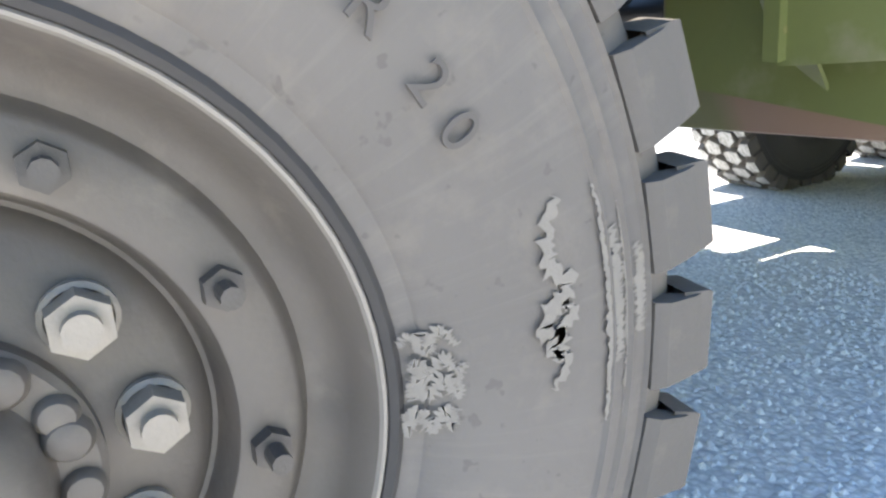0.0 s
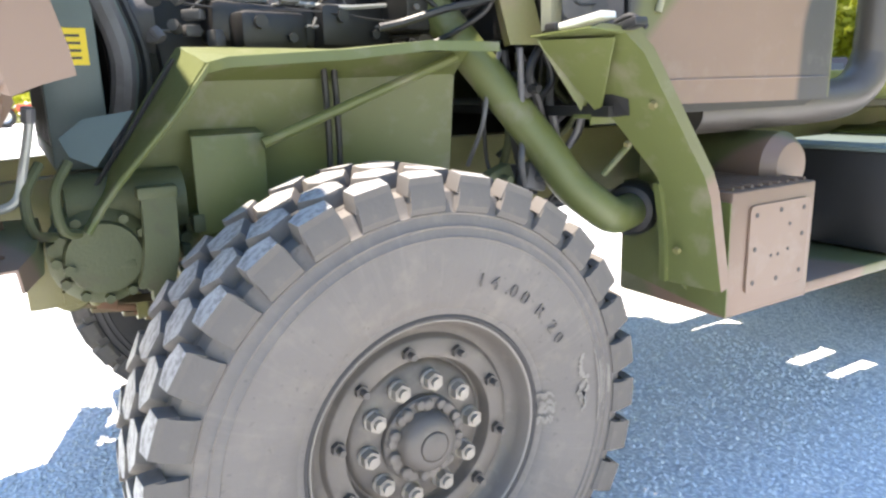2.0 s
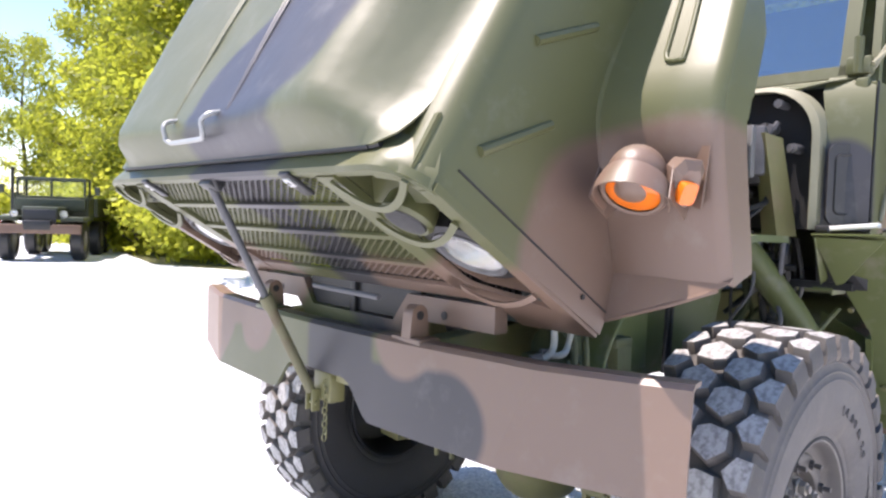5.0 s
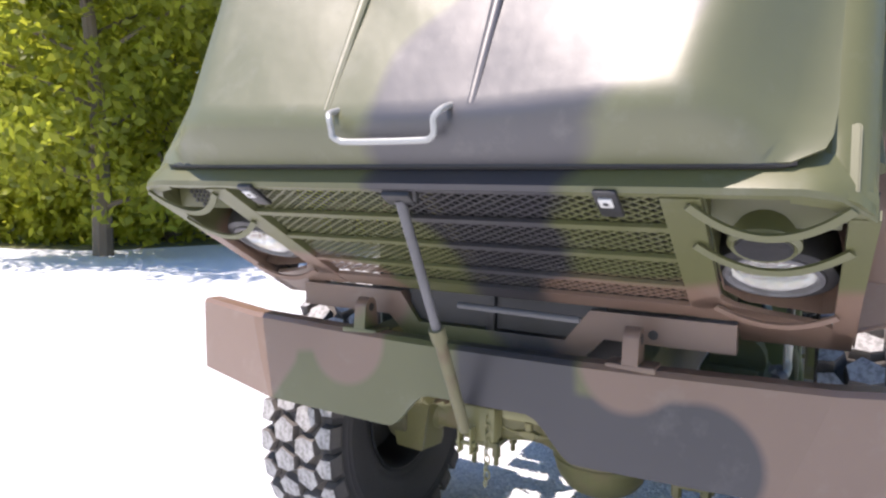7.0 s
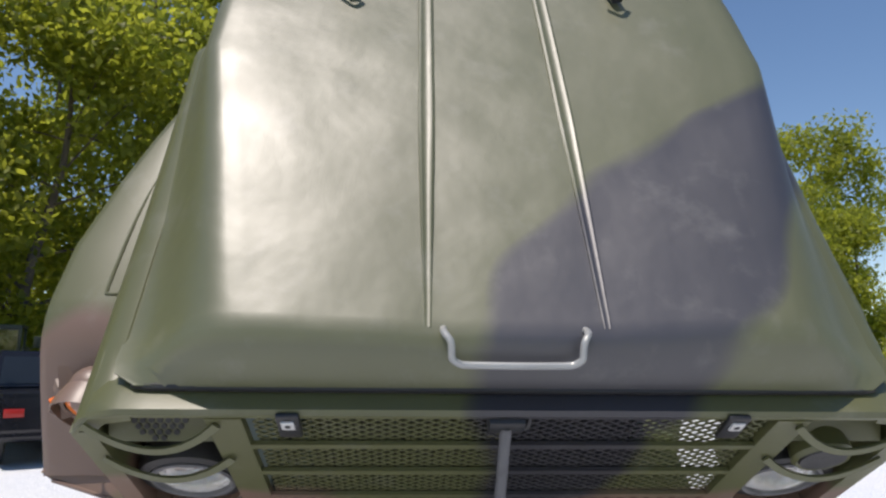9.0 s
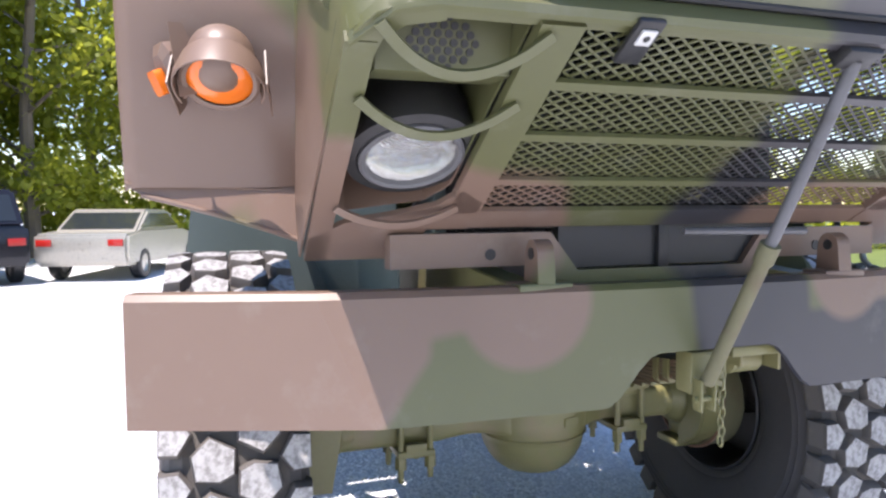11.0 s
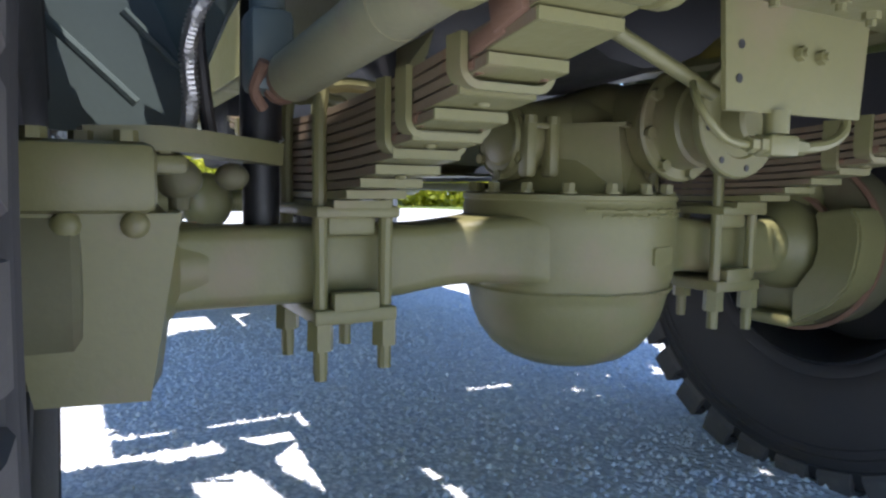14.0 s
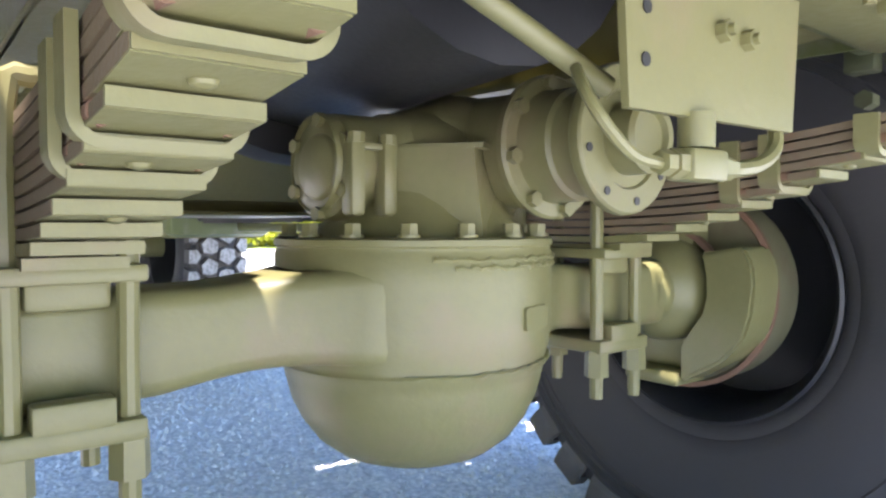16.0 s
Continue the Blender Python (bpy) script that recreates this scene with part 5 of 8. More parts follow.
def knuckle(s):
    """Closed steering knuckle: ball, bell housing with a shield, drum and arms."""
    k = thing("steering_knuckle", (0, s * 0.72, 0.4), "olive-painted steering knuckle with brake drum inside the wheel", "steering knuckle", "front knuckles")
    m = Matrix.Translation((0, s * (0.665 if s < 0 else 0.70), 0.605)) @ Matrix.Rotation(radians(-90 * s), 4, "X")
    bm = bmesh.new()
    lathe(bm, [(0.064, -0.06), (0.070, -0.02), (0.092, 0.0), (0.108, 0.03), (0.112, 0.06), (0.100, 0.09)], m, 32)
    part("ball_housing", bm, olive, k)
    bm = bmesh.new()
    lathe(bm, [(0.122, 0.052), (0.130, 0.058), (0.130, 0.075), (0.118, 0.08)], m, 32)
    part("seal_ring", bm, rust, k)
    bm = bmesh.new()
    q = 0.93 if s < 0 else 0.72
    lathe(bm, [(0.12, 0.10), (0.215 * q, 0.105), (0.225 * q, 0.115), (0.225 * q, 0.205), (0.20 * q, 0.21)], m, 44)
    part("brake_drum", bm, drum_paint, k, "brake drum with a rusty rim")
    bm = bmesh.new()
    lathe(bm, [(0.222 * q, 0.098), (0.232 * q, 0.10), (0.232 * q, 0.110), (0.222 * q, 0.112)], m, 44)
    if s < 0:
        part("drum_rim", bm, rust, k)
    if s < 0:
        # shield: a thick crescent in front of the bell
        bm = bmesh.new()
        o = [(-0.105, 0.684), (-0.195, 0.698), (-0.214, 0.665), (-0.218, 0.625), (-0.212, 0.570), (-0.198, 0.522), (-0.155, 0.474), (-0.066, 0.420), (-0.064, 0.500), (-0.098, 0.530), (-0.120, 0.560), (-0.130, 0.600), (-0.128, 0.640)]
        prism(bm, o, lambda u, v, w: (u, -0.672 - w, v), 0.10)
        bmesh.ops.bevel(bm, geom=list(bm.edges), offset=0.006, segments=2, affect="EDGES")
        part("shield", bm, olive, k)
    bm = bmesh.new()
    for z, h in ((0.755, 0.03), (0.425, 0.03))[:1 if s > 0 else 2]:
        box(bm, (0, s * 0.735, z), (0.13, 0.14, h), bevel=0.01)
    box(bm, (0, s * 0.76, 0.59), (0.14, 0.09, 0.33), bevel=0.03)
    part("bell_housing", bm, olive, k)
    for dx, dy in ((-0.045, 0.04), (0.045, 0.04), (-0.045, -0.04), (0.045, -0.04)):
        bm = bmesh.new()
        hexnut(bm, (dx, s * 0.735 + dy, 0.77), (0, 0, 1), 0.014, 0.018)
        part("cap_bolt", bm, olive, k)
    return k


kr = knuckle(1)
kl = knuckle(-1)
# tapered guard plate on the right knuckle, facing forward
bm = bmesh.new()
prism(bm, [(0.686, 0.690), (0.728, 0.443), (0.86, 0.450), (0.91, 0.690)], lambda u, v, w: (-0.135 + w - 0.02 * (v - 0.43), u, v), 0.02)
sheet(bm, [[(-0.125, 0.690, 0.690), (-0.120, 0.730, 0.443)], [(0.0, 0.665, 0.690), (0.0, 0.70, 0.443)]], 0.012)
gp = part("guard_plate", bm, olive, kr)
for y in (0.742, 0.82):
    bm = bmesh.new()
    ball(bm, (-0.143, y, 0.676), 0.018, (0.6, 1, 1), 12, 6)
    part("round_bolt", bm, olive, gp)
bm = bmesh.new()
tube(bm, [(-0.05, 0.80, 0.785), (-0.04, 0.70, 0.790), (-0.02, 0.60, 0.782), (0.0, 0.535, 0.775)], 0, flat=(0.075, 0.034, (0, 0, 1)), steps=4)
box(bm, (-0.09, 0.80, 0.735), (0.14, 0.17, 0.09), bevel=0.015)
part("steering_arm", bm, olive, kr)
for x, y in ((-0.14, 0.75), (-0.14, 0.85), (-0.05, 0.75), (-0.09, 0.80)):
    bm = bmesh.new()
    hexnut(bm, (x, y, 0.780), (0, 0, 1), 0.015, 0.014)
    part("arm_bolt", bm, olive, kr)
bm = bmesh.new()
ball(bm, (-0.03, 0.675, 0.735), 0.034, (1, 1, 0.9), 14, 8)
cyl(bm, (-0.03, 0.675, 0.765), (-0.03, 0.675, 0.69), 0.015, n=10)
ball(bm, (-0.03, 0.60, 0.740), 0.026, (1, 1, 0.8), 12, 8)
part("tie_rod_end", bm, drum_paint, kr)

drag = thing("tie_rod", (0.16, 0, 0.6), "long painted steel tie rod behind the axle", "tie rod")
bm = bmesh.new()
cyl(bm, (0.19, 0.70, 0.63), (0.19, -0.70, 0.63), 0.022, n=12)
part("rod", bm, olive, drag)
for y in (0.62, -0.62):
    bm = bmesh.new()
    cyl(bm, (0.19, y, 0.63), (0.19, y + 0.06, 0.63), 0.031, n=12)
    part("clamp", bm, rust, drag)

cylr = thing("steering_assist_cylinder", (-0.4, 0.55, 0.85), "fat olive hydraulic steering cylinder with a rusty rod end", "cylinder")
a, b = Vector((-0.605, 0.528, 0.913)), Vector((-0.215, 0.558, 0.868))
bm = bmesh.new()
cyl(bm, a, b, 0.0335, n=28)
cyl(bm, a.lerp(b, 0.30), a.lerp(b, 0.42), 0.0348, n=28)
cyl(bm, b, b + (b - a).normalized() * 0.012, 0.028, n=24)
part("barrel", bm, cylinder_paint, cylr)
bm = bmesh.new()
d = (a - b).normalized()
lathe(bm, [(0.0, -0.02), (0.037, -0.02), (0.038, 0.004), (0.036, 0.007), (0.030, 0.007), (0.028, 0.001), (0.0, 0.001)], Matrix.Translation(a) @ d.to_track_quat("Z", "Y").to_matrix().to_4x4(), 28)
box(bm, a + d * 0.003, (0.008, 0.056, 0.007), d.to_track_quat("X", "Z").to_matrix())
part("end_cap", bm, olive, cylr)
bm = bmesh.new()
way = (b - a).normalized()
for k, r in enumerate((0.018, 0.026, 0.019, 0.027, 0.022)):
    cyl(bm, b + way * (0.008 + 0.011 * k), b + way * (0.019 + 0.011 * k), r, n=14)
tube(bm, [b + way * 0.02 + Vector((0, 0.03, 0.02)), b + way * 0.045 + Vector((0, 0.036, -0.01)), b + way * 0.06 + Vector((0, 0.02, -0.03))], 0.008, n=8)
part("rod_end", bm, rust, cylr)
bm = bmesh.new()
box(bm, (-0.15, 0.575, 0.905), (0.07, 0.06, 0.11), bevel=0.014)
cyl(bm, (-0.15, 0.575, 0.95), (-0.15, 0.575, 1.06), 0.024, n=14)
part("anchor_bracket", bm, shade_blue, cylr)
# tapered casting that carries the front end
bm = bmesh.new()
lo = [(-0.625, 0.655), (-0.625, 0.605), (-0.60, 0.545), (-0.54, 0.560), (-0.54, 0.650)]
hi = [(-0.64, 0.685), (-0.64, 0.60), (-0.61, 0.522), (-0.50, 0.520), (-0.50, 0.690)]
vl = [bm.verts.new((x, y, 0.930 if y > 0.58 else 0.955)) for x, y in lo]
vh = [bm.verts.new((x, y, 1.06)) for x, y in hi]
bm.faces.new(vl)
bm.faces.new(vh)
for i in range(5):
    bm.faces.new((vl[i], vl[(i + 1) % 5], vh[(i + 1) % 5], vh[i]))
bmesh.ops.bevel(bm, geom=list(bm.edges), offset=0.008, segments=2, affect="EDGES")
part("cylinder_bracket", bm, green, cylr)

# square plate with the brake valve under the cross member
vb = thing("valve_plate", (-0.545, 0.03, 0.93), "olive plate with a brake tee fitting and hoses under the frame", "valve plate")
bm = bmesh.new()
prism(bm, [(0.157, 0.952), (-0.117, 0.957), (-0.107, 0.826), (0.147, 0.823)], lambda u, v, w: (-0.540 + w, u, v), 0.007)
prism(bm, [(0.157, -0.540), (-0.117, -0.540), (-0.16, -0.625), (0.157, -0.625)], lambda u, v, w: (v, u, 0.951 + w), 0.007)
part("plate", bm, olive, vb)
for y, z, r in ((0.024, 0.898, 0.0095), (-0.016, 0.897, 0.0095)):
    bm = bmesh.new()
    hexnut(bm, (-0.540, y, z), (-1, 0, 0), r, 0.009)
    cyl(bm, (-0.547, y, z), (-0.554, y, z), 0.005, n=8)
    part("bolt", bm, olive, vb)
for y, z in ((0.127, 0.899), (0.128, 0.860)):
    bm = bmesh.new()
    cyl(bm, (-0.5412, y, z), (-0.534, y, z), 0.0055, n=10)
    part("bolt_hole", bm, dark, vb)
for x, y in ((-0.575, 0.12), (-0.60, 0.04), (-0.575, -0.06), (-0.60, -0.12)):
    bm = bmesh.new()
    hexnut(bm, (x, y, 0.952), (0, 0, -1), 0.011, 0.010)
    cyl(bm, (x, y, 0.945), (x, y, 0.934), 0.006, n=8)
    part("flange_bolt", bm, olive, vb)
bm = bmesh.new()
cyl(bm, (-0.537, 0.054, 0.828), (-0.537, 0.054, 0.800), 0.015, n=14)
box(bm, (-0.537, 0.052, 0.786), (0.028, 0.052, 0.026), bevel=0.004)
for y, e in ((0.078, 1), (0.026, -1)):
    hexnut(bm, (-0.537, y, 0.786), (0, e, 0), 0.0125, 0.012)
    hexnut(bm, (-0.537, y + e * 0.014, 0.786), (0, e, 0), 0.0105, 0.012)
part("tee_fitting", bm, olive, vb)
bm = bmesh.new()
tube(bm, [(-0.537, 0.10, 0.785), (-0.537, 0.135, 0.789), (-0.537, 0.160, 0.802), (-0.530, 0.174, 0.822), (-0.515, 0.170, 0.842), (-0.492, 0.150, 0.860)], 0.0048, n=8)
part("short_hose", bm, olive, vb)
bm = bmesh.new()
tube(bm, [(-0.537, 0.002, 0.785), (-0.537, -0.044, 0.791), (-0.535, -0.078, 0.805), (-0.53, -0.094, 0.825), (-0.515, -0.10, 0.87), (-0.50, -0.10, 0.95)], 0.0070, n=8)
part("brake_line", bm, olive, vb)
pr = thing("brace_pipe", (-0.5, 0.2, 0.9), "thin olive-painted brace pipe slanting under the frame", "pipe")
bm = bmesh.new()
cyl(bm, (-0.455, 0.325, 0.945), (-0.495, 0.115, 0.848), 0.0092, n=12)
part("tube", bm, olive, pr)

# hoses, damper and splash sheet behind the right wheel
bm = bmesh.new()
cyl(bm, (0.02, 0.545, 0.62), (0.02, 0.545, 0.80), 0.029, n=18)
cyl(bm, (0.02, 0.545, 0.80), (0.02, 0.542, 1.05), 0.033, n=18)
damper = thing("shock_absorber", (0.02, 0.545, 0.6), "black upright shock absorber beside the frame", "shock absorber")
part("tube", bm, dark, damper)
bm = bmesh.new()
box(bm, (0.02, 0.542, 1.05), (0.07, 0.10, 0.04), bevel=0.006)
part("top_mount", bm, dark, damper)
bm = bmesh.new()
pts = [Vector((0.123 + 0.017 * math.cos(t), 0.488 + 0.017 * math.sin(t), 0.69 + 0.0012 * t * 2.0)) for t in [i * 0.6 for i in range(110)]]
tube(bm, pts, 0.0045, n=6, steps=1)
coil = thing("coil_spring", (0.123, 0.488, 0.7), "small pale coil return spring", "spring")
part("coil", bm, steel, coil)


def hose(name, label, pts, r, mat, bands=False):
    h = thing(name, pts[0], label, "hose")
    bm = bmesh.new()
    tube(bm, pts, r, n=10, steps=6)
    part("hose_body", bm, mat, h)
    if bands:
        line = spline(pts, 10)
        for i in range(2, len(line) - 2, 1):
            p, q = line[i], line[i + 1]
            bm = bmesh.new()
            cyl(bm, p, p.lerp(q, 0.5), r * 1.25, n=8)
            part("guard_ring", bm, mat, h)
    return h


hose("brake_hose", "pale ribbed brake hose looping down to the knuckle", [(-0.05, 0.60, 1.05), (-0.06, 0.645, 0.98), (-0.04, 0.66, 0.92), (-0.02, 0.655, 0.85), (0.0, 0.66, 0.79)], 0.0105, steel, True)
hose("air_hose", "black rubber air hose beside the frame", [(0.02, 0.52, 1.08), (-0.04, 0.60, 1.06), (0.0, 0.64, 0.99), (0.03, 0.63, 0.88), (0.03, 0.62, 0.80)], 0.012, dark)
hose("brake_pipe", "pale bent steel brake pipe", [(0.10, 0.50, 1.1), (0.09, 0.52, 1.0), (0.08, 0.53, 0.88), (0.07, 0.50, 0.80)], 0.008, steel)
sp_r = thing("splash_panel", (0.2, 0.7, 1.0), "grey-green inner splash panel with a folded brace", "panel", "splash panels")
bm = bmesh.new()
sheet(bm, [[(-0.62, 0.62, 1.02), (-0.62, 0.63, 1.5)], [(0.0, 0.60, 0.98), (0.0, 0.66, 1.52)], [(0.55, 0.58, 0.90), (0.55, 0.86, 1.52)]], 0.006)
sheet(bm, [[(0.42, 0.60, 0.80), (0.42, 1.16, 0.86)], [(0.42, 0.60, 1.1), (0.42, 1.18, 1.2)], [(0.40, 0.62, 1.5), (0.36, 1.14, 1.54)]], 0.006)
part("sheet", bm, shade_blue, sp_r)
bm = bmesh.new()
tube(bm, [(0.38, 0.95, 1.12), (0.36, 0.70, 0.88)], 0.010, n=8)
tube(bm, [(0.36, 0.72, 1.05), (0.38, 0.58, 0.92)], 0.010, n=8)
part("brace", bm, shade_blue, sp_r)

# ---- left side: aprons, steering gear, exhaust and mudguard ----
ap = thing("inner_apron", (-0.1, -0.62, 1.0), "green inner wheel-arch apron with a folded top edge", "apron", "splash panels")
bm = bmesh.new()
inner = [(-0.63, -0.60, 1.00), (-0.36, -0.56, 1.00), (0.0, -0.55, 1.00), (0.40, -0.60, 1.00)]
topi = [(-0.62, -0.61, 1.16), (-0.345, -0.60, 1.45), (0.0, -0.60, 1.45), (0.40, -0.66, 1.455)]
crown = [(-0.60, -0.66, 1.17), (-0.33, -0.66, 1.485), (0.0, -0.68, 1.505), (0.40, -0.74, 1.515)]
sheet(bm, [inner, topi, crown], 0.004)
part("wall", bm, green, ap)
bm = bmesh.new()
edge = [(-0.335, -0.745, 1.485), (-0.29, -0.775, 1.497), (0.0, -0.81, 1.512), (0.20, -0.86, 1.532), (0.40, -0.885, 1.528)]
back = [(-0.365, -0.60, 1.528), (-0.28, -0.60, 1.528), (0.0, -0.62, 1.520), (0.20, -0.66, 1.530), (0.40, -0.70, 1.53)]
low = [(x, y - 0.004, z - 0.022) for x, y, z in edge]
sheet(bm, [back, edge, low], 0.004)
part("folded_edge", bm, green, ap)
bm = bmesh.new()
sheet(bm, [[(-0.365, -0.60, 1.528), (-0.345, -0.70, 1.503), (-0.335, -0.745, 1.485)], [(-0.46, -0.605, 1.40), (-0.43, -0.70, 1.385), (-0.42, -0.755, 1.375)], [(-0.59, -0.61, 1.20), (-0.57, -0.70, 1.21), (-0.565, -0.765, 1.22)], [(-0.64, -0.62, 1.115), (-0.635, -0.71, 1.125), (-0.632, -0.78, 1.13)]], 0.004)
part("front_slope", bm, green, ap)
bm = bmesh.new()
tube(bm, [(-0.328, -0.748, 1.483), (-0.418, -0.758, 1.372), (-0.562, -0.768, 1.218), (-0.63, -0.782, 1.128)], 0.007, n=8, steps=3)
part("rolled_edge", bm, green, ap)
bm = bmesh.new()
tube(bm, [(-0.39, -0.66, 1.50), (-0.50, -0.67, 1.345), (-0.60, -0.67, 1.21)], 0.006, n=6, steps=3)
part("edge_cord", bm, dark, ap)
bm = bmesh.new()
cyl(bm, (-0.204, -0.70, 1.292), (0.356, -0.74, 1.500), 0.0135, n=10)
part("strut", bm, green, ap)
bm = bmesh.new()
box(bm, (-0.28, -0.66, 1.195), (0.182, 0.008, 0.245), bevel=0.002)
sheet(bm, [[(-0.37, -0.66, 1.317), (-0.19, -0.66, 1.317)], [(-0.36, -0.60, 1.33), (-0.19, -0.60, 1.33)]], 0.004)
part("cover_plate", bm, green, ap)
for x in (0.0, 0.03):
    bm = bmesh.new()
    tube(bm, [(x, -0.63, 1.50), (x + 0.004, -0.63, 1.3), (x, -0.625, 1.02)], 0.009, n=6)
    part("rubber_line", bm, dark, ap)

# Darker copy of the green paint with stains, for parts under the hood.
dark_green = plain("stained_dark_green_paint", (0.078, 0.088, 0.040), 0.6, 0, 0.4, 26, 0.4, dirt=(0.06, 0.045, 0.03))
gear = thing("steering_gear", (-0.6, -0.66, 0.95), "lumpy green steering gearbox with many bolts and a drop arm", "steering gear")
bm = bmesh.new()
lathe(bm, [(0.0, -0.10), (0.10, -0.10), (0.115, -0.07), (0.115, 0.03), (0.10, 0.05), (0.085, 0.055), (0.08, 0.075), (0.0, 0.08)], Matrix.Translation((-0.60, -0.66, 1.06)) @ Matrix.Rotation(radians(90), 4, "X"), 24)
cyl(bm, (-0.66, -0.62, 1.17), (-0.40, -0.62, 1.17), 0.075, n=20)
box(bm, (-0.56, -0.60, 1.08), (0.26, 0.16, 0.16), bevel=0.02)
cyl(bm, (-0.62, -0.62, 1.14), (-0.50, -0.60, 1.235), 0.04, n=14)
part("gearbox", bm, dark_green, gear)
for k in range(12):
    a = 2 * math.pi * k / 12
    bm = bmesh.new()
    hexnut(bm, (-0.60 + 0.098 * math.cos(a), -0.715, 1.06 + 0.098 * math.sin(a)), (0, -1, 0), 0.012, 0.016)
    part("bolt", bm, dark_green, gear)
bm = bmesh.new()
tube(bm, [(-0.475, -0.74, 1.20), (-0.478, -0.745, 1.10), (-0.49, -0.745, 1.02), (-0.505, -0.74, 0.975)], 0, flat=(0.075, 0.035, (0, 1, 0)), steps=4)
box(bm, (-0.475, -0.735, 1.20), (0.09, 0.05, 0.03), bevel=0.008)
part("drop_arm", bm, dark_green, gear)
bm = bmesh.new()
for dx in (0.0, 0.055):
    tube(bm, [(-0.70 + dx, -0.72, 1.28), (-0.735 + dx, -0.76, 1.22), (-0.73 + dx, -0.76, 1.14), (-0.69 + dx, -0.72, 1.12)], 0.011, n=8)
part("pressure_hose", bm, dark_green, gear)
bm = bmesh.new()
prism(bm, [(-0.655, 1.33), (-0.60, 1.37), (-0.49, 1.385), (-0.59, 1.265), (-0.64, 1.29)], lambda u, v, w: (u, -0.70 + w + (v - 1.3) * 0.5, v), 0.006)
part("deflector", bm, shade_blue, gear)
bm = bmesh.new()
rng = random.Random(3)
for _ in range(26):
    x, z = rng.uniform(-0.70, -0.36), rng.uniform(0.93, 1.12)
    y = rng.uniform(-0.72, -0.60)
    if rng.random() < 0.5:
        hexnut(bm, (x, y, z), (0, -1, 0), rng.uniform(0.010, 0.018), 0.03)
    else:
        box(bm, (x, y, z), (rng.uniform(0.02, 0.06), 0.04, rng.uniform(0.02, 0.05)), bevel=0.004)
tagged(part("casting_lug", bm, dark_green, gear), kind="stuff")

for name, pts in (("brake_hose", [(-0.705, -0.76, 1.40), (-0.709, -0.75, 1.359), (-0.731, -0.75, 1.275), (-0.749, -0.75, 1.214), (-0.784, -0.75, 1.195), (-0.83, -0.72, 1.20)]),
                  ("brake_hose", [(-0.805, -0.76, 1.34), (-0.809, -0.75, 1.277), (-0.811, -0.75, 1.224), (-0.84, -0.75, 1.198), (-0.88, -0.73, 1.19)])):
    h = thing(name, pts[2], "pale grey flexible hose drooping behind the bumper", "hose", "drooping hoses")
    bm = bmesh.new()
    tube(bm, pts, 0.0095, n=10, steps=6)
    part("hose_body", bm, worn_grey, h)
    for a, b in ((0, 1), (-1, -2)):
        bm = bmesh.new()
        p0, p1 = Vector(pts[a]), Vector(pts[b])
        cyl(bm, p0, p0 + (p1 - p0).normalized() * 0.03, 0.014, n=10)
        part("end_fitting", bm, engine_grey, h)
shelf = thing("bumper_shelf", (-0.85, -0.75, 1.1), "dusty brown folded shelf plate behind the bumper", "shelf plate")
bm = bmesh.new()
sheet(bm, [[(-0.89, -1.06, 1.12), (-0.955, -0.84, 1.125), (-1.0, -0.48, 1.13)], [(-0.77, -1.02, 1.115), (-0.735, -0.86, 1.12), (-0.72, -0.48, 1.125)], [(-0.765, -1.02, 1.075), (-0.73, -0.9, 1.08), (-0.715, -0.48, 1.085)]], 0.006)
part("plate", bm, bumper_paint, shelf)
for x, y in ((-0.93, -0.62), (-0.85, -0.70), (-0.80, -0.60), (-0.88, -0.82), (-0.81, -0.92)):
    bm = bmesh.new()
    hexnut(bm, (x, y, 1.126), (0, 0, 1), 0.016, 0.022)
    cyl(bm, (x, y, 1.122), (x, y, 1.128), 0.026, n=14)
    part("bolt", bm, rust, shelf)

ex = thing("exhaust_pipe", (0.6, -0.8, 1.0), "fat green-painted pipe slanting down behind the wheel", "pipe")
bm = bmesh.new()
tube(bm, [(0.30, -0.45, 1.83), (0.37, -0.53, 1.70), (0.47, -0.69, 1.48), (0.60, -0.83, 1.24), (0.66, -0.88, 1.13), (0.73, -0.92, 1.06), (0.80, -0.925, 1.020), (0.90, -0.885, 1.012), (0.985, -0.845, 1.012)], 0.056, n=22, steps=6)
part("tube", bm, green, ex)
bm = bmesh.new()
lathe(bm, [(0.058, -0.045), (0.078, -0.04), (0.088, -0.02), (0.090, 0.03), (0.080, 0.045), (0.058, 0.045)], Matrix.Translation((0.965, -0.852, 1.013)) @ Vector((0.085, 0.040, 0.0)).to_track_quat("Z", "Y").to_matrix().to_4x4(), 28)
part("rubber_collar", bm, dark, ex, "black rubber collar")

bay = thing("firewall_plumbing", (0.6, -0.7, 1.2), "dark hoses, valves and brackets below the firewall", "plumbing")
crng = random.Random(17)
for i in range(16):
    x, y, z = crng.uniform(0.50, 0.80), crng.uniform(-0.84, -0.62), crng.uniform(1.08, 1.46)
    bm = bmesh.new()
    tube(bm, [(x, y, 1.52), (x + crng.uniform(-0.05, 0.05), y + crng.uniform(-0.03, 0.03), z + 0.1), (x + crng.uniform(-0.09, 0.09), y, z), (x + crng.uniform(-0.12, 0.12), y + 0.08, z - 0.12)], crng.choice((0.007, 0.010, 0.014)), n=8, steps=5)
    part("hose", bm, crng.choice((dark, dark, engine_grey, dark_green)), bay)
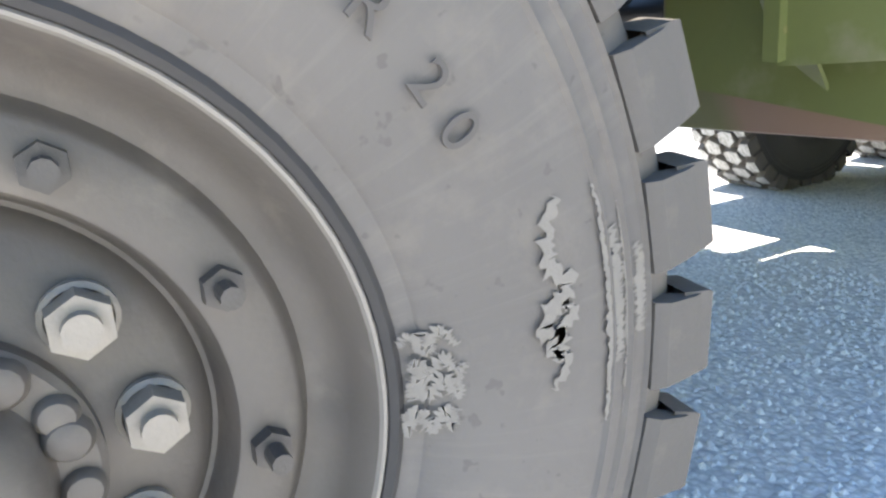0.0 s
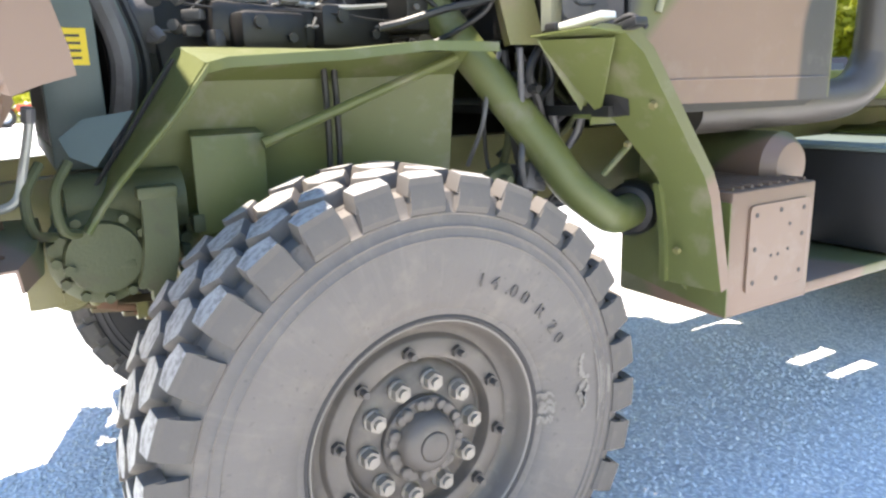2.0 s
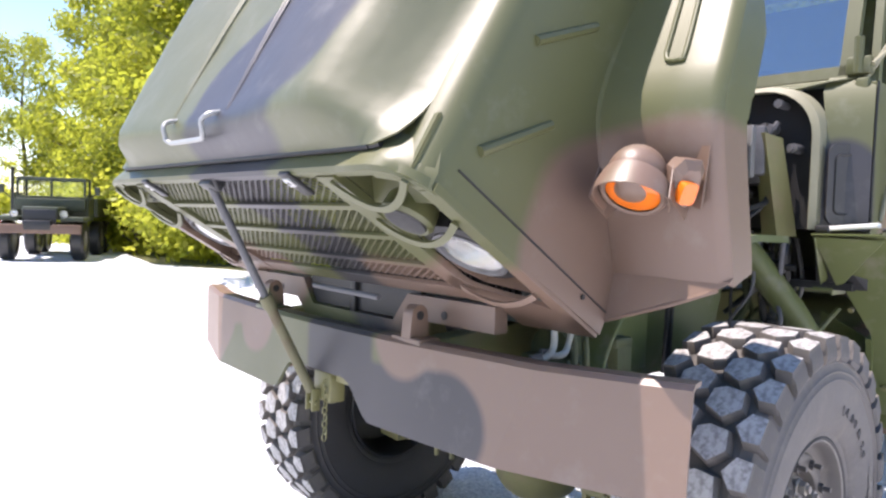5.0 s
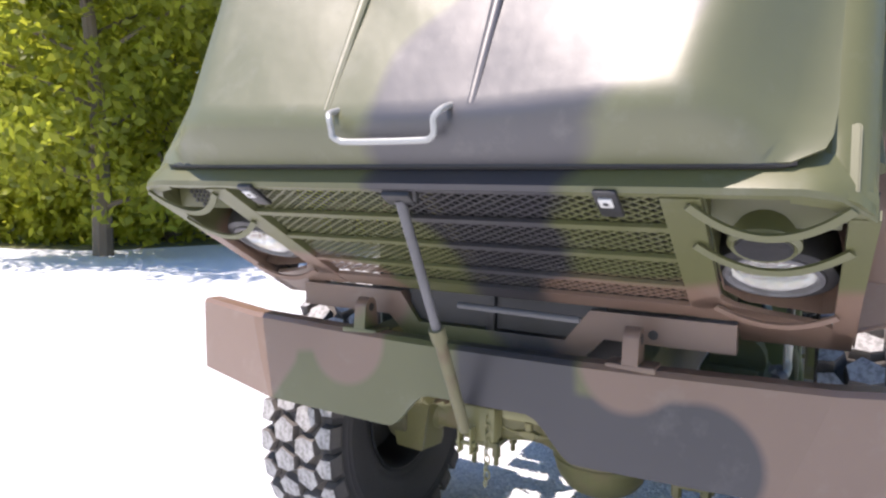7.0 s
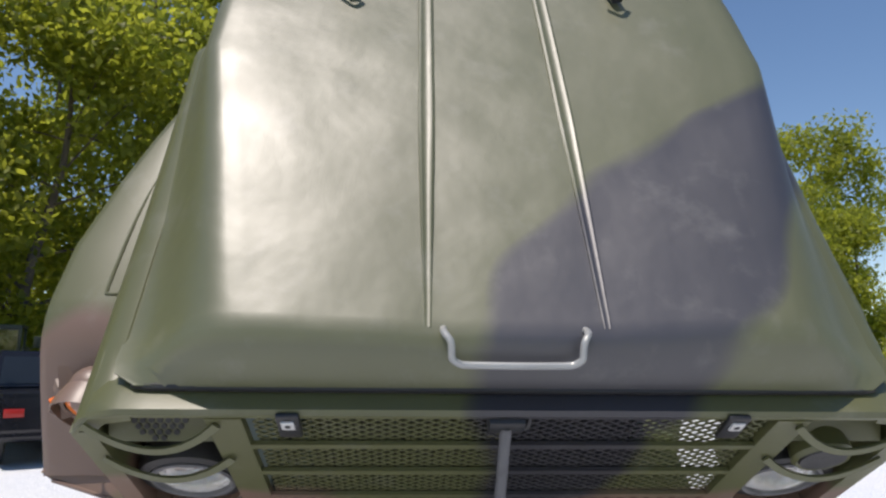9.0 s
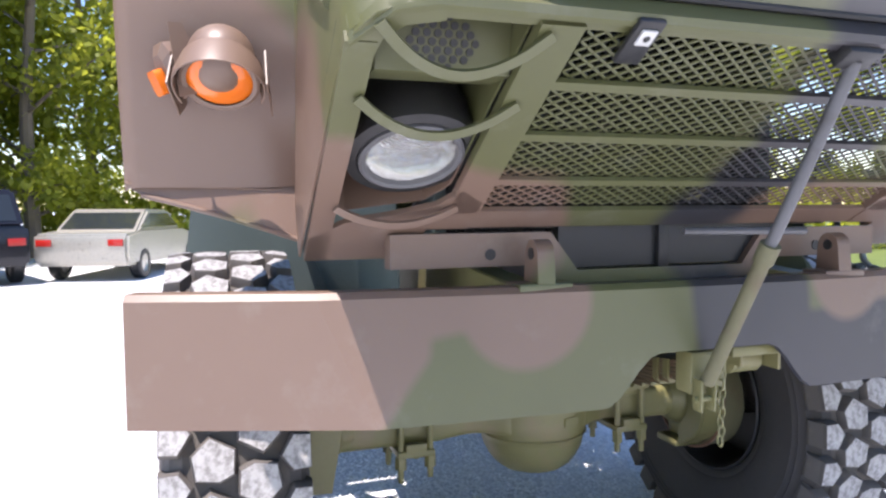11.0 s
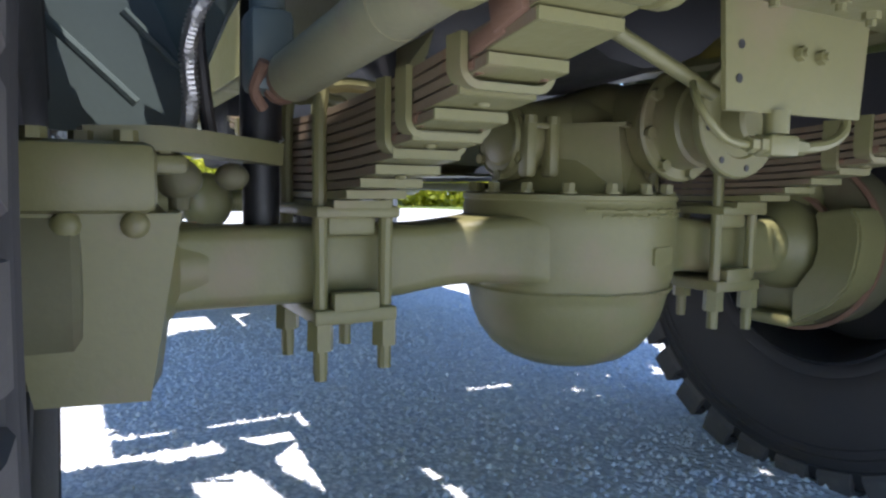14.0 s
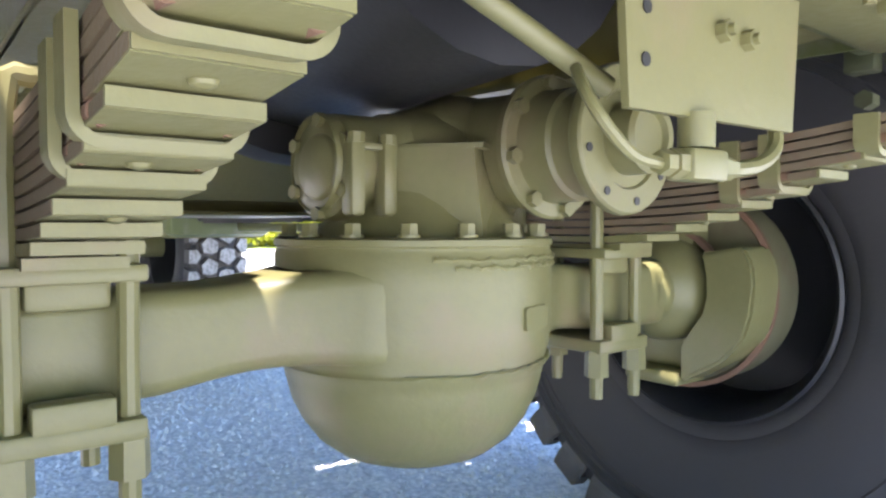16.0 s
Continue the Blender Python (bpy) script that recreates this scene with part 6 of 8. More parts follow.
for i in range(9):
    x, y, z = crng.uniform(0.50, 0.82), crng.uniform(-0.80, -0.62), crng.uniform(1.10, 1.44)
    bm = bmesh.new()
    box(bm, (x, y, z), (crng.uniform(0.03, 0.09), 0.05, crng.uniform(0.03, 0.08)), Matrix.Rotation(crng.uniform(-0.4, 0.4), 3, "Y"), bevel=0.006)
    cyl(bm, (x, y - 0.02, z), (x, y - 0.05, z), 0.014, n=10)
    hexnut(bm, (x, y - 0.05, z), (0, -1, 0), 0.013, 0.012)
    part("valve", bm, crng.choice((dark, engine_grey, dark_green)), bay)

mg = thing("mudguard", (0.8, -1.05, 0.8), "green folded steel mudguard with bolted flanges behind the wheel", "mudguard")
bm = bmesh.new()
outer = [(0.455, -1.175, 1.545), (0.56, -1.185, 1.535), (0.62, -1.19, 1.49), (0.86, -1.205, 1.16), (0.885, -1.21, 1.10), (0.945, -1.22, 0.815)]
inn = [(0.46, -0.945, 1.540), (0.55, -0.94, 1.53), (0.60, -0.938, 1.48), (0.84, -1.055, 1.15), (0.87, -1.06, 1.09), (0.93, -1.03, 0.81)]
sheet(bm, [inn, outer], 0.005)
part("guard_sheet", bm, green, mg, angle=20)
bm = bmesh.new()
sheet(bm, [outer, [(x + 0.035, y - 0.002, z + 0.012) for x, y, z in outer]], 0.004)
part("outer_flange", bm, paint, mg)
bm = bmesh.new()
prism(bm, [(0.0, 0.0), (0.215, -0.008), (0.03, -0.205)], lambda u, v, w: (0.478 + u * 0.27 + w - v * 0.95, -0.948 - u, 1.533 + v), 0.005)
prism(bm, [(0.0, 0.0), (0.05, 0.0), (0.045, -0.20), (0.03, -0.205)], lambda u, v, w: (0.520 - v * 0.95 + u, -1.085 - v * 0.62 + w, 1.53 + v), 0.005)
sheet(bm, [[(0.478, -0.948, 1.533), (0.51, -0.955, 1.525)], [(0.675, -0.915, 1.335), (0.715, -0.935, 1.335)]], 0.005)
part("gusset", bm, green, mg)
bm = bmesh.new()
box(bm, (0.742, -0.925, 1.326), (0.155, 0.075, 0.014), bevel=0.003)
box(bm, (0.742, -0.960, 1.318), (0.155, 0.006, 0.03))
part("ledge", bm, green, mg)
bm = bmesh.new()
cyl(bm, (0.80, -0.88, 1.14), (0.86, -0.93, 1.235), 0.010, n=8)
part("strut", bm, green, mg)
bm = bmesh.new()
sheet(bm, [[(1.05, -0.80, 1.20), (1.04, -0.80, 1.0), (1.08, -0.80, 0.83), (1.13, -0.70, 0.80)], [(0.935, -1.05, 1.10), (0.95, -1.05, 0.98), (0.965, -1.055, 0.82), (1.00, -1.06, 0.765)]], 0.005)
sheet(bm, [[(0.992, -1.205, 0.725), (0.985, -1.205, 1.07)], [(0.998, -0.78, 0.785), (0.998, -0.78, 1.09)]], 0.004)
part("rear_wall", bm, green, mg)
bm = bmesh.new()
tube(bm, [(0.868, -1.048, 1.13), (0.905, -1.045, 0.98), (0.935, -1.03, 0.82)], 0, flat=(0.045, 0.022, (0, 1, 0)), steps=3)
part("edge_rib", bm, green, mg)
for x, y, z in ((0.70, -1.0, 1.36), (0.78, -1.0, 1.245), (0.70, -1.16, 1.36), (0.895, -1.10, 0.93), (0.925, -1.035, 0.86)):
    bm = bmesh.new()
    hexnut(bm, (x, y, z), (-0.8, 0, -0.5), 0.012, 0.012)
    part("bolt", bm, olive, mg)
bm = bmesh.new()
box(bm, (0.545, -1.055, 1.572), (0.05, 0.18, 0.018), Matrix.Rotation(-0.1, 3, "X"), bevel=0.004)
part("white_pad", bm, white_plastic, mg, "white plastic pad")
bm = bmesh.new()
box(bm, (0.572, -1.185, 1.552), (0.045, 0.085, 0.022), Matrix.Rotation(-0.2, 3, "X"), bevel=0.006)
tube(bm, [(0.56, -1.15, 1.562), (0.575, -1.19, 1.575), (0.59, -1.225, 1.545)], 0.007, n=8)
box(bm, (0.535, -0.962, 1.562), (0.05, 0.05, 0.03), bevel=0.008)
part("rubber_catch", bm, dark, mg)

# ---- step box ----
sb = thing("step_box", (1.2, -1.0, 0.7), "brown-painted steel step box with a bolted perforated plate", "step box")
bm = bmesh.new()
box(bm, (1.215, -0.98, 0.905), (0.42, 0.43, 0.385), bevel=0.008)
part("box_body", bm, paint, sb)
bm = bmesh.new()
prism(bm, rounded(0.30, 0.27, 0.015, 3), lambda u, v, w: (1.235 + u, -1.197 - w, 0.915 + v), 0.006)
pl = part("cover_plate", bm, paint, sb)
for i, (dx, dz) in enumerate(((-0.12, 0.105), (0.0, 0.11), (0.12, 0.105), (-0.12, 0.0), (0.12, 0.02), (-0.12, -0.105), (0.0, -0.108), (0.12, -0.1), (0.05, 0.06), (0.0, -0.03), (-0.035, -0.03), (0.05, -0.02))):
    bm = bmesh.new()
    cyl(bm, (1.235 + dx, -1.2045, 0.915 + dz), (1.235 + dx, -1.203, 0.915 + dz), 0.008 if i < 8 else 0.006, n=10)
    part("bolt_head", bm, dark, pl)
bm = bmesh.new()
for i in range(9):
    box(bm, (1.04 + i * 0.045, -1.0, 1.102), (0.012, 0.34, 0.010), bevel=0.002)
part("step_tread", bm, paint, sb)
bm = bmesh.new()
box(bm, (2.0, -1.0, 0.73), (1.15, 0.36, 0.04), bevel=0.006)
part("running_board", bm, paint, sb)
bm = bmesh.new()
box(bm, (1.98, -0.62, 0.93), (1.0, 0.02, 0.36))
part("dark_back_panel", bm, dark, sb)
bb = thing("battery_box", (2.3, -0.85, 0.77), "black-painted steel battery box beside the frame", "battery box")
bm = bmesh.new()
box(bm, (2.30, -0.90, 0.95), (0.60, 0.56, 0.38), bevel=0.012)
part("box_body", bm, dark, bb)
# The sky's light on the black box's top is put into the lid's blue-grey.
bm = bmesh.new()
box(bm, (2.30, -0.90, 1.148), (0.64, 0.60, 0.018), bevel=0.005)
part("lid", bm, shade_blue, bb)
at = thing("air_tank", (1.4, -0.95, 1.0), "brown cylindrical tank lying behind the step box", "tank")
bm = bmesh.new()
lathe(bm, [(0.0, -0.3), (0.08, -0.29), (0.115, -0.25), (0.115, 0.25), (0.08, 0.29), (0.0, 0.3)], Matrix.Translation((1.45, -0.80, 1.13)) @ Matrix.Rotation(radians(90), 4, "X"), 28)
part("shell", bm, paint, at)
sn = thing("stack_pipe", (2.07, -1.0, 1.3), "thick sooty grey pipe rising behind the cab from a wide elbow", "pipe")
bm = bmesh.new()
tube(bm, [(2.07, -1.0, 3.0), (2.07, -1.0, 2.3), (2.07, -1.0, 1.62), (2.06, -0.995, 1.47), (1.99, -0.985, 1.375), (1.86, -0.97, 1.335), (1.5, -0.95, 1.325), (1.1, -0.93, 1.32)], 0.075, n=24, steps=8)
part("tube", bm, pipe_grey, sn)
bm = bmesh.new()
lathe(bm, [(0.076, -0.02), (0.082, -0.018), (0.082, 0.018), (0.076, 0.02)], Matrix.Translation((2.07, -1.0, 1.97)), 24)
box(bm, (1.94, -1.0, 1.97), (0.14, 0.03, 0.035), bevel=0.004)
part("clamp", bm, dark, sn)

# ---- cab ----
cab = thing("truck_cab", (1.3, 0, 1.3), "camouflage-painted military truck cab with flat split windshield", "truck cab")


def arch(z_add=0.0, y_in=0.0, n=7):
    """Outline of the engine opening in the cowl, left foot to right foot."""
    pts = [(-0.905 + y_in, 1.56)]
    for i in range(n + 1):
        a = radians(180 - 90 * i / n)
        pts.append((-0.72 + y_in * 0.6 + (0.185 - y_in * 0.4) * math.cos(a), 1.915 + (0.185 - y_in * 0.4) * math.sin(a)))
    return pts + [(-y, z) for y, z in reversed(pts)]


bm = bmesh.new()
o = arch()
prism(bm, o, lambda u, v, w: (0.60 + w, u, v), 0.02)
fw = part("firewall", bm, dark, cab)
bm = bmesh.new()
rows = [[(0.53, y, z) for y, z in arch()], [(0.545, y * 1.022, 1.56 + (z - 1.56) * 1.03) for y, z in arch()], [(0.62, y * 1.03, 1.56 + (z - 1.56) * 1.04) for y, z in arch()]]
sheet(bm, rows, 0.006)
part("cowl_lip", bm, trim, cab, "pale weathered edge trim")
bm = bmesh.new()
for s in (-1, 1):
    sheet(bm, [[(0.575, s * 0.925, 1.56), (0.60, s * 0.93, 1.95), (0.64, s * 0.90, 2.10), (0.70, s * 0.90, 2.16)], [(0.67, s * 1.072, 1.56), (0.67, s * 1.072, 1.95), (0.69, s * 1.068, 2.10), (0.74, s * 1.05, 2.16)]], 0.005)
sheet(bm, [[(0.60, y, 2.108) for y in (-0.80, 0, 0.80)], [(0.64, y, 2.135) for y in (-0.92, 0, 0.92)], [(0.76, y, 2.165) for y in (-1.05, 0, 1.05)]], 0.005)
cowl = part("cowl", bm, cab_paint, cab)
# Black sheets standing in for the dark space below the cowl.
for s in (-1, 1):
    bm = bmesh.new()
    sheet(bm, [[(0.63, s * 0.90, 1.555), (0.68, s * 1.075, 1.555)], [(0.68, s * 0.9, 1.33), (0.70, s * 1.075, 1.33)]], 0.005)
    part("cowl_foot", bm, dark, cowl)
bm = bmesh.new()
q = Matrix.Translation((0.633, -1.000, 1.735)) @ Matrix.Rotation(radians(-32.5), 4, "Z")
prism(bm, rounded(0.175, 0.305, 0.035, 4), lambda u, v, w: q @ Vector((u, -0.004 - w, v)), 0.006)
ac = part("access_panel", bm, cab_paint, cowl, "dark grey access panel with a pressed bead")
bm = bmesh.new()
o = rounded(0.105, 0.225, 0.022, 5)
tube(bm, [q @ Vector((u - 0.004, -0.011, v)) for u, v in o + o[:1]], 0.0042, n=6, steps=1)
part("panel_bead", bm, dark, ac)
# doors
for s in (-1, 1):
    bm = bmesh.new()
    o = [(0.685, 1.56), (0.73, 1.355), (1.645, 1.345), (1.645, 2.13), (0.70, 2.13), (0.682, 1.95)]
    prism(bm, o, lambda u, v, w: (u, s * (1.075 - w), v), 0.045)
    d = part("door", bm, cab_paint, cab)
    bm = bmesh.new()
    tube(bm, [(0.684, s * 1.076, 1.56), (0.682, s * 1.076, 1.95), (0.70, s * 1.074, 2.13)], 0.0045, n=6, steps=2)
    part("door_gap", bm, dark, d)
    bm = bmesh.new()
    tube(bm, [(0.74, s * 1.076, 1.42), (1.2, s * 1.077, 1.42), (1.63, s * 1.076, 1.42)], 0.0035, n=6)
    part("pressed_line", bm, cab_paint, d)
    bm = bmesh.new()
    tube(bm, [(1.50, s * 1.075, 1.964), (1.53, s * 1.10, 1.966), (1.80, s * 1.10, 1.985), (1.845, s * 1.10, 1.96), (1.838, s * 1.10, 1.79), (1.80, s * 1.10, 1.755), (1.68, s * 1.075, 1.75)], 0.008, n=8, steps=4)
    part("grab_loop", bm, pipe_grey, d, "bent grab loop")
    bm = bmesh.new()
    for a, b in (((0.76, 2.13), (0.90, 2.72)), ((1.62, 2.13), (1.62, 2.72)), ((0.90, 2.72), (1.62, 2.72))):
        tube(bm, [(a[0], s * 1.045, a[1]), (b[0], s * 1.02, b[1])], 0, flat=(0.045, 0.03, (0, 1, 0.02)), steps=1)
    part("window_frame", bm, paint, d)
    bm = bmesh.new()
    sheet(bm, [[(1.0, s * 1.04, 2.14), (1.6, s * 1.04, 2.14)], [(1.0, s * 1.02, 2.70), (1.6, s * 1.02, 2.70)]], 0.004)
    part("side_window", bm, glass, d)
bm = bmesh.new()
box(bm, (1.665, 0, 2.05), (0.03, 2.12, 1.4))
part("back_wall", bm, paint, cab)
bm = bmesh.new()
sheet(bm, [[(0.90, y, 2.75 + 0.05 * (1 - (y / 1.05) ** 2)) for y in (-1.05, -0.7, 0, 0.7, 1.05)], [(1.72, y, 2.76 + 0.07 * (1 - (y / 1.05) ** 2)) for y in (-1.05, -0.7, 0, 0.7, 1.05)]], 0.02)
part("canvas_roof", bm, plain("canvas", (0.10, 0.11, 0.07), 0.9, 0, 0.2, 20, 0.4), cab, "olive canvas roof")
bm = bmesh.new()
box(bm, (1.165, 0, 1.34), (1.00, 2.06, 0.03))
# Toe board out of view, added to narrow the strip of sun on the ground.
box(bm, (0.575, 0.80, 1.34), (0.13, 0.52, 0.025))
part("cab_floor", bm, dark, cab)
for s in (-1, 1):
    bm = bmesh.new()
    box(bm, (1.35, s * 0.5, 1.62), (0.45, 0.5, 0.14), bevel=0.03)
    seat = part("seat", bm, dark, cab)
    bm = bmesh.new()
    box(bm, (1.57, s * 0.5, 1.95), (0.12, 0.5, 0.6), bevel=0.03)
    part("seat_back", bm, dark, seat)
bm = bmesh.new()
ring = [Vector((1.12 + 0.06 * math.sin(t), -0.45 + 0.22 * math.cos(t), 2.12 + 0.20 * math.sin(t))) for t in [2 * math.pi * i / 24 for i in range(25)]]
tube(bm, ring, 0.013, n=8, steps=1)
cyl(bm, (1.12, -0.45, 2.12), (0.9, -0.45, 1.9), 0.02, n=8)
for a in (90, 210, 330):
    cyl(bm, (1.12, -0.45, 2.12), (1.12 + 0.06 * math.sin(radians(a)), -0.45 + 0.22 * math.cos(radians(a)), 2.12 + 0.2 * math.sin(radians(a))), 0.009, n=6)
part("steering_wheel", bm, dark, cab)
bm = bmesh.new()
box(bm, (0.80, 0, 2.05), (0.12, 1.9, 0.18), bevel=0.02)
part("dashboard", bm, dark, cab)
# windshield


def WSP(y, z):
    return Vector((0.745 + (z - 2.18) * 0.23, y, z))


bm = bmesh.new()
for a, b, w in (((-0.965, 2.185), (0.965, 2.185), 0.05), ((-0.965, 2.73), (0.965, 2.73), 0.05), ((-0.95, 2.17), (-0.95, 2.74), 0.055), ((0.95, 2.17), (0.95, 2.74), 0.055), ((0, 2.18), (0, 2.73), 0.05)):
    tube(bm, [WSP(*a), WSP(*b)], 0, flat=(w, 0.035, (-1, 0, 0.23)), steps=1)
ws = part("windshield_frame", bm, cab_paint, cab)
for y0, y1 in ((-0.925, -0.025), (0.025, 0.925)):
    bm = bmesh.new()
    sheet(bm, [[WSP(y0, 2.205), WSP(y1, 2.205)], [WSP(y0, 2.71), WSP(y1, 2.71)]], 0.005)
    part("pane", bm, screen_glass, ws)
bm = bmesh.new()
for y in (-0.42, 0.42):
    tube(bm, [WSP(y, 2.73) + Vector((-0.03, 0, 0)), WSP(y - 0.015, 2.55) + Vector((-0.035, 0, 0)), WSP(y - 0.03, 2.40) + Vector((-0.03, 0, 0))], 0.007, n=6)
    tube(bm, [WSP(y - 0.03, 2.55) + Vector((-0.028, 0, 0)), WSP(y - 0.035, 2.24) + Vector((-0.028, 0, 0))], 0.009, n=6)
part("wiper", bm, dark, ws)
# hinge block and mirror
bm = bmesh.new()
box(bm, (0.74, -1.0, 2.20), (0.09, 0.09, 0.07), bevel=0.01)
cyl(bm, (0.70, -1.0, 2.17), (0.70, -1.0, 2.31), 0.018, n=10)
box(bm, (0.72, -1.02, 2.10), (0.08, 0.05, 0.10), bevel=0.012)
part("windshield_hinge", bm, paint, cab)
mir = thing("side_mirror", (0.77, -1.1, 1.62), "round green-backed side mirror on thin tubular arms", "mirror")
J, PB, PT, PM = Vector((0.636, -0.945, 1.965)), Vector((0.79, -1.08, 1.60)), Vector((0.925, -1.13, 2.137)), Vector((0.93, -1.235, 2.46))
for a, b, r in ((J, PT, 0.009), (J, PM + Vector((-0.05, 0.06, 0.05)), 0.011), (PB, PT, 0.010), (PT, PM, 0.010), (PT, Vector((1.30, -1.08, 2.14)), 0.008), (PM, Vector((1.0, -1.05, 2.55)), 0.009), (Vector((0.70, -1.05, 2.20)), PM, 0.009)):
    bm = bmesh.new()
    cyl(bm, a, b, r, n=10)
    part("arm", bm, trim, mir)
bm = bmesh.new()
lathe(bm, [(0.0, -0.05), (0.05, -0.045), (0.10, -0.02), (0.115, 0.0), (0.112, 0.006), (0.105, 0.004), (0.0, 0.004)], Matrix.Translation((0.95, -1.245, 2.42)) @ Matrix.Rotation(radians(80), 4, "Y"), 28)
part("mirror_head", bm, green, mir)

# ---- engine ----
eng = thing("engine", (0, 0, 1.2), "dark oily diesel engine with pipes, pulleys and wiring", "engine")
bm = bmesh.new()
box(bm, (0.05, 0.02, 1.45), (0.95, 0.46, 0.62), bevel=0.03)
box(bm, (0.05, 0.04, 1.80), (0.92, 0.30, 0.12), bevel=0.03)
for i in range(6):
    box(bm, (-0.32 + 0.15 * i, 0.04, 1.885), (0.12, 0.24, 0.07), bevel=0.02)
    cyl(bm, (-0.32 + 0.15 * i, -0.12, 1.82), (-0.32 + 0.15 * i, -0.24, 1.80), 0.03, n=12)
part("block", bm, dark, eng)
bm = bmesh.new()
line = spline([(-0.20, -0.33, 1.74), (-0.185, -0.33, 1.80), (-0.13, -0.33, 1.845), (-0.05, -0.33, 1.852), (0.10, -0.32, 1.850), (0.24, -0.30, 1.845)], 5)
rows = []
for i, p in enumerate(line):
    d = (line[min(i + 1, len(line) - 1)] - line[max(i - 1, 0)]).normalized()
    side = d.cross(Vector((0, -1, 0)))
    k = 0.75 + 0.25 * min(1, i / 6)
    rows.append([p + Vector((0, -u * 1.3, 0)) + side * v * k for u, v in rounded(0.10, 0.088, 0.03, 4)])
sheet(bm, [r + r[:1] for r in rows])
bm.faces.new([bm.verts.new(v) for v in rows[-1]])
bm.faces.new([bm.verts.new(v) for v in rows[0]])
part("intake_manifold", bm, engine_grey, eng)
for name, x, y, z, r, l in (("alternator", -0.42, -0.22, 1.62, 0.10, 0.12), ("starter_motor", 0.05, -0.33, 1.66, 0.06, 0.26), ("oil_filter", -0.15, -0.34, 1.70, 0.05, 0.16)):
    bm = bmesh.new()
    cyl(bm, (x - l / 2, y, z), (x + l / 2, y, z), r, n=20)
    cyl(bm, (x - l / 2 - 0.012, y, z), (x - l / 2 + 0.004, y, z), r * 0.8, n=20)
    cyl(bm, (x - l * 0.2, y, z), (x - l * 0.1, y, z), r * 1.04, n=20)
    part(name, bm, engine_grey, eng)
bm = bmesh.new()
box(bm, (-0.02, -0.36, 1.69), (0.26, 0.10, 0.07), bevel=0.012)
box(bm, (0.08, -0.36, 1.65), (0.09, 0.11, 0.10), bevel=0.012)
part("fuel_pump", bm, engine_grey, eng)
bm = bmesh.new()
box(bm, (0.25, -0.33, 1.62), (0.20, 0.12, 0.16), bevel=0.015)
part("governor_box", bm, dark, eng)
for x, y, z, s in ((0.36, -0.52, 1.70, (0.20, 0.16, 0.24)), (0.44, -0.30, 1.93, (0.16, 0.20, 0.12)), (0.50, -0.68, 1.82, (0.10, 0.14, 0.18)), (0.16, -0.46, 1.60, (0.24, 0.10, 0.12)), (-0.10, -0.50, 1.58, (0.20, 0.10, 0.10))):
    bm = bmesh.new()
    box(bm, (x, y, z), s, Matrix.Rotation(0.15, 3, "Z"), bevel=0.02)
    cyl(bm, (x - s[0] * 0.2, y - s[1] * 0.5, z + s[2] * 0.2), (x - s[0] * 0.2, y - s[1] * 0.5 - 0.025, z + s[2] * 0.2), 0.018, n=10)
    hexnut(bm, (x + s[0] * 0.25, y - s[1] * 0.5, z - s[2] * 0.2), (0, -1, 0), 0.014, 0.012)
    part("accessory_housing", bm, dark, eng)
bm = bmesh.new()
for x, r in ((-0.50, 0.13), (-0.52, 0.09), (-0.50, 0.07)):
    z = {0.13: 1.42, 0.09: 1.68, 0.07: 1.86}[r]
    y = {0.13: 0.02, 0.09: -0.22, 0.07: 0.18}[r]
    lathe(bm, [(0.02, -0.03), (r, -0.03), (r * 0.88, -0.01), (r * 0.88, 0.01), (r, 0.03), (0.02, 0.03)], Matrix.Translation((x, y, z)) @ Matrix.Rotation(radians(90), 4, "Y"), 24)
part("pulley", bm, dark, eng)
rng = random.Random(11)


def loop_line(a, b, sag, wob):
    a, b = Vector(a), Vector(b)
    pts = [a]
    for t in (0.25, 0.5, 0.75):
        pts.append(a.lerp(b, t) + Vector((rng.uniform(-wob, wob), rng.uniform(-wob, wob), -sag * math.sin(math.pi * t) + rng.uniform(-wob, wob) * 0.6)))
    return pts + [b]


bm = bmesh.new()
tube(bm, [(-0.36, -0.30, 1.90), (-0.24, -0.30, 1.935), (-0.10, -0.28, 1.93), (0.02, -0.24, 1.90)], 0.040, n=16)
part("coolant_pipe", bm, worn_grey, eng, "pale grey coolant pipe")
bm = bmesh.new()
for x in (-0.21, -0.06):
    lathe(bm, [(0.041, -0.010), (0.046, -0.008), (0.046, 0.008), (0.041, 0.010)], Matrix.Translation((x, -0.296, 1.934)) @ Matrix.Rotation(radians(90), 4, "Y"), 20)
part("hose_clamp", bm, dark, eng)
for i in range(40):
    bm = bmesh.new()
    if i < 16:
        a = (rng.uniform(-0.45, 0.30), rng.uniform(-0.52, -0.36), rng.uniform(1.58, 1.74))
        b = (rng.uniform(-0.2, 0.5), rng.uniform(-0.6, -0.3), rng.uniform(1.60, 1.80))
    else:
        a = (rng.uniform(0.10, 0.30), rng.uniform(-0.45, -0.1), rng.uniform(1.86, 1.95))
        b = (rng.uniform(0.40, 0.58), rng.uniform(-0.55, 0.1), rng.uniform(1.86, 2.0))
    tube(bm, loop_line(a, b, rng.uniform(0, 0.06), 0.03), rng.choice((0.003, 0.004, 0.005, 0.007)), n=6, steps=5)
    part("engine_line", bm, rng.choice((dark, engine_grey, wire_grey, wire_grey, worn_grey)), eng)
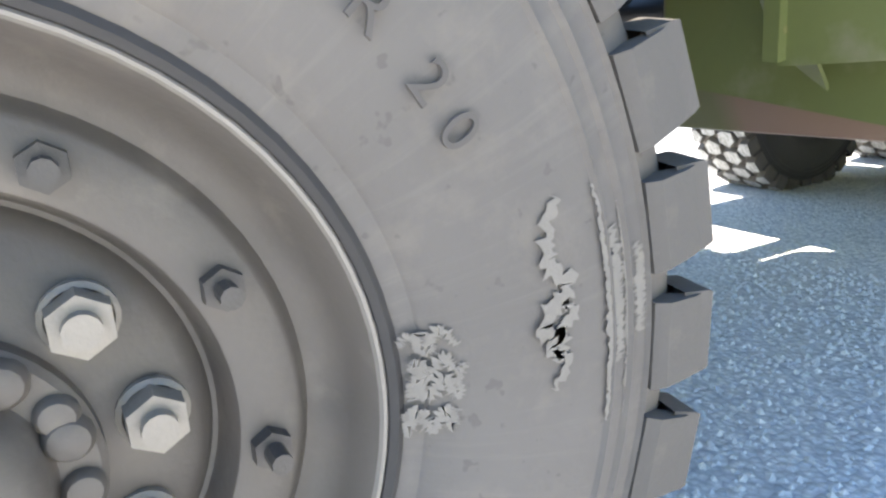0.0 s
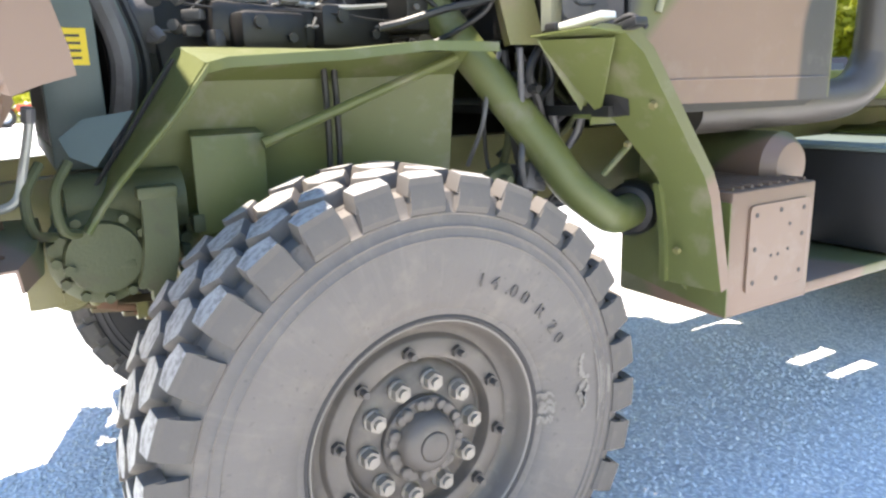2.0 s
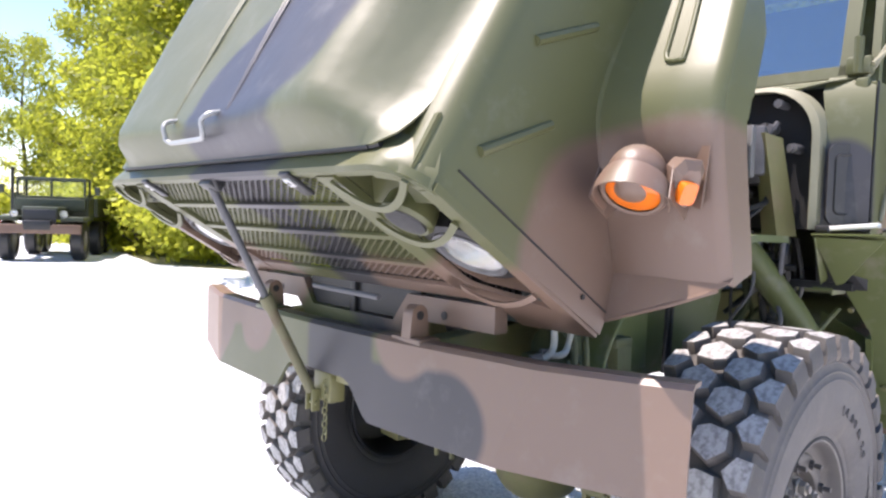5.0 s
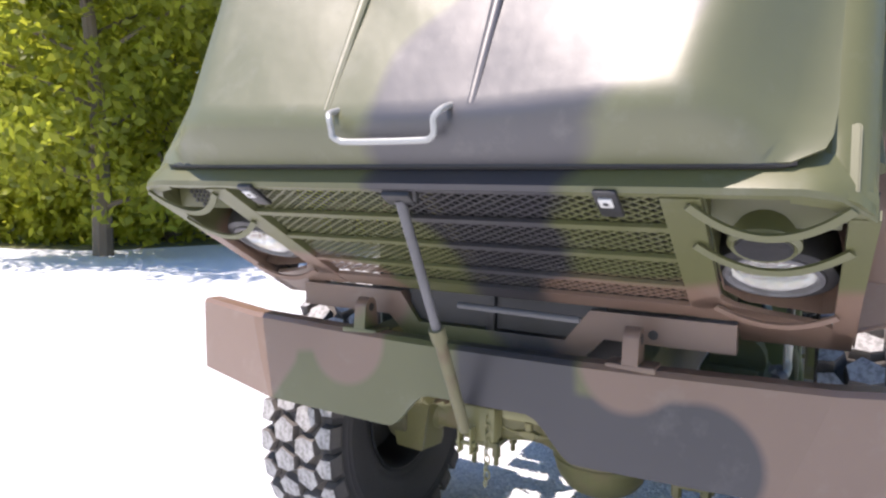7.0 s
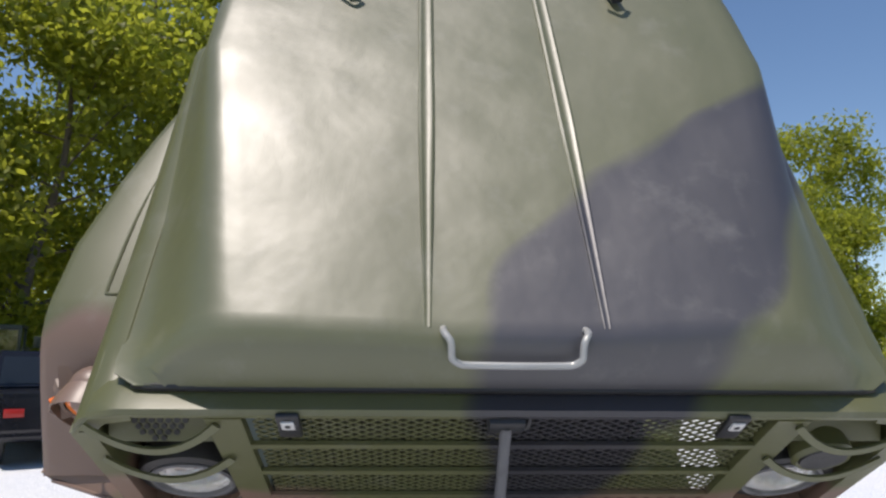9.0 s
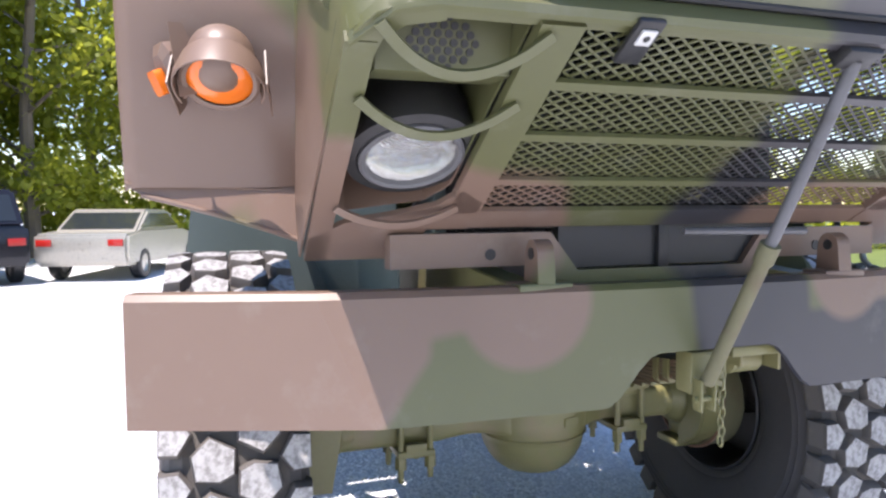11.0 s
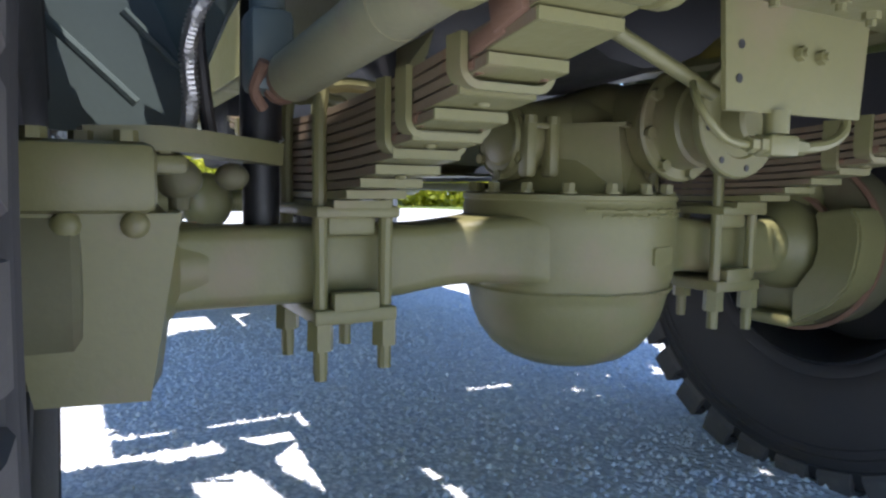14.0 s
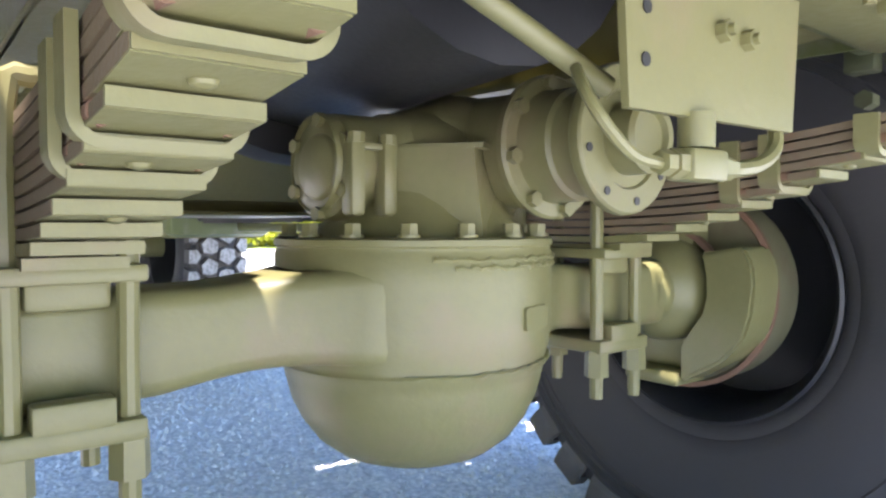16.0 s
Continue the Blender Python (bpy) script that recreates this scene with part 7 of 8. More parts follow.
for pts in ([(-0.235, -0.40, 1.88), (-0.20, -0.42, 1.93), (-0.08, -0.42, 1.925), (0.16, -0.42, 1.90), (0.42, -0.45, 1.88)], [(-0.23, -0.42, 1.86), (-0.20, -0.44, 1.77), (-0.06, -0.46, 1.70), (0.0, -0.46, 1.66)],
            [(0.02, -0.44, 1.80), (-0.03, -0.45, 1.73), (-0.10, -0.46, 1.68)], [(0.04, -0.46, 1.62), (0.24, -0.50, 1.60), (0.38, -0.56, 1.67)], [(0.18, -0.42, 1.86), (0.15, -0.44, 1.70), (0.20, -0.46, 1.60)]):
    bm = bmesh.new()
    tube(bm, pts, 0.0048, n=7, steps=7)
    part("wire", bm, wire_grey, eng)
for i in range(9):
    bm = bmesh.new()
    y = -0.50 + 0.055 * i + rng.uniform(-0.02, 0.02)
    x = -0.50 + rng.uniform(-0.03, 0.10)
    tube(bm, [(x, y, 2.0 - 0.05 * (i % 3)), (x - 0.03, y - 0.02, 1.75), (x + rng.uniform(-0.03, 0.05), y - 0.03, 1.5), (x - 0.02, y, 1.25)], rng.choice((0.018, 0.024, 0.030)), n=10)
    part("radiator_hose", bm, rng.choice((dark, dark, shade_blue, engine_grey)), eng)
bm = bmesh.new()
for i in range(60):
    c = (rng.uniform(-0.42, 0.55), rng.uniform(-0.56, -0.34), rng.uniform(1.54, 1.74)) if i < 40 else (rng.uniform(0.30, 0.55), rng.uniform(-0.56, -0.2), rng.uniform(1.70, 1.98))
    if rng.random() < 0.5:
        box(bm, c, (rng.uniform(0.02, 0.07), rng.uniform(0.02, 0.06), rng.uniform(0.015, 0.06)), Matrix.Rotation(rng.uniform(0, 1), 3, "Z"), bevel=0.004)
    else:
        d = Vector((rng.uniform(-1, 1), rng.uniform(-1, 0), rng.uniform(-1, 1))).normalized() * rng.uniform(0.02, 0.05)
        cyl(bm, c, Vector(c) + d, rng.uniform(0.008, 0.022), n=10)
tagged(part("engine_fitting", bm, engine_grey, eng), kind="stuff")
bm = bmesh.new()
for i in range(34):
    # fittings stand on the firewall
    y, z, l = rng.uniform(-0.84, -0.35), rng.uniform(1.66, 2.05), rng.uniform(0.03, 0.09)
    cyl(bm, (0.60, y, z), (0.60 - l, y, z), rng.uniform(0.010, 0.024), n=10)
    hexnut(bm, (0.60 - l, y, z), (-1, 0, 0), rng.uniform(0.010, 0.02), 0.012)
tagged(part("firewall_fitting", bm, engine_grey, eng), kind="stuff")
for i in range(16):
    bm = bmesh.new()
    y0, y1 = rng.uniform(-0.84, -0.5), rng.uniform(-0.7, -0.2)
    tube(bm, loop_line((0.56, y0, rng.uniform(1.7, 2.02)), (rng.uniform(0.1, 0.5), y1, rng.uniform(1.55, 1.95)), rng.uniform(0.02, 0.14), 0.04), rng.choice((0.006, 0.008, 0.011)), n=7, steps=5)
    part("wiring_loom", bm, rng.choice((dark, dark, engine_grey)), eng)
bm = bmesh.new()
box(bm, (-0.10, -0.42, 1.60), (0.30, 0.14, 0.11), Matrix.Rotation(0.06, 3, "Y"), bevel=0.02)
part("air_box", bm, dark, eng)
# Unseen blocks beside the engine, added to leave only narrow slots for the sun.
bm = bmesh.new()
box(bm, (0.03, 0.292, 1.52), (0.94, 0.085, 0.14), bevel=0.02)
for i in range(6):
    cyl(bm, (-0.35 + 0.15 * i, 0.24, 1.56), (-0.35 + 0.15 * i, 0.33, 1.56), 0.035, n=12)
box(bm, (0.30, 0.35, 1.50), (0.42, 0.10, 0.12), bevel=0.02)
part("exhaust_manifold", bm, engine_grey, eng)
bm = bmesh.new()
box(bm, (0.08, 0.50, 1.47), (0.66, 0.21, 0.10), bevel=0.02)
box(bm, (-0.42, 0.50, 1.47), (0.14, 0.21, 0.10), bevel=0.02)
part("air_cleaner_duct", bm, dark, eng)
rad = thing("radiator", (-0.62, 0, 1.3), "black radiator core with a shroud behind the grille", "radiator")
bm = bmesh.new()
box(bm, (-0.60, 0.0, 1.62), (0.10, 1.0, 0.72), bevel=0.01)
for i in range(40):
    box(bm, (-0.655, -0.47 + 0.0241 * i, 1.62), (0.012, 0.006, 0.66))
tagged(part("core", bm, dark, rad), kind="stuff")
bm = bmesh.new()
box(bm, (-0.60, 0, 1.99), (0.13, 1.06, 0.06), bevel=0.015)
box(bm, (-0.60, 0, 1.27), (0.13, 1.06, 0.06), bevel=0.015)
box(bm, (-0.60, -0.52, 1.62), (0.13, 0.035, 0.75), bevel=0.008)
box(bm, (-0.60, 0.52, 1.62), (0.13, 0.035, 0.75), bevel=0.008)
part("frame", bm, shade_blue, rad)
bm = bmesh.new()
box(bm, (-0.60, -0.539, 1.535), (0.085, 0.004, 0.085))
lb = part("warning_label", bm, yellow, rad, "yellow warning label with bars of print")
bm = bmesh.new()
for k in range(4):
    box(bm, (-0.602, -0.5415, 1.560 - 0.017 * k), (0.060, 0.001, 0.006))
part("print_bar", bm, dark, lb)
bm = bmesh.new()
lathe(bm, [(0.30, -0.02), (0.34, 0.02), (0.34, 0.08), (0.31, 0.10)], Matrix.Translation((-0.52, 0, 1.60)) @ Matrix.Rotation(radians(90), 4, "Y"), 36)
for k in range(7):
    a = 2 * math.pi * k / 7
    box(bm, (-0.47, 0.18 * math.cos(a), 1.60 + 0.18 * math.sin(a)), (0.015, 0.22, 0.07), Matrix.Rotation(a, 3, "X") @ Matrix.Rotation(0.5, 3, "Y"))
part("fan_and_shroud", bm, dark, rad)

res = thing("washer_bottle", (0.27, -0.70, 1.76), "milky plastic washer bottle, part full of blue fluid, with strap", "bottle")
bm = bmesh.new()
o = rounded(0.115, 0.095, 0.02, 4)
for z0, z1, s0, s1 in ((1.803, 1.93, 1.0, 1.0), (1.93, 1.965, 1.0, 0.75), (1.965, 1.985, 0.55, 0.5)):
    rows = [[Vector((0.275 + u * s, -0.70 + v * s, z)) for u, v in o + o[:1]] for z, s in ((z0, s0), (z1, s1))]
    sheet(bm, rows)
bottle = part("bottle_body", bm, white_plastic, res)
bm = bmesh.new()
rows = [[Vector((0.275 + u * s, -0.70 + v * s, z)) for u, v in o + o[:1]] for z, s in ((1.765, 0.94), (1.772, 1.0), (1.803, 1.0))]
sheet(bm, rows)
prism(bm, o, lambda u, v, w: (0.275 + u * 0.94, -0.70 + v * 0.94, 1.764 + w), 0.002)
part("blue_fluid", bm, blue_fluid, res, "blue washer fluid showing through")
bm = bmesh.new()
cyl(bm, (0.275, -0.70, 1.975), (0.275, -0.70, 2.005), 0.034, n=18)
part("cap", bm, dark, res)
bm = bmesh.new()
sheet(bm, [[Vector((0.275 + u * 1.03, -0.70 + v * 1.03, z)) for u, v in o + o[:1]] for z in (1.895, 1.925)], 0.002)
part("strap", bm, steel, res)
bm = bmesh.new()
box(bm, (0.352, -0.70, 1.85), (0.014, 0.13, 0.20), bevel=0.004)
box(bm, (0.345, -0.762, 1.85), (0.035, 0.008, 0.19), bevel=0.002)
box(bm, (0.275, -0.64, 1.80), (0.14, 0.008, 0.22), bevel=0.002)
part("bracket", bm, wire_grey, res, "grey sheet-metal bracket")
bm = bmesh.new()
box(bm, (0.44, -0.72, 1.86), (0.10, 0.10, 0.19), Matrix.Rotation(0.3, 3, "Z"), bevel=0.012)
part("pump_box", bm, engine_grey, res)
fil = thing("oil_filler_tube", (0.27, -0.52, 1.8), "orange-red filler tube with a dark screw cap", "filler tube")
bm = bmesh.new()
cyl(bm, (0.262, -0.515, 1.80), (0.30, -0.545, 2.03), 0.027, n=18)
part("tube", bm, orange, fil)
bm = bmesh.new()
cyl(bm, (0.298, -0.543, 2.0), (0.303, -0.548, 2.045), 0.035, n=18)
part("collar", bm, orange, fil)
bm = bmesh.new()
cyl(bm, (0.303, -0.548, 2.045), (0.306, -0.550, 2.068), 0.036, n=14)
part("cap", bm, dark, fil)
bk = thing("support_bracket", (0.38, -0.88, 1.53), "upright olive channel bracket beside the firewall", "bracket")
bm = bmesh.new()
sheet(bm, [[(0.53, -0.735, 1.53), (0.500, -0.805, 1.53), (0.595, -0.845, 1.53), (0.635, -0.785, 1.53)], [(0.42, -0.735, 1.925), (0.390, -0.785, 1.925), (0.485, -0.815, 1.910), (0.525, -0.76, 1.915)]], 0.005)
part("channel", bm, olive, bk)
tb = thing("turbo_pipe", (0.3, -0.45, 1.8), "crumpled silver heat-wrapped turbo elbow", "pipe")
bm = bmesh.new()
tube(bm, [(0.10, -0.28, 1.86), (0.18, -0.36, 1.88), (0.24, -0.43, 1.87), (0.30, -0.47, 1.82)], 0.05, n=16)
for v in bm.verts:
    v.co += Vector((rng.uniform(-1, 1), rng.uniform(-1, 1), rng.uniform(-1, 1))) * 0.005
part("elbow", bm, worn_grey, tb)

# rest of the truck behind the cab
bed = thing("cargo_bed", (4.6, 0, 1.3), "green steel cargo bed of the truck", "truck bed")
bm = bmesh.new()
box(bm, (4.75, 0, 1.36), (4.6, 2.3, 0.08), bevel=0.01)
part("deck", bm, green, bed)
for s in (-1, 1):
    bm = bmesh.new()
    box(bm, (4.75, s * 1.17, 1.43), (4.6, 0.05, 0.09), bevel=0.01)
    part("side_rail", bm, green, bed)
for x in (3.95, 5.35):
    for s in (-1, 1):
        wheel("wheel", s, x, s * 1.0, "dusty black off-road tyre on a rear axle", "rear wheels", treads=True, spin=0.3 * x)
ft = thing("fuel_tank", (2.9, -0.85, 0.7), "green steel fuel tank hung below the frame", "fuel tank")
bm = bmesh.new()
box(bm, (2.95, -0.78, 0.93), (0.6, 0.55, 0.5), bevel=0.05)
part("tank_body", bm, green, ft)
bm = bmesh.new()
for x in (2.78, 3.12):
    box(bm, (x, -0.78, 0.93), (0.05, 0.565, 0.515), bevel=0.03)
part("strap", bm, olive, ft)
rax = thing("rear_axle", (4.65, 0, 0.5), "olive-painted tandem rear axles", "axle")
for x in (3.95, 5.35):
    bm = bmesh.new()
    cyl(bm, (x, -0.85, 0.605), (x, 0.85, 0.605), 0.075, n=16)
    ball(bm, (x, 0.0, 0.605), 0.2, (1, 0.9, 1), 20, 12)
    part("axle_tube", bm, olive, rax)
for y in (-0.45, 0.45):
    bm = bmesh.new()
    box(bm, (4.65, y, 0.85), (1.6, 0.09, 0.12), bevel=0.01)
    part("walking_beam", bm, olive, rax)
bm = bmesh.new()
cyl(bm, (0.25, -0.12, 0.86), (1.9, -0.05, 0.95), 0.045, n=16)
box(bm, (2.2, 0, 1.0), (0.6, 0.5, 0.4), bevel=0.04)
cyl(bm, (0.6, 0.05, 1.15), (1.6, 0.0, 1.12), 0.19, n=20)
part("transmission", bm, dark, eng)
bm = bmesh.new()
lathe(bm, [(0.0, -0.45), (0.25, -0.42), (0.27, 0.0), (0.27, 0.4), (0.2, 0.45), (0.0, 0.46)], Matrix.Translation((0.15, 0.02, 1.17)) @ Matrix.Rotation(radians(90), 4, "Y"), 24)
part("oil_pan", bm, dark, eng)
bm = bmesh.new()
prism(bm, [(0.40, 0.762), (0.80, 0.762), (0.80, 1.15), (-0.10, 1.15), (-0.10, 1.03), (0.14, 1.0)], lambda u, v, w: (u, -0.12 + w, v), 0.35)
bmesh.ops.bevel(bm, geom=list(bm.edges), offset=0.03, segments=3, affect="EDGES")
box(bm, (0.60, 0.055, 0.760), (0.44, 0.38, 0.008), bevel=0.003)
part("sump", bm, olive, eng, "olive-painted deep oil sump")
# Wide unseen housing added to keep sun off the ground beneath.
bm = bmesh.new()
lathe(bm, [(0.0, 0.0), (0.34, 0.0), (0.35, 0.02), (0.35, 0.05), (0.33, 0.06), (0.30, 0.40), (0.0, 0.40)], Matrix.Translation((0.20, 0.02, 1.19)) @ Matrix.Rotation(radians(90), 4, "Y"), 32)
part("clutch_housing", bm, dark, eng)

# ---- surroundings ----
def leaf_material(name, low, middle, high, shine):
    """Thin leaves that let some sun through, each a little different."""
    leaf_n = Nodes(name)
    rnd = leaf_n.add("NewGeometry").outputs["Random Per Island"]
    lc = leaf_n.ramp(rnd, (0.0, low), (0.5, middle), (1.0, high))
    oi = leaf_n.add("ObjectInfo").outputs["Random"]
    lc = leaf_n.mix(leaf_n.math("MULTIPLY", oi, 0.5), lc, tuple(0.75 * c for c in middle))
    leaf_n.done(lc, 0.5)
    tr = leaf_n.add("BsdfTranslucent")
    leaf_n.put(leaf_n.mix(0.4, lc, shine), tr.inputs["Color"])
    mixs = leaf_n.add("MixShader")
    mixs.inputs[0].default_value = 0.66
    leaf_n.t.links.new(leaf_n.out.outputs[0], mixs.inputs[1])
    leaf_n.t.links.new(tr.outputs[0], mixs.inputs[2])
    leaf_n.t.links.new(mixs.outputs[0], leaf_n.t.nodes["Material Output"].inputs[0])
    return leaf_n.mat


leaves = leaf_material("tree_leaves", (0.09, 0.125, 0.020), (0.22, 0.26, 0.034), (0.40, 0.41, 0.050), (0.70, 0.73, 0.07))
# Lighter copy of the tree leaves: sunlight on the bushes is in the colour.
sunlit_bush_leaves = leaf_material("sunlit_bush_leaves", (0.21, 0.25, 0.03), (0.40, 0.44, 0.05), (0.56, 0.56, 0.075), (0.80, 0.82, 0.10))
bark = plain("bark", (0.16, 0.13, 0.10), 0.9, 0, 0.4, 9, 0.8)


def leaf_mesh(clumps, per, size, seed, mat):
    """Many small leaves gathered in uneven clumps."""
    rng = np.random.RandomState(seed)
    verts, faces = [], []
    for c, r in clumps:
        n = int(per * r * r)
        d = rng.normal(size=(n, 3))
        d /= np.linalg.norm(d, axis=1)[:, None]
        p = np.array(c) + d * (r * 1.3 * rng.uniform(0.02, 1.0, n) ** 0.55)[:, None] * np.array((rng.uniform(0.7, 1.2), rng.uniform(0.7, 1.2), rng.uniform(0.45, 0.8)))
        a, b = rng.normal(size=(n, 3)), rng.normal(size=(n, 3))
        a /= np.linalg.norm(a, axis=1)[:, None]
        b -= (a * b).sum(1)[:, None] * a
        b /= np.linalg.norm(b, axis=1)[:, None]
        s = size * rng.uniform(0.6, 1.3, n)[:, None]
        k = len(verts)
        quad = np.stack((p - a * s, p - b * s * 0.55, p + a * s, p + b * s * 0.55), 1).reshape(-1, 3)
        verts.extend(map(tuple, quad))
        faces.extend((k + 4 * i, k + 4 * i + 1, k + 4 * i + 2, k + 4 * i + 3) for i in range(n))
    me = bpy.data.meshes.new("leaves")
    me.from_pydata(verts, [], faces)
    me.materials.append(mat)
    return me


def tree(at, height, seed, spread=1.0, low=0.25, size=0.125, per=330):
    rng = random.Random(seed)
    t = thing("tree", at, "tall leafy tree with fresh yellow-green spring foliage", "tree", "trees round the yard")
    at = Vector(at)
    bm = bmesh.new()
    top = at + Vector((rng.uniform(-0.5, 0.5), rng.uniform(-0.5, 0.5), height * 0.9))
    trunk = [at + Vector((0, 0, -0.05)), at.lerp(top, 0.3) + Vector((rng.uniform(-0.2, 0.2), rng.uniform(-0.2, 0.2), 0)), at.lerp(top, 0.65) + Vector((rng.uniform(-0.3, 0.3), rng.uniform(-0.3, 0.3), 0)), top]
    r0 = 0.012 * height + 0.06
    tube(bm, trunk, lambda f: r0 * (1 - 0.85 * f), n=9)
    clumps = []
    line = spline(trunk, 8)
    for i in range(int(13 + height)):
        f = low + (1 - low) * (i + rng.random()) / (13 + height)
        base = line[min(len(line) - 1, int(f * len(line)))]
        a = rng.uniform(0, 6.3)
        ln = spread * height * (0.10 + 0.17 * math.sin(math.pi * min(1, (f - low) / (1 - low) * 0.85 + 0.15))) * rng.uniform(0.6, 1.15)
        end = base + Vector((ln * math.cos(a), ln * math.sin(a), ln * rng.uniform(0.15, 0.6)))
        tube(bm, [base, base.lerp(end, 0.5) + Vector((0, 0, 0.1)), end], lambda q: r0 * 0.32 * (1 - 0.8 * q) * (1.2 - f), n=5, steps=3)
        for e in (0.55, 0.85, 1.05):
            clumps.append((base.lerp(end, e) + Vector((rng.uniform(-0.3, 0.3), rng.uniform(-0.3, 0.3), rng.uniform(0, 0.4))) - at, rng.uniform(0.055, 0.10) * height * (0.7 + 0.3 * spread)))
    part("trunk", bm, bark, t)
    crown = new("crown", leaf_mesh(clumps, per * 100 / height ** 2, size, seed, leaves))
    crown.parent = t
    return t


forms = [tree((6.4, 12.4, 0), 13, 1, 1.0, 0.10), tree((8.0, 27.0, 0), 11, 2, 1.2, 0.06), tree((20.0, 6.0, 0), 15, 3, 0.9, 0.12)]
trng = random.Random(21)
spots = [(9.5, 14.0, 1.05), (13.0, 13.5, 1.15), (17.5, 11.0, 1.2), (21.5, 9.5, 1.1), (23, 3.0, 1.0), (16.0, 16.5, 1.3), (7.0, 18.6, 0.9), (8.5, 22.5, 1.1), (6.3, 23.5, 0.7), (11.5, 20, 1.2),
         (-1.5, 66, 0.9), (-6.0, 60.0, 0.8), (8.5, 33.0, 1.0), (-14, 60, 1.0), (12, 52, 1.1), (17, 46, 1.2), (9.5, 56, 0.9), (3, 60, 1.0),
         (27.0, -3.5, 0.85), (24.5, -9.0, 0.75), (27.5, -13.5, 0.85), (21.5, -16.0, 0.7), (16, -21, 0.8), (30, -20, 1.0), (24, -24, 0.9), (32, -8, 1.0), (10, -26, 0.9),
         (-22, 50, 1.0), (-26, 16, 1.0), (-30, 2, 1.0), (-28, -14, 1.0), (-18, -26, 1.0), (-4, -30, 1.0), (25, 15, 1.2), (30, 6, 1.15)]
for x, y, sc in spots:
    src = forms[trng.randrange(3)]
    c = copy_thing(src, Matrix.Translation((x, y, 0)) @ Matrix.Rotation(trng.uniform(0, 6.3), 4, "Z"))
    c.scale = (sc, sc, sc * trng.uniform(0.9, 1.1))
# children of a moved tree keep the trunk's own place
for ob in list(bpy.data.objects):
    if ob.name.split(".")[0] == "crown":
        ob.matrix_parent_inverse = Matrix.Identity(4)


def undergrowth(name, spans, seed, label):
    rng = random.Random(seed)
    clumps = []
    for x0, y0, x1, y1, n, h in spans:
        for _ in range(n):
            f = rng.random()
            clumps.append(((x0 + (x1 - x0) * f + rng.uniform(-1, 1), y0 + (y1 - y0) * f + rng.uniform(-1, 1), rng.uniform(0.2, h)), rng.uniform(0.5, 1.1)))
    ob = new(name, leaf_mesh(clumps, 240, 0.12, seed, sunlit_bush_leaves))
    return tagged(ob, label, "undergrowth", kind="stuff")


undergrowth("undergrowth", [(6.0, 19.0, 9, 14.5, 110, 2.6), (9, 14.5, 16, 12.0, 100, 2.8), (16, 12.0, 21, 8.0, 80, 2.6), (21, 8, 24, -2, 60, 2.2), (9, 48, -25, 54.0, 150, 2.2), (7.0, 32.0, 6.4, 20.0, 110, 2.4), (24, -2, 21, -14, 70, 1.8), (21, -14, 8, -22, 60, 1.8)], 8, "bright spring bushes along the edge of the yard")
undergrowth("far_woods", [(-30, 70, 40, 60, 150, 5.0), (40, 60, 50, -30, 120, 8.0), (26, 20, 30, 10, 60, 6.0)], 9, "distant green woods")
bm = bmesh.new()
o = [(5.5, -13), (12, -12.2), (19, -9.5), (23, -4), (25, 4), (60, 4), (60, -60), (-10, -60), (-10, -20), (0, -16)]
prism(bm, o, lambda u, v, w: (u, v, -0.01 + w), 0.022)
tagged(part("lawn", bm, plain("mown_grass", (0.11, 0.15, 0.035), 0.9, 0, 0.4, 8, 0.6)), "mown green grass beyond the gravel", "lawn", kind="structure")
bm = bmesh.new()
o = [(5.0, 18.2), (7.0, 13.2), (10.5, 11.8), (16, 11), (19, 8), (22, 5), (60, 8), (60, 70), (-40, 70), (-40, 54), (6.0, 46), (6.0, 24)]
prism(bm, o, lambda u, v, w: (u, v, -0.01 + w), 0.024)
tagged(part("forest_floor", bm, plain("leaf_litter", (0.10, 0.105, 0.04), 0.95, 0, 0.5, 6, 0.6)), "shaded weedy forest floor", "ground", kind="structure")

# parked vehicles
car_glass = plain("tinted_glass", (0.02, 0.025, 0.03), 0.08, 0, 0.1, 10, 0.0)
black_paint = plain("black_car_paint", (0.012, 0.012, 0.016), 0.2, 0, 0.2, 6, 0.02)
silver_paint = plain("silver_car_paint", (0.42, 0.40, 0.35), 0.3, 0.4, 0.1, 6, 0.02)
red_paint = plain("red_machine_paint", (0.55, 0.09, 0.035), 0.5, 0, 0.25, 10, 0.1)
army_paint = plain("dark_army_green", (0.040, 0.050, 0.028), 0.5, 0, 0.25, 10, 0.1)
wood = plain("weathered_wood", (0.14, 0.11, 0.085), 0.85, 0, 0.4, 12, 0.5)
lamp_red = plain("red_tail_lens", (0.4, 0.02, 0.015), 0.2, 0, 0.1, 20, 0.0)


def simple_wheel(t, m, x, y, r, w):
    bm = bmesh.new()
    a = m @ Matrix.Translation((x, y, r)) @ Matrix.Rotation(radians(90), 4, "X")
    lathe(bm, [(r * 0.6, -w / 2), (r * 0.9, -w / 2), (r, -w * 0.35), (r, w * 0.35), (r * 0.9, w / 2), (r * 0.6, w / 2)], a, 28)
    wh = part("road_wheel", bm, dark, t)
    bm = bmesh.new()
    lathe(bm, [(0.0, w * 0.32), (r * 0.2, w * 0.36), (r * 0.45, w * 0.30), (r * 0.6, w * 0.42)], a, 24)
    lathe(bm, [(0.0, -w * 0.32), (r * 0.2, -w * 0.36), (r * 0.45, -w * 0.30), (r * 0.6, -w * 0.42)], a, 24)
    part("rim", bm, steel, wh)


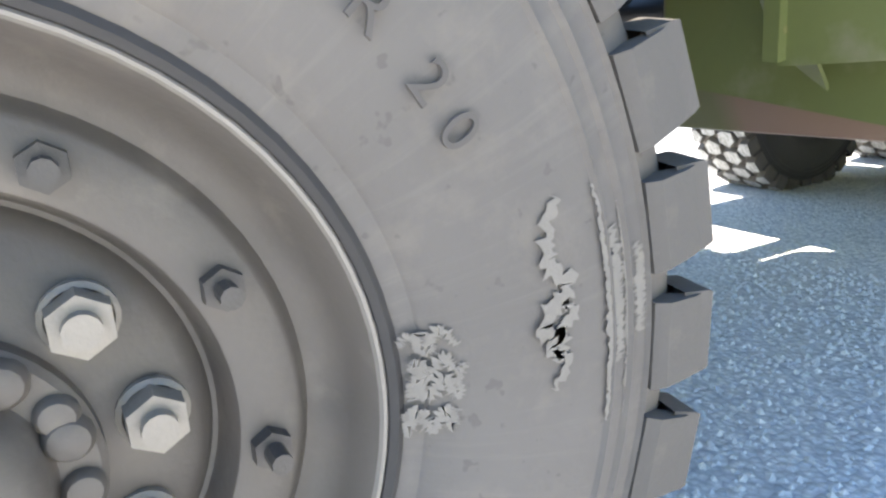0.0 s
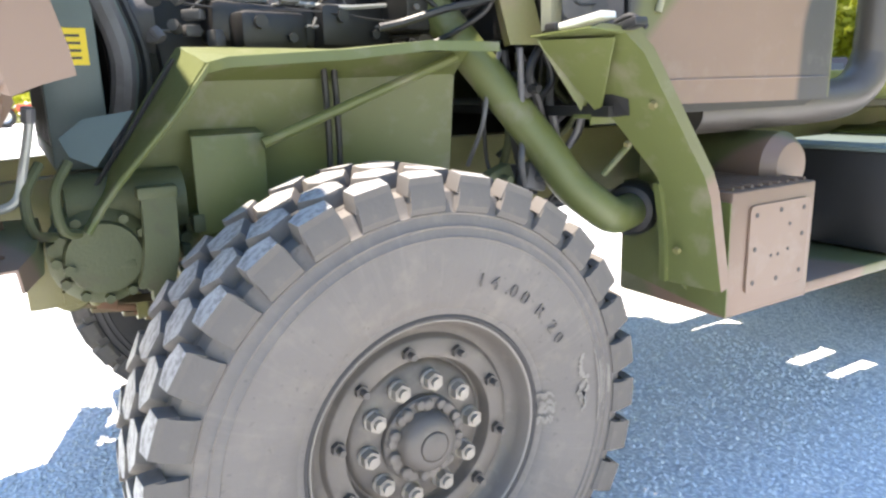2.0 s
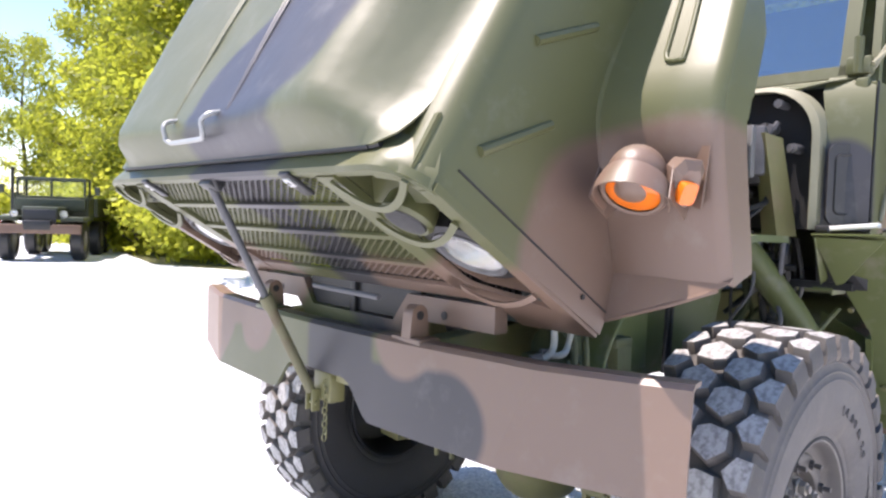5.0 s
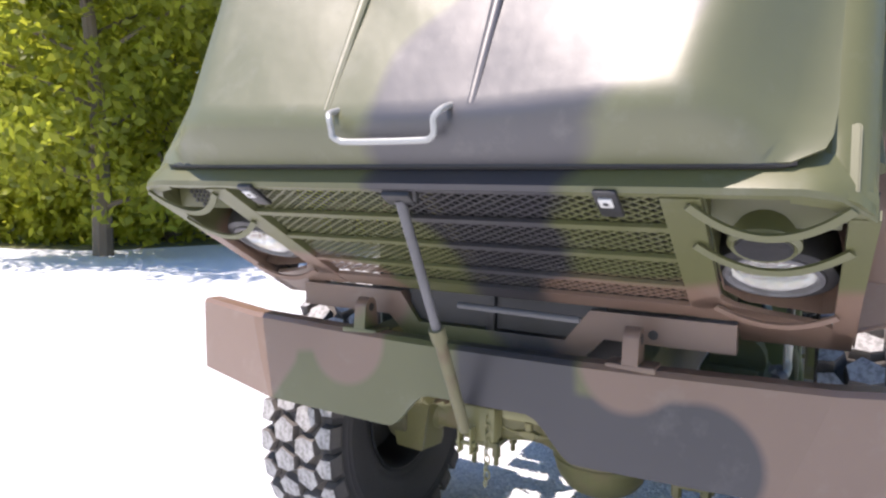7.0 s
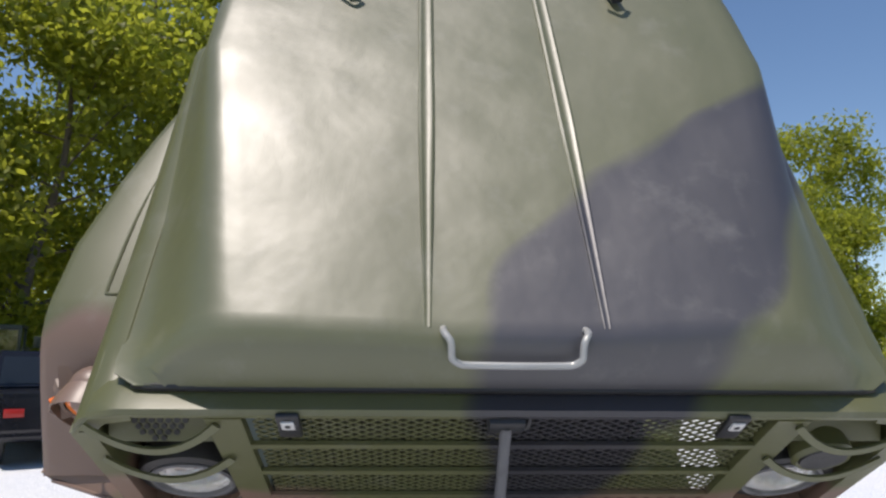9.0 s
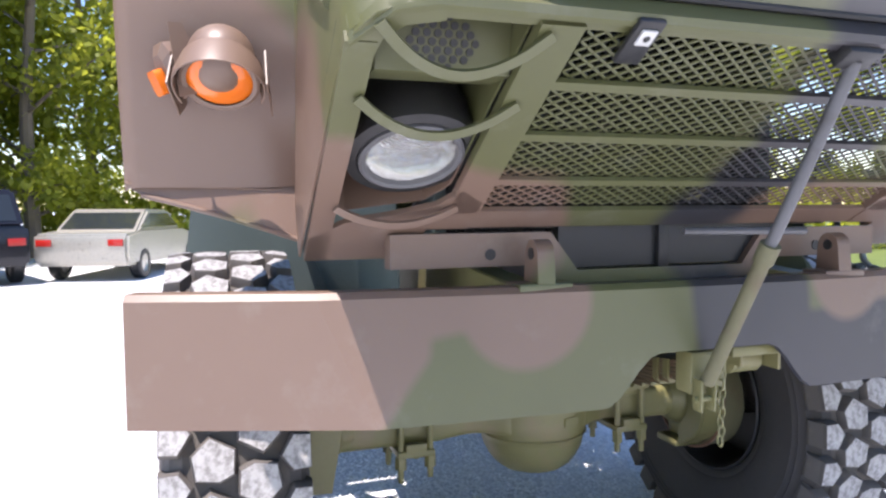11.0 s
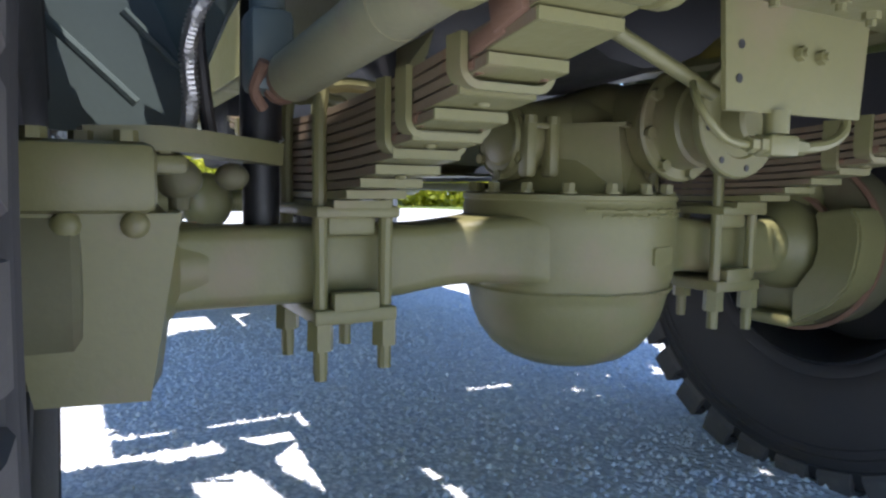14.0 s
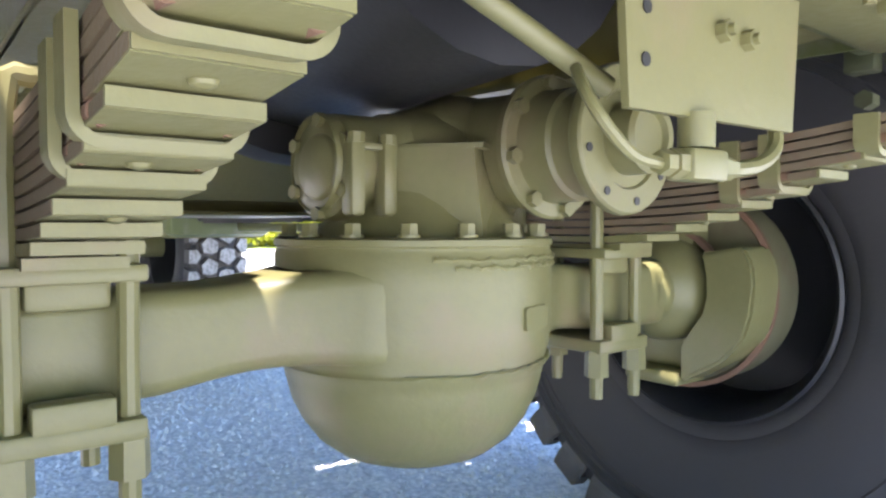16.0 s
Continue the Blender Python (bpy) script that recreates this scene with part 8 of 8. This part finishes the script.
def car(name, at, turn, side, roof, width, paint_m, label, r=0.34):
    """A parked car from its side outline (x, z) and its window outline."""
    t = thing(name, at, label, "car")
    m = Matrix.Translation(at) @ Matrix.Rotation(radians(turn), 4, "Z")
    bm = bmesh.new()
    prism(bm, side, lambda u, v, w: m @ Vector((u, -width / 2 + w, v)), width)
    bmesh.ops.bevel(bm, geom=list(bm.edges), offset=0.06, segments=2, affect="EDGES")
    part("body", bm, paint_m, t)
    bm = bmesh.new()
    prism(bm, roof, lambda u, v, w: m @ Vector((u, (-0.5 + w) * (width - 0.12 - 0.25 * (v - roof[0][1])), v)), 1.0)
    bmesh.ops.bevel(bm, geom=list(bm.edges), offset=0.05, segments=2, affect="EDGES")
    part("roof", bm, paint_m, t)
    zc = (roof[0][1] + roof[1][1]) / 2 + 0.03
    cx = sum(p[0] for p in roof) / len(roof)
    for s in (-1, 1):
        bm = bmesh.new()
        o = [(cx + (u - cx) * 0.86, zc + (v - zc) * 0.62) for u, v in roof]
        prism(bm, o, lambda u, v, w: m @ Vector((u, s * ((width - 0.12 - 0.25 * (v - roof[0][1])) / 2 + 0.004 + w), v)), 0.006)
        part("side_window", bm, car_glass, t)
    for (a, b) in ((roof[0], roof[1]), (roof[-1], roof[-2])):
        bm = bmesh.new()
        sgn = -1 if a[0] < cx else 1
        q = []
        for f in (0.15, 0.85):
            u, v = a[0] + (b[0] - a[0]) * f + sgn * 0.012, a[1] + (b[1] - a[1]) * f
            hw = (width - 0.12 - 0.25 * (v - roof[0][1])) / 2 - 0.10
            q.append([m @ Vector((u, -hw, v)), m @ Vector((u, hw, v))])
        sheet(bm, q, 0.006)
        part("windscreen", bm, car_glass, t)
    x0, x1 = min(p[0] for p in side), max(p[0] for p in side)
    for x in (x0 + 0.85, x1 - 0.85):
        for s in (-1, 1):
            simple_wheel(t, m, x, s * (width / 2 - 0.10), r, 0.22)
    for x, mt, nm in ((x0 - 0.005, lens, "headlight"), (x1 + 0.005, lamp_red, "tail_light")):
        for s in (-1, 1):
            bm = bmesh.new()
            box(bm, m @ Vector((x, s * (width / 2 - 0.22), side[0][1] + 0.45)), (0.04, 0.28, 0.13), m.to_3x3(), bevel=0.01)
            part(nm, bm, mt, t)
    return t


suv_side = [(-2.3, 0.35), (-2.35, 0.75), (-2.2, 0.95), (-1.0, 1.08), (2.25, 1.10), (2.35, 0.6), (2.3, 0.35)]
suv_roof = [(-1.15, 1.06), (-0.35, 1.72), (1.9, 1.76), (2.25, 1.08)]
car("sport_utility_vehicle", (13.6, 6.1, 0), 205, suv_side, suv_roof, 1.85, black_paint, "shiny black sport utility vehicle parked under trees")
pk_side = [(-2.7, 0.42), (-2.75, 0.95), (-2.6, 1.12), (-1.2, 1.18), (2.75, 1.16), (2.8, 0.55), (2.7, 0.42)]
pk_roof = [(-1.2, 1.16), (-0.55, 1.82), (0.75, 1.84), (1.0, 1.16)]
car("pickup_truck", (11.2, 7.2, 0), 215, pk_side, pk_roof, 1.95, black_paint, "black pickup truck parked in the shade", 0.40)
sd_side = [(-2.2, 0.30), (-2.25, 0.62), (-2.0, 0.80), (-0.95, 0.92), (1.5, 0.95), (2.25, 0.92), (2.3, 0.5), (2.2, 0.30)]
sd_roof = [(-1.0, 0.90), (-0.3, 1.36), (0.9, 1.38), (1.65, 0.92)]
car("sedan_car", (14.2, 2.9, 0), 165, sd_side, sd_roof, 1.75, silver_paint, "silver sedan car seen from behind, parked on gravel", 0.31)


def army_truck(at, turn):
    t = thing("army_truck", at, "dark green old army truck with flat fenders and a winch bumper", "truck")
    m = Matrix.Translation(at) @ Matrix.Rotation(radians(turn), 4, "Z")

    def b(c, s, bev=0.03):
        bm = bmesh.new()
        return box(bm, m @ Vector(c), s, m.to_3x3(), bevel=bev)
    part("hood", b((-1.15, 0, 1.36), (1.25, 0.95, 0.38), 0.08), army_paint, t)
    part("grille", b((-1.80, 0, 1.22), (0.06, 0.85, 0.5)), dark, t)
    for s in (-1, 1):
        part("fender", b((-1.25, s * 0.82, 1.20), (1.25, 0.62, 0.14), 0.06), army_paint, t)
        bm = bmesh.new()
        lathe(bm, [(0.11, -0.06), (0.12, 0.02), (0.10, 0.03)], m @ Matrix.Translation((-1.85, s * 0.62, 1.34)) @ Matrix.Rotation(radians(-90), 4, "Y"), 20)
        lm = part("headlamp", bm, army_paint, t)
        bm = bmesh.new()
        lathe(bm, [(0.10, 0.028), (0.05, 0.045), (0.0, 0.05)], m @ Matrix.Translation((-1.85, s * 0.62, 1.34)) @ Matrix.Rotation(radians(-90), 4, "Y"), 20)
        part("lens", bm, lens, lm)
        part("door", b((0.05, s * 0.98, 1.55), (0.95, 0.06, 0.8)), army_paint, t)
        bm = bmesh.new()
        for zz in (0,):
            cyl(bm, m @ Vector((-0.45, s * 1.02, 1.75)), m @ Vector((-0.55, s * 1.25, 2.0)), 0.015, n=8)
            box(bm, m @ Vector((-0.55, s * 1.27, 2.05)), (0.04, 0.15, 0.26), m.to_3x3(), bevel=0.02)
        part("mirror", bm, army_paint, t)
    part("cowl", b((-0.42, 0, 1.62), (0.25, 1.9, 0.35), 0.05), army_paint, t)
    bm = bmesh.new()
    for a, c in (((-0.42, 0, 1.83), (0.06, 1.85, 0.07)), ((-0.33, 0, 2.36), (0.06, 1.85, 0.09)), ((-0.38, -0.90, 2.1), (0.06, 0.07, 0.6)), ((-0.38, 0.90, 2.1), (0.06, 0.07, 0.6)), ((-0.38, 0, 2.1), (0.06, 0.06, 0.6))):
        box(bm, m @ Vector(a), c, m.to_3x3(), bevel=0.01)
    wf = part("windshield_frame", bm, army_paint, t)
    bm = bmesh.new()
    box(bm, m @ Vector((-0.38, 0, 2.1)), (0.012, 1.75, 0.48), m.to_3x3())
    part("pane", bm, glass, wf)
    part("cab_top", b((0.12, 0, 2.40), (0.95, 1.85, 0.07), 0.03), army_paint, t)
    for s in (-1, 1):
        bm = bmesh.new()
        box(bm, m @ Vector((0.55, s * 0.88, 2.1)), (0.06, 0.06, 0.6), m.to_3x3())
        part("cab_post", bm, army_paint, t)
    part("front_bumper", b((-2.05, 0, 0.92), (0.16, 2.2, 0.26)), plain("faded_brown_paint", (0.14, 0.085, 0.06), 0.6, 0, 0.3, 10, 0.2), t)
    part("winch", b((-2.0, 0, 1.02), (0.3, 0.7, 0.28), 0.06), dark, t)
    part("cargo_box", b((2.1, 0, 1.55), (3.0, 2.2, 0.6)), army_paint, t)
    part("frame", b((0.6, 0, 0.95), (5.2, 0.8, 0.2)), dark, t)
    bm = bmesh.new()
    cyl(bm, m @ Vector((-0.3, 1.05, 1.4)), m @ Vector((-0.3, 1.05, 2.7)), 0.05, n=12)
    part("exhaust_stack", bm, dark, t)
    for x in (-1.25, 1.6, 2.8):
        for s in (-1, 1):
            simple_wheel(t, m, x, s * 0.92, 0.56, 0.36)
    return t


army_truck((3.3, 21.7, 0), 65)
army_truck((13.2, 9.7, 0), 20)


def tractor(at, turn):
    t = thing("tractor", at, "small red trencher tractor with pale wheels", "tractor")
    m = Matrix.Translation(at) @ Matrix.Rotation(radians(turn), 4, "Z")
    for nm, c, s, mt in (("chassis", (0, 0, 0.75), (3.4, 0.9, 0.4), red_paint), ("engine_hood", (0.9, 0, 1.3), (1.3, 0.85, 0.75), red_paint), ("seat", (-0.3, 0, 1.2), (0.5, 0.5, 0.4), dark), ("blade", (2.2, 0, 0.55), (0.12, 1.9, 0.7), red_paint), ("trencher_boom", (-2.3, 0, 1.0), (1.8, 0.3, 0.35), red_paint)):
        bm = bmesh.new()
        box(bm, m @ Vector(c), s, m.to_3x3(), bevel=0.05)
        part(nm, bm, mt, t)
    bm = bmesh.new()
    for x in (-0.75, 0.15):
        for y in (-0.45, 0.45):
            cyl(bm, m @ Vector((x, y, 0.9)), m @ Vector((x, y, 2.3)), 0.04, n=8)
    box(bm, m @ Vector((-0.3, 0, 2.32)), (1.2, 1.1, 0.06), m.to_3x3())
    part("roll_bar", bm, red_paint, t)
    for x in (-1.1, 1.1):
        for s in (-1, 1):
            simple_wheel(t, m, x, s * 0.75, 0.55, 0.4)


tractor((2.8, 40.0, 0), -5)
tractor((-2.2, 41.0, 0), 10)
lg = thing("log", (6.2, 38.5, 0), "felled tree trunk lying on the gravel", "log")
bm = bmesh.new()
cyl(bm, (5.0, 38.6, 0.28), (7.6, 38.2, 0.28), 0.28, n=14)
part("stem", bm, bark, lg)


def bench(at, turn):
    t = thing("wooden_bench", at, "weathered wooden slatted bench at the tree line", "bench")
    m = Matrix.Translation(at) @ Matrix.Rotation(radians(turn), 4, "Z")
    for i in range(3):
        bm = bmesh.new()
        box(bm, m @ Vector((0, -0.18 + 0.16 * i, 0.46)), (1.5, 0.13, 0.04), m.to_3x3(), bevel=0.006)
        part("seat_slat", bm, wood, t)
    for i in range(9):
        bm = bmesh.new()
        box(bm, m @ Vector((-0.68 + 0.17 * i, 0.28, 0.78)), (0.10, 0.03, 0.62), m.to_3x3(), bevel=0.006)
        part("back_slat", bm, wood, t)
    for x in (-0.65, 0.65):
        for y in (-0.2, 0.25):
            bm = bmesh.new()
            box(bm, m @ Vector((x, y, 0.22)), (0.09, 0.09, 0.44), m.to_3x3(), bevel=0.008)
            part("leg", bm, wood, t)
    bm = bmesh.new()
    box(bm, m @ Vector((0, 0.30, 1.0)), (1.5, 0.04, 0.08), m.to_3x3(), bevel=0.006)
    part("top_rail", bm, wood, t)


bench((9.75, 11.0, 0), -35)
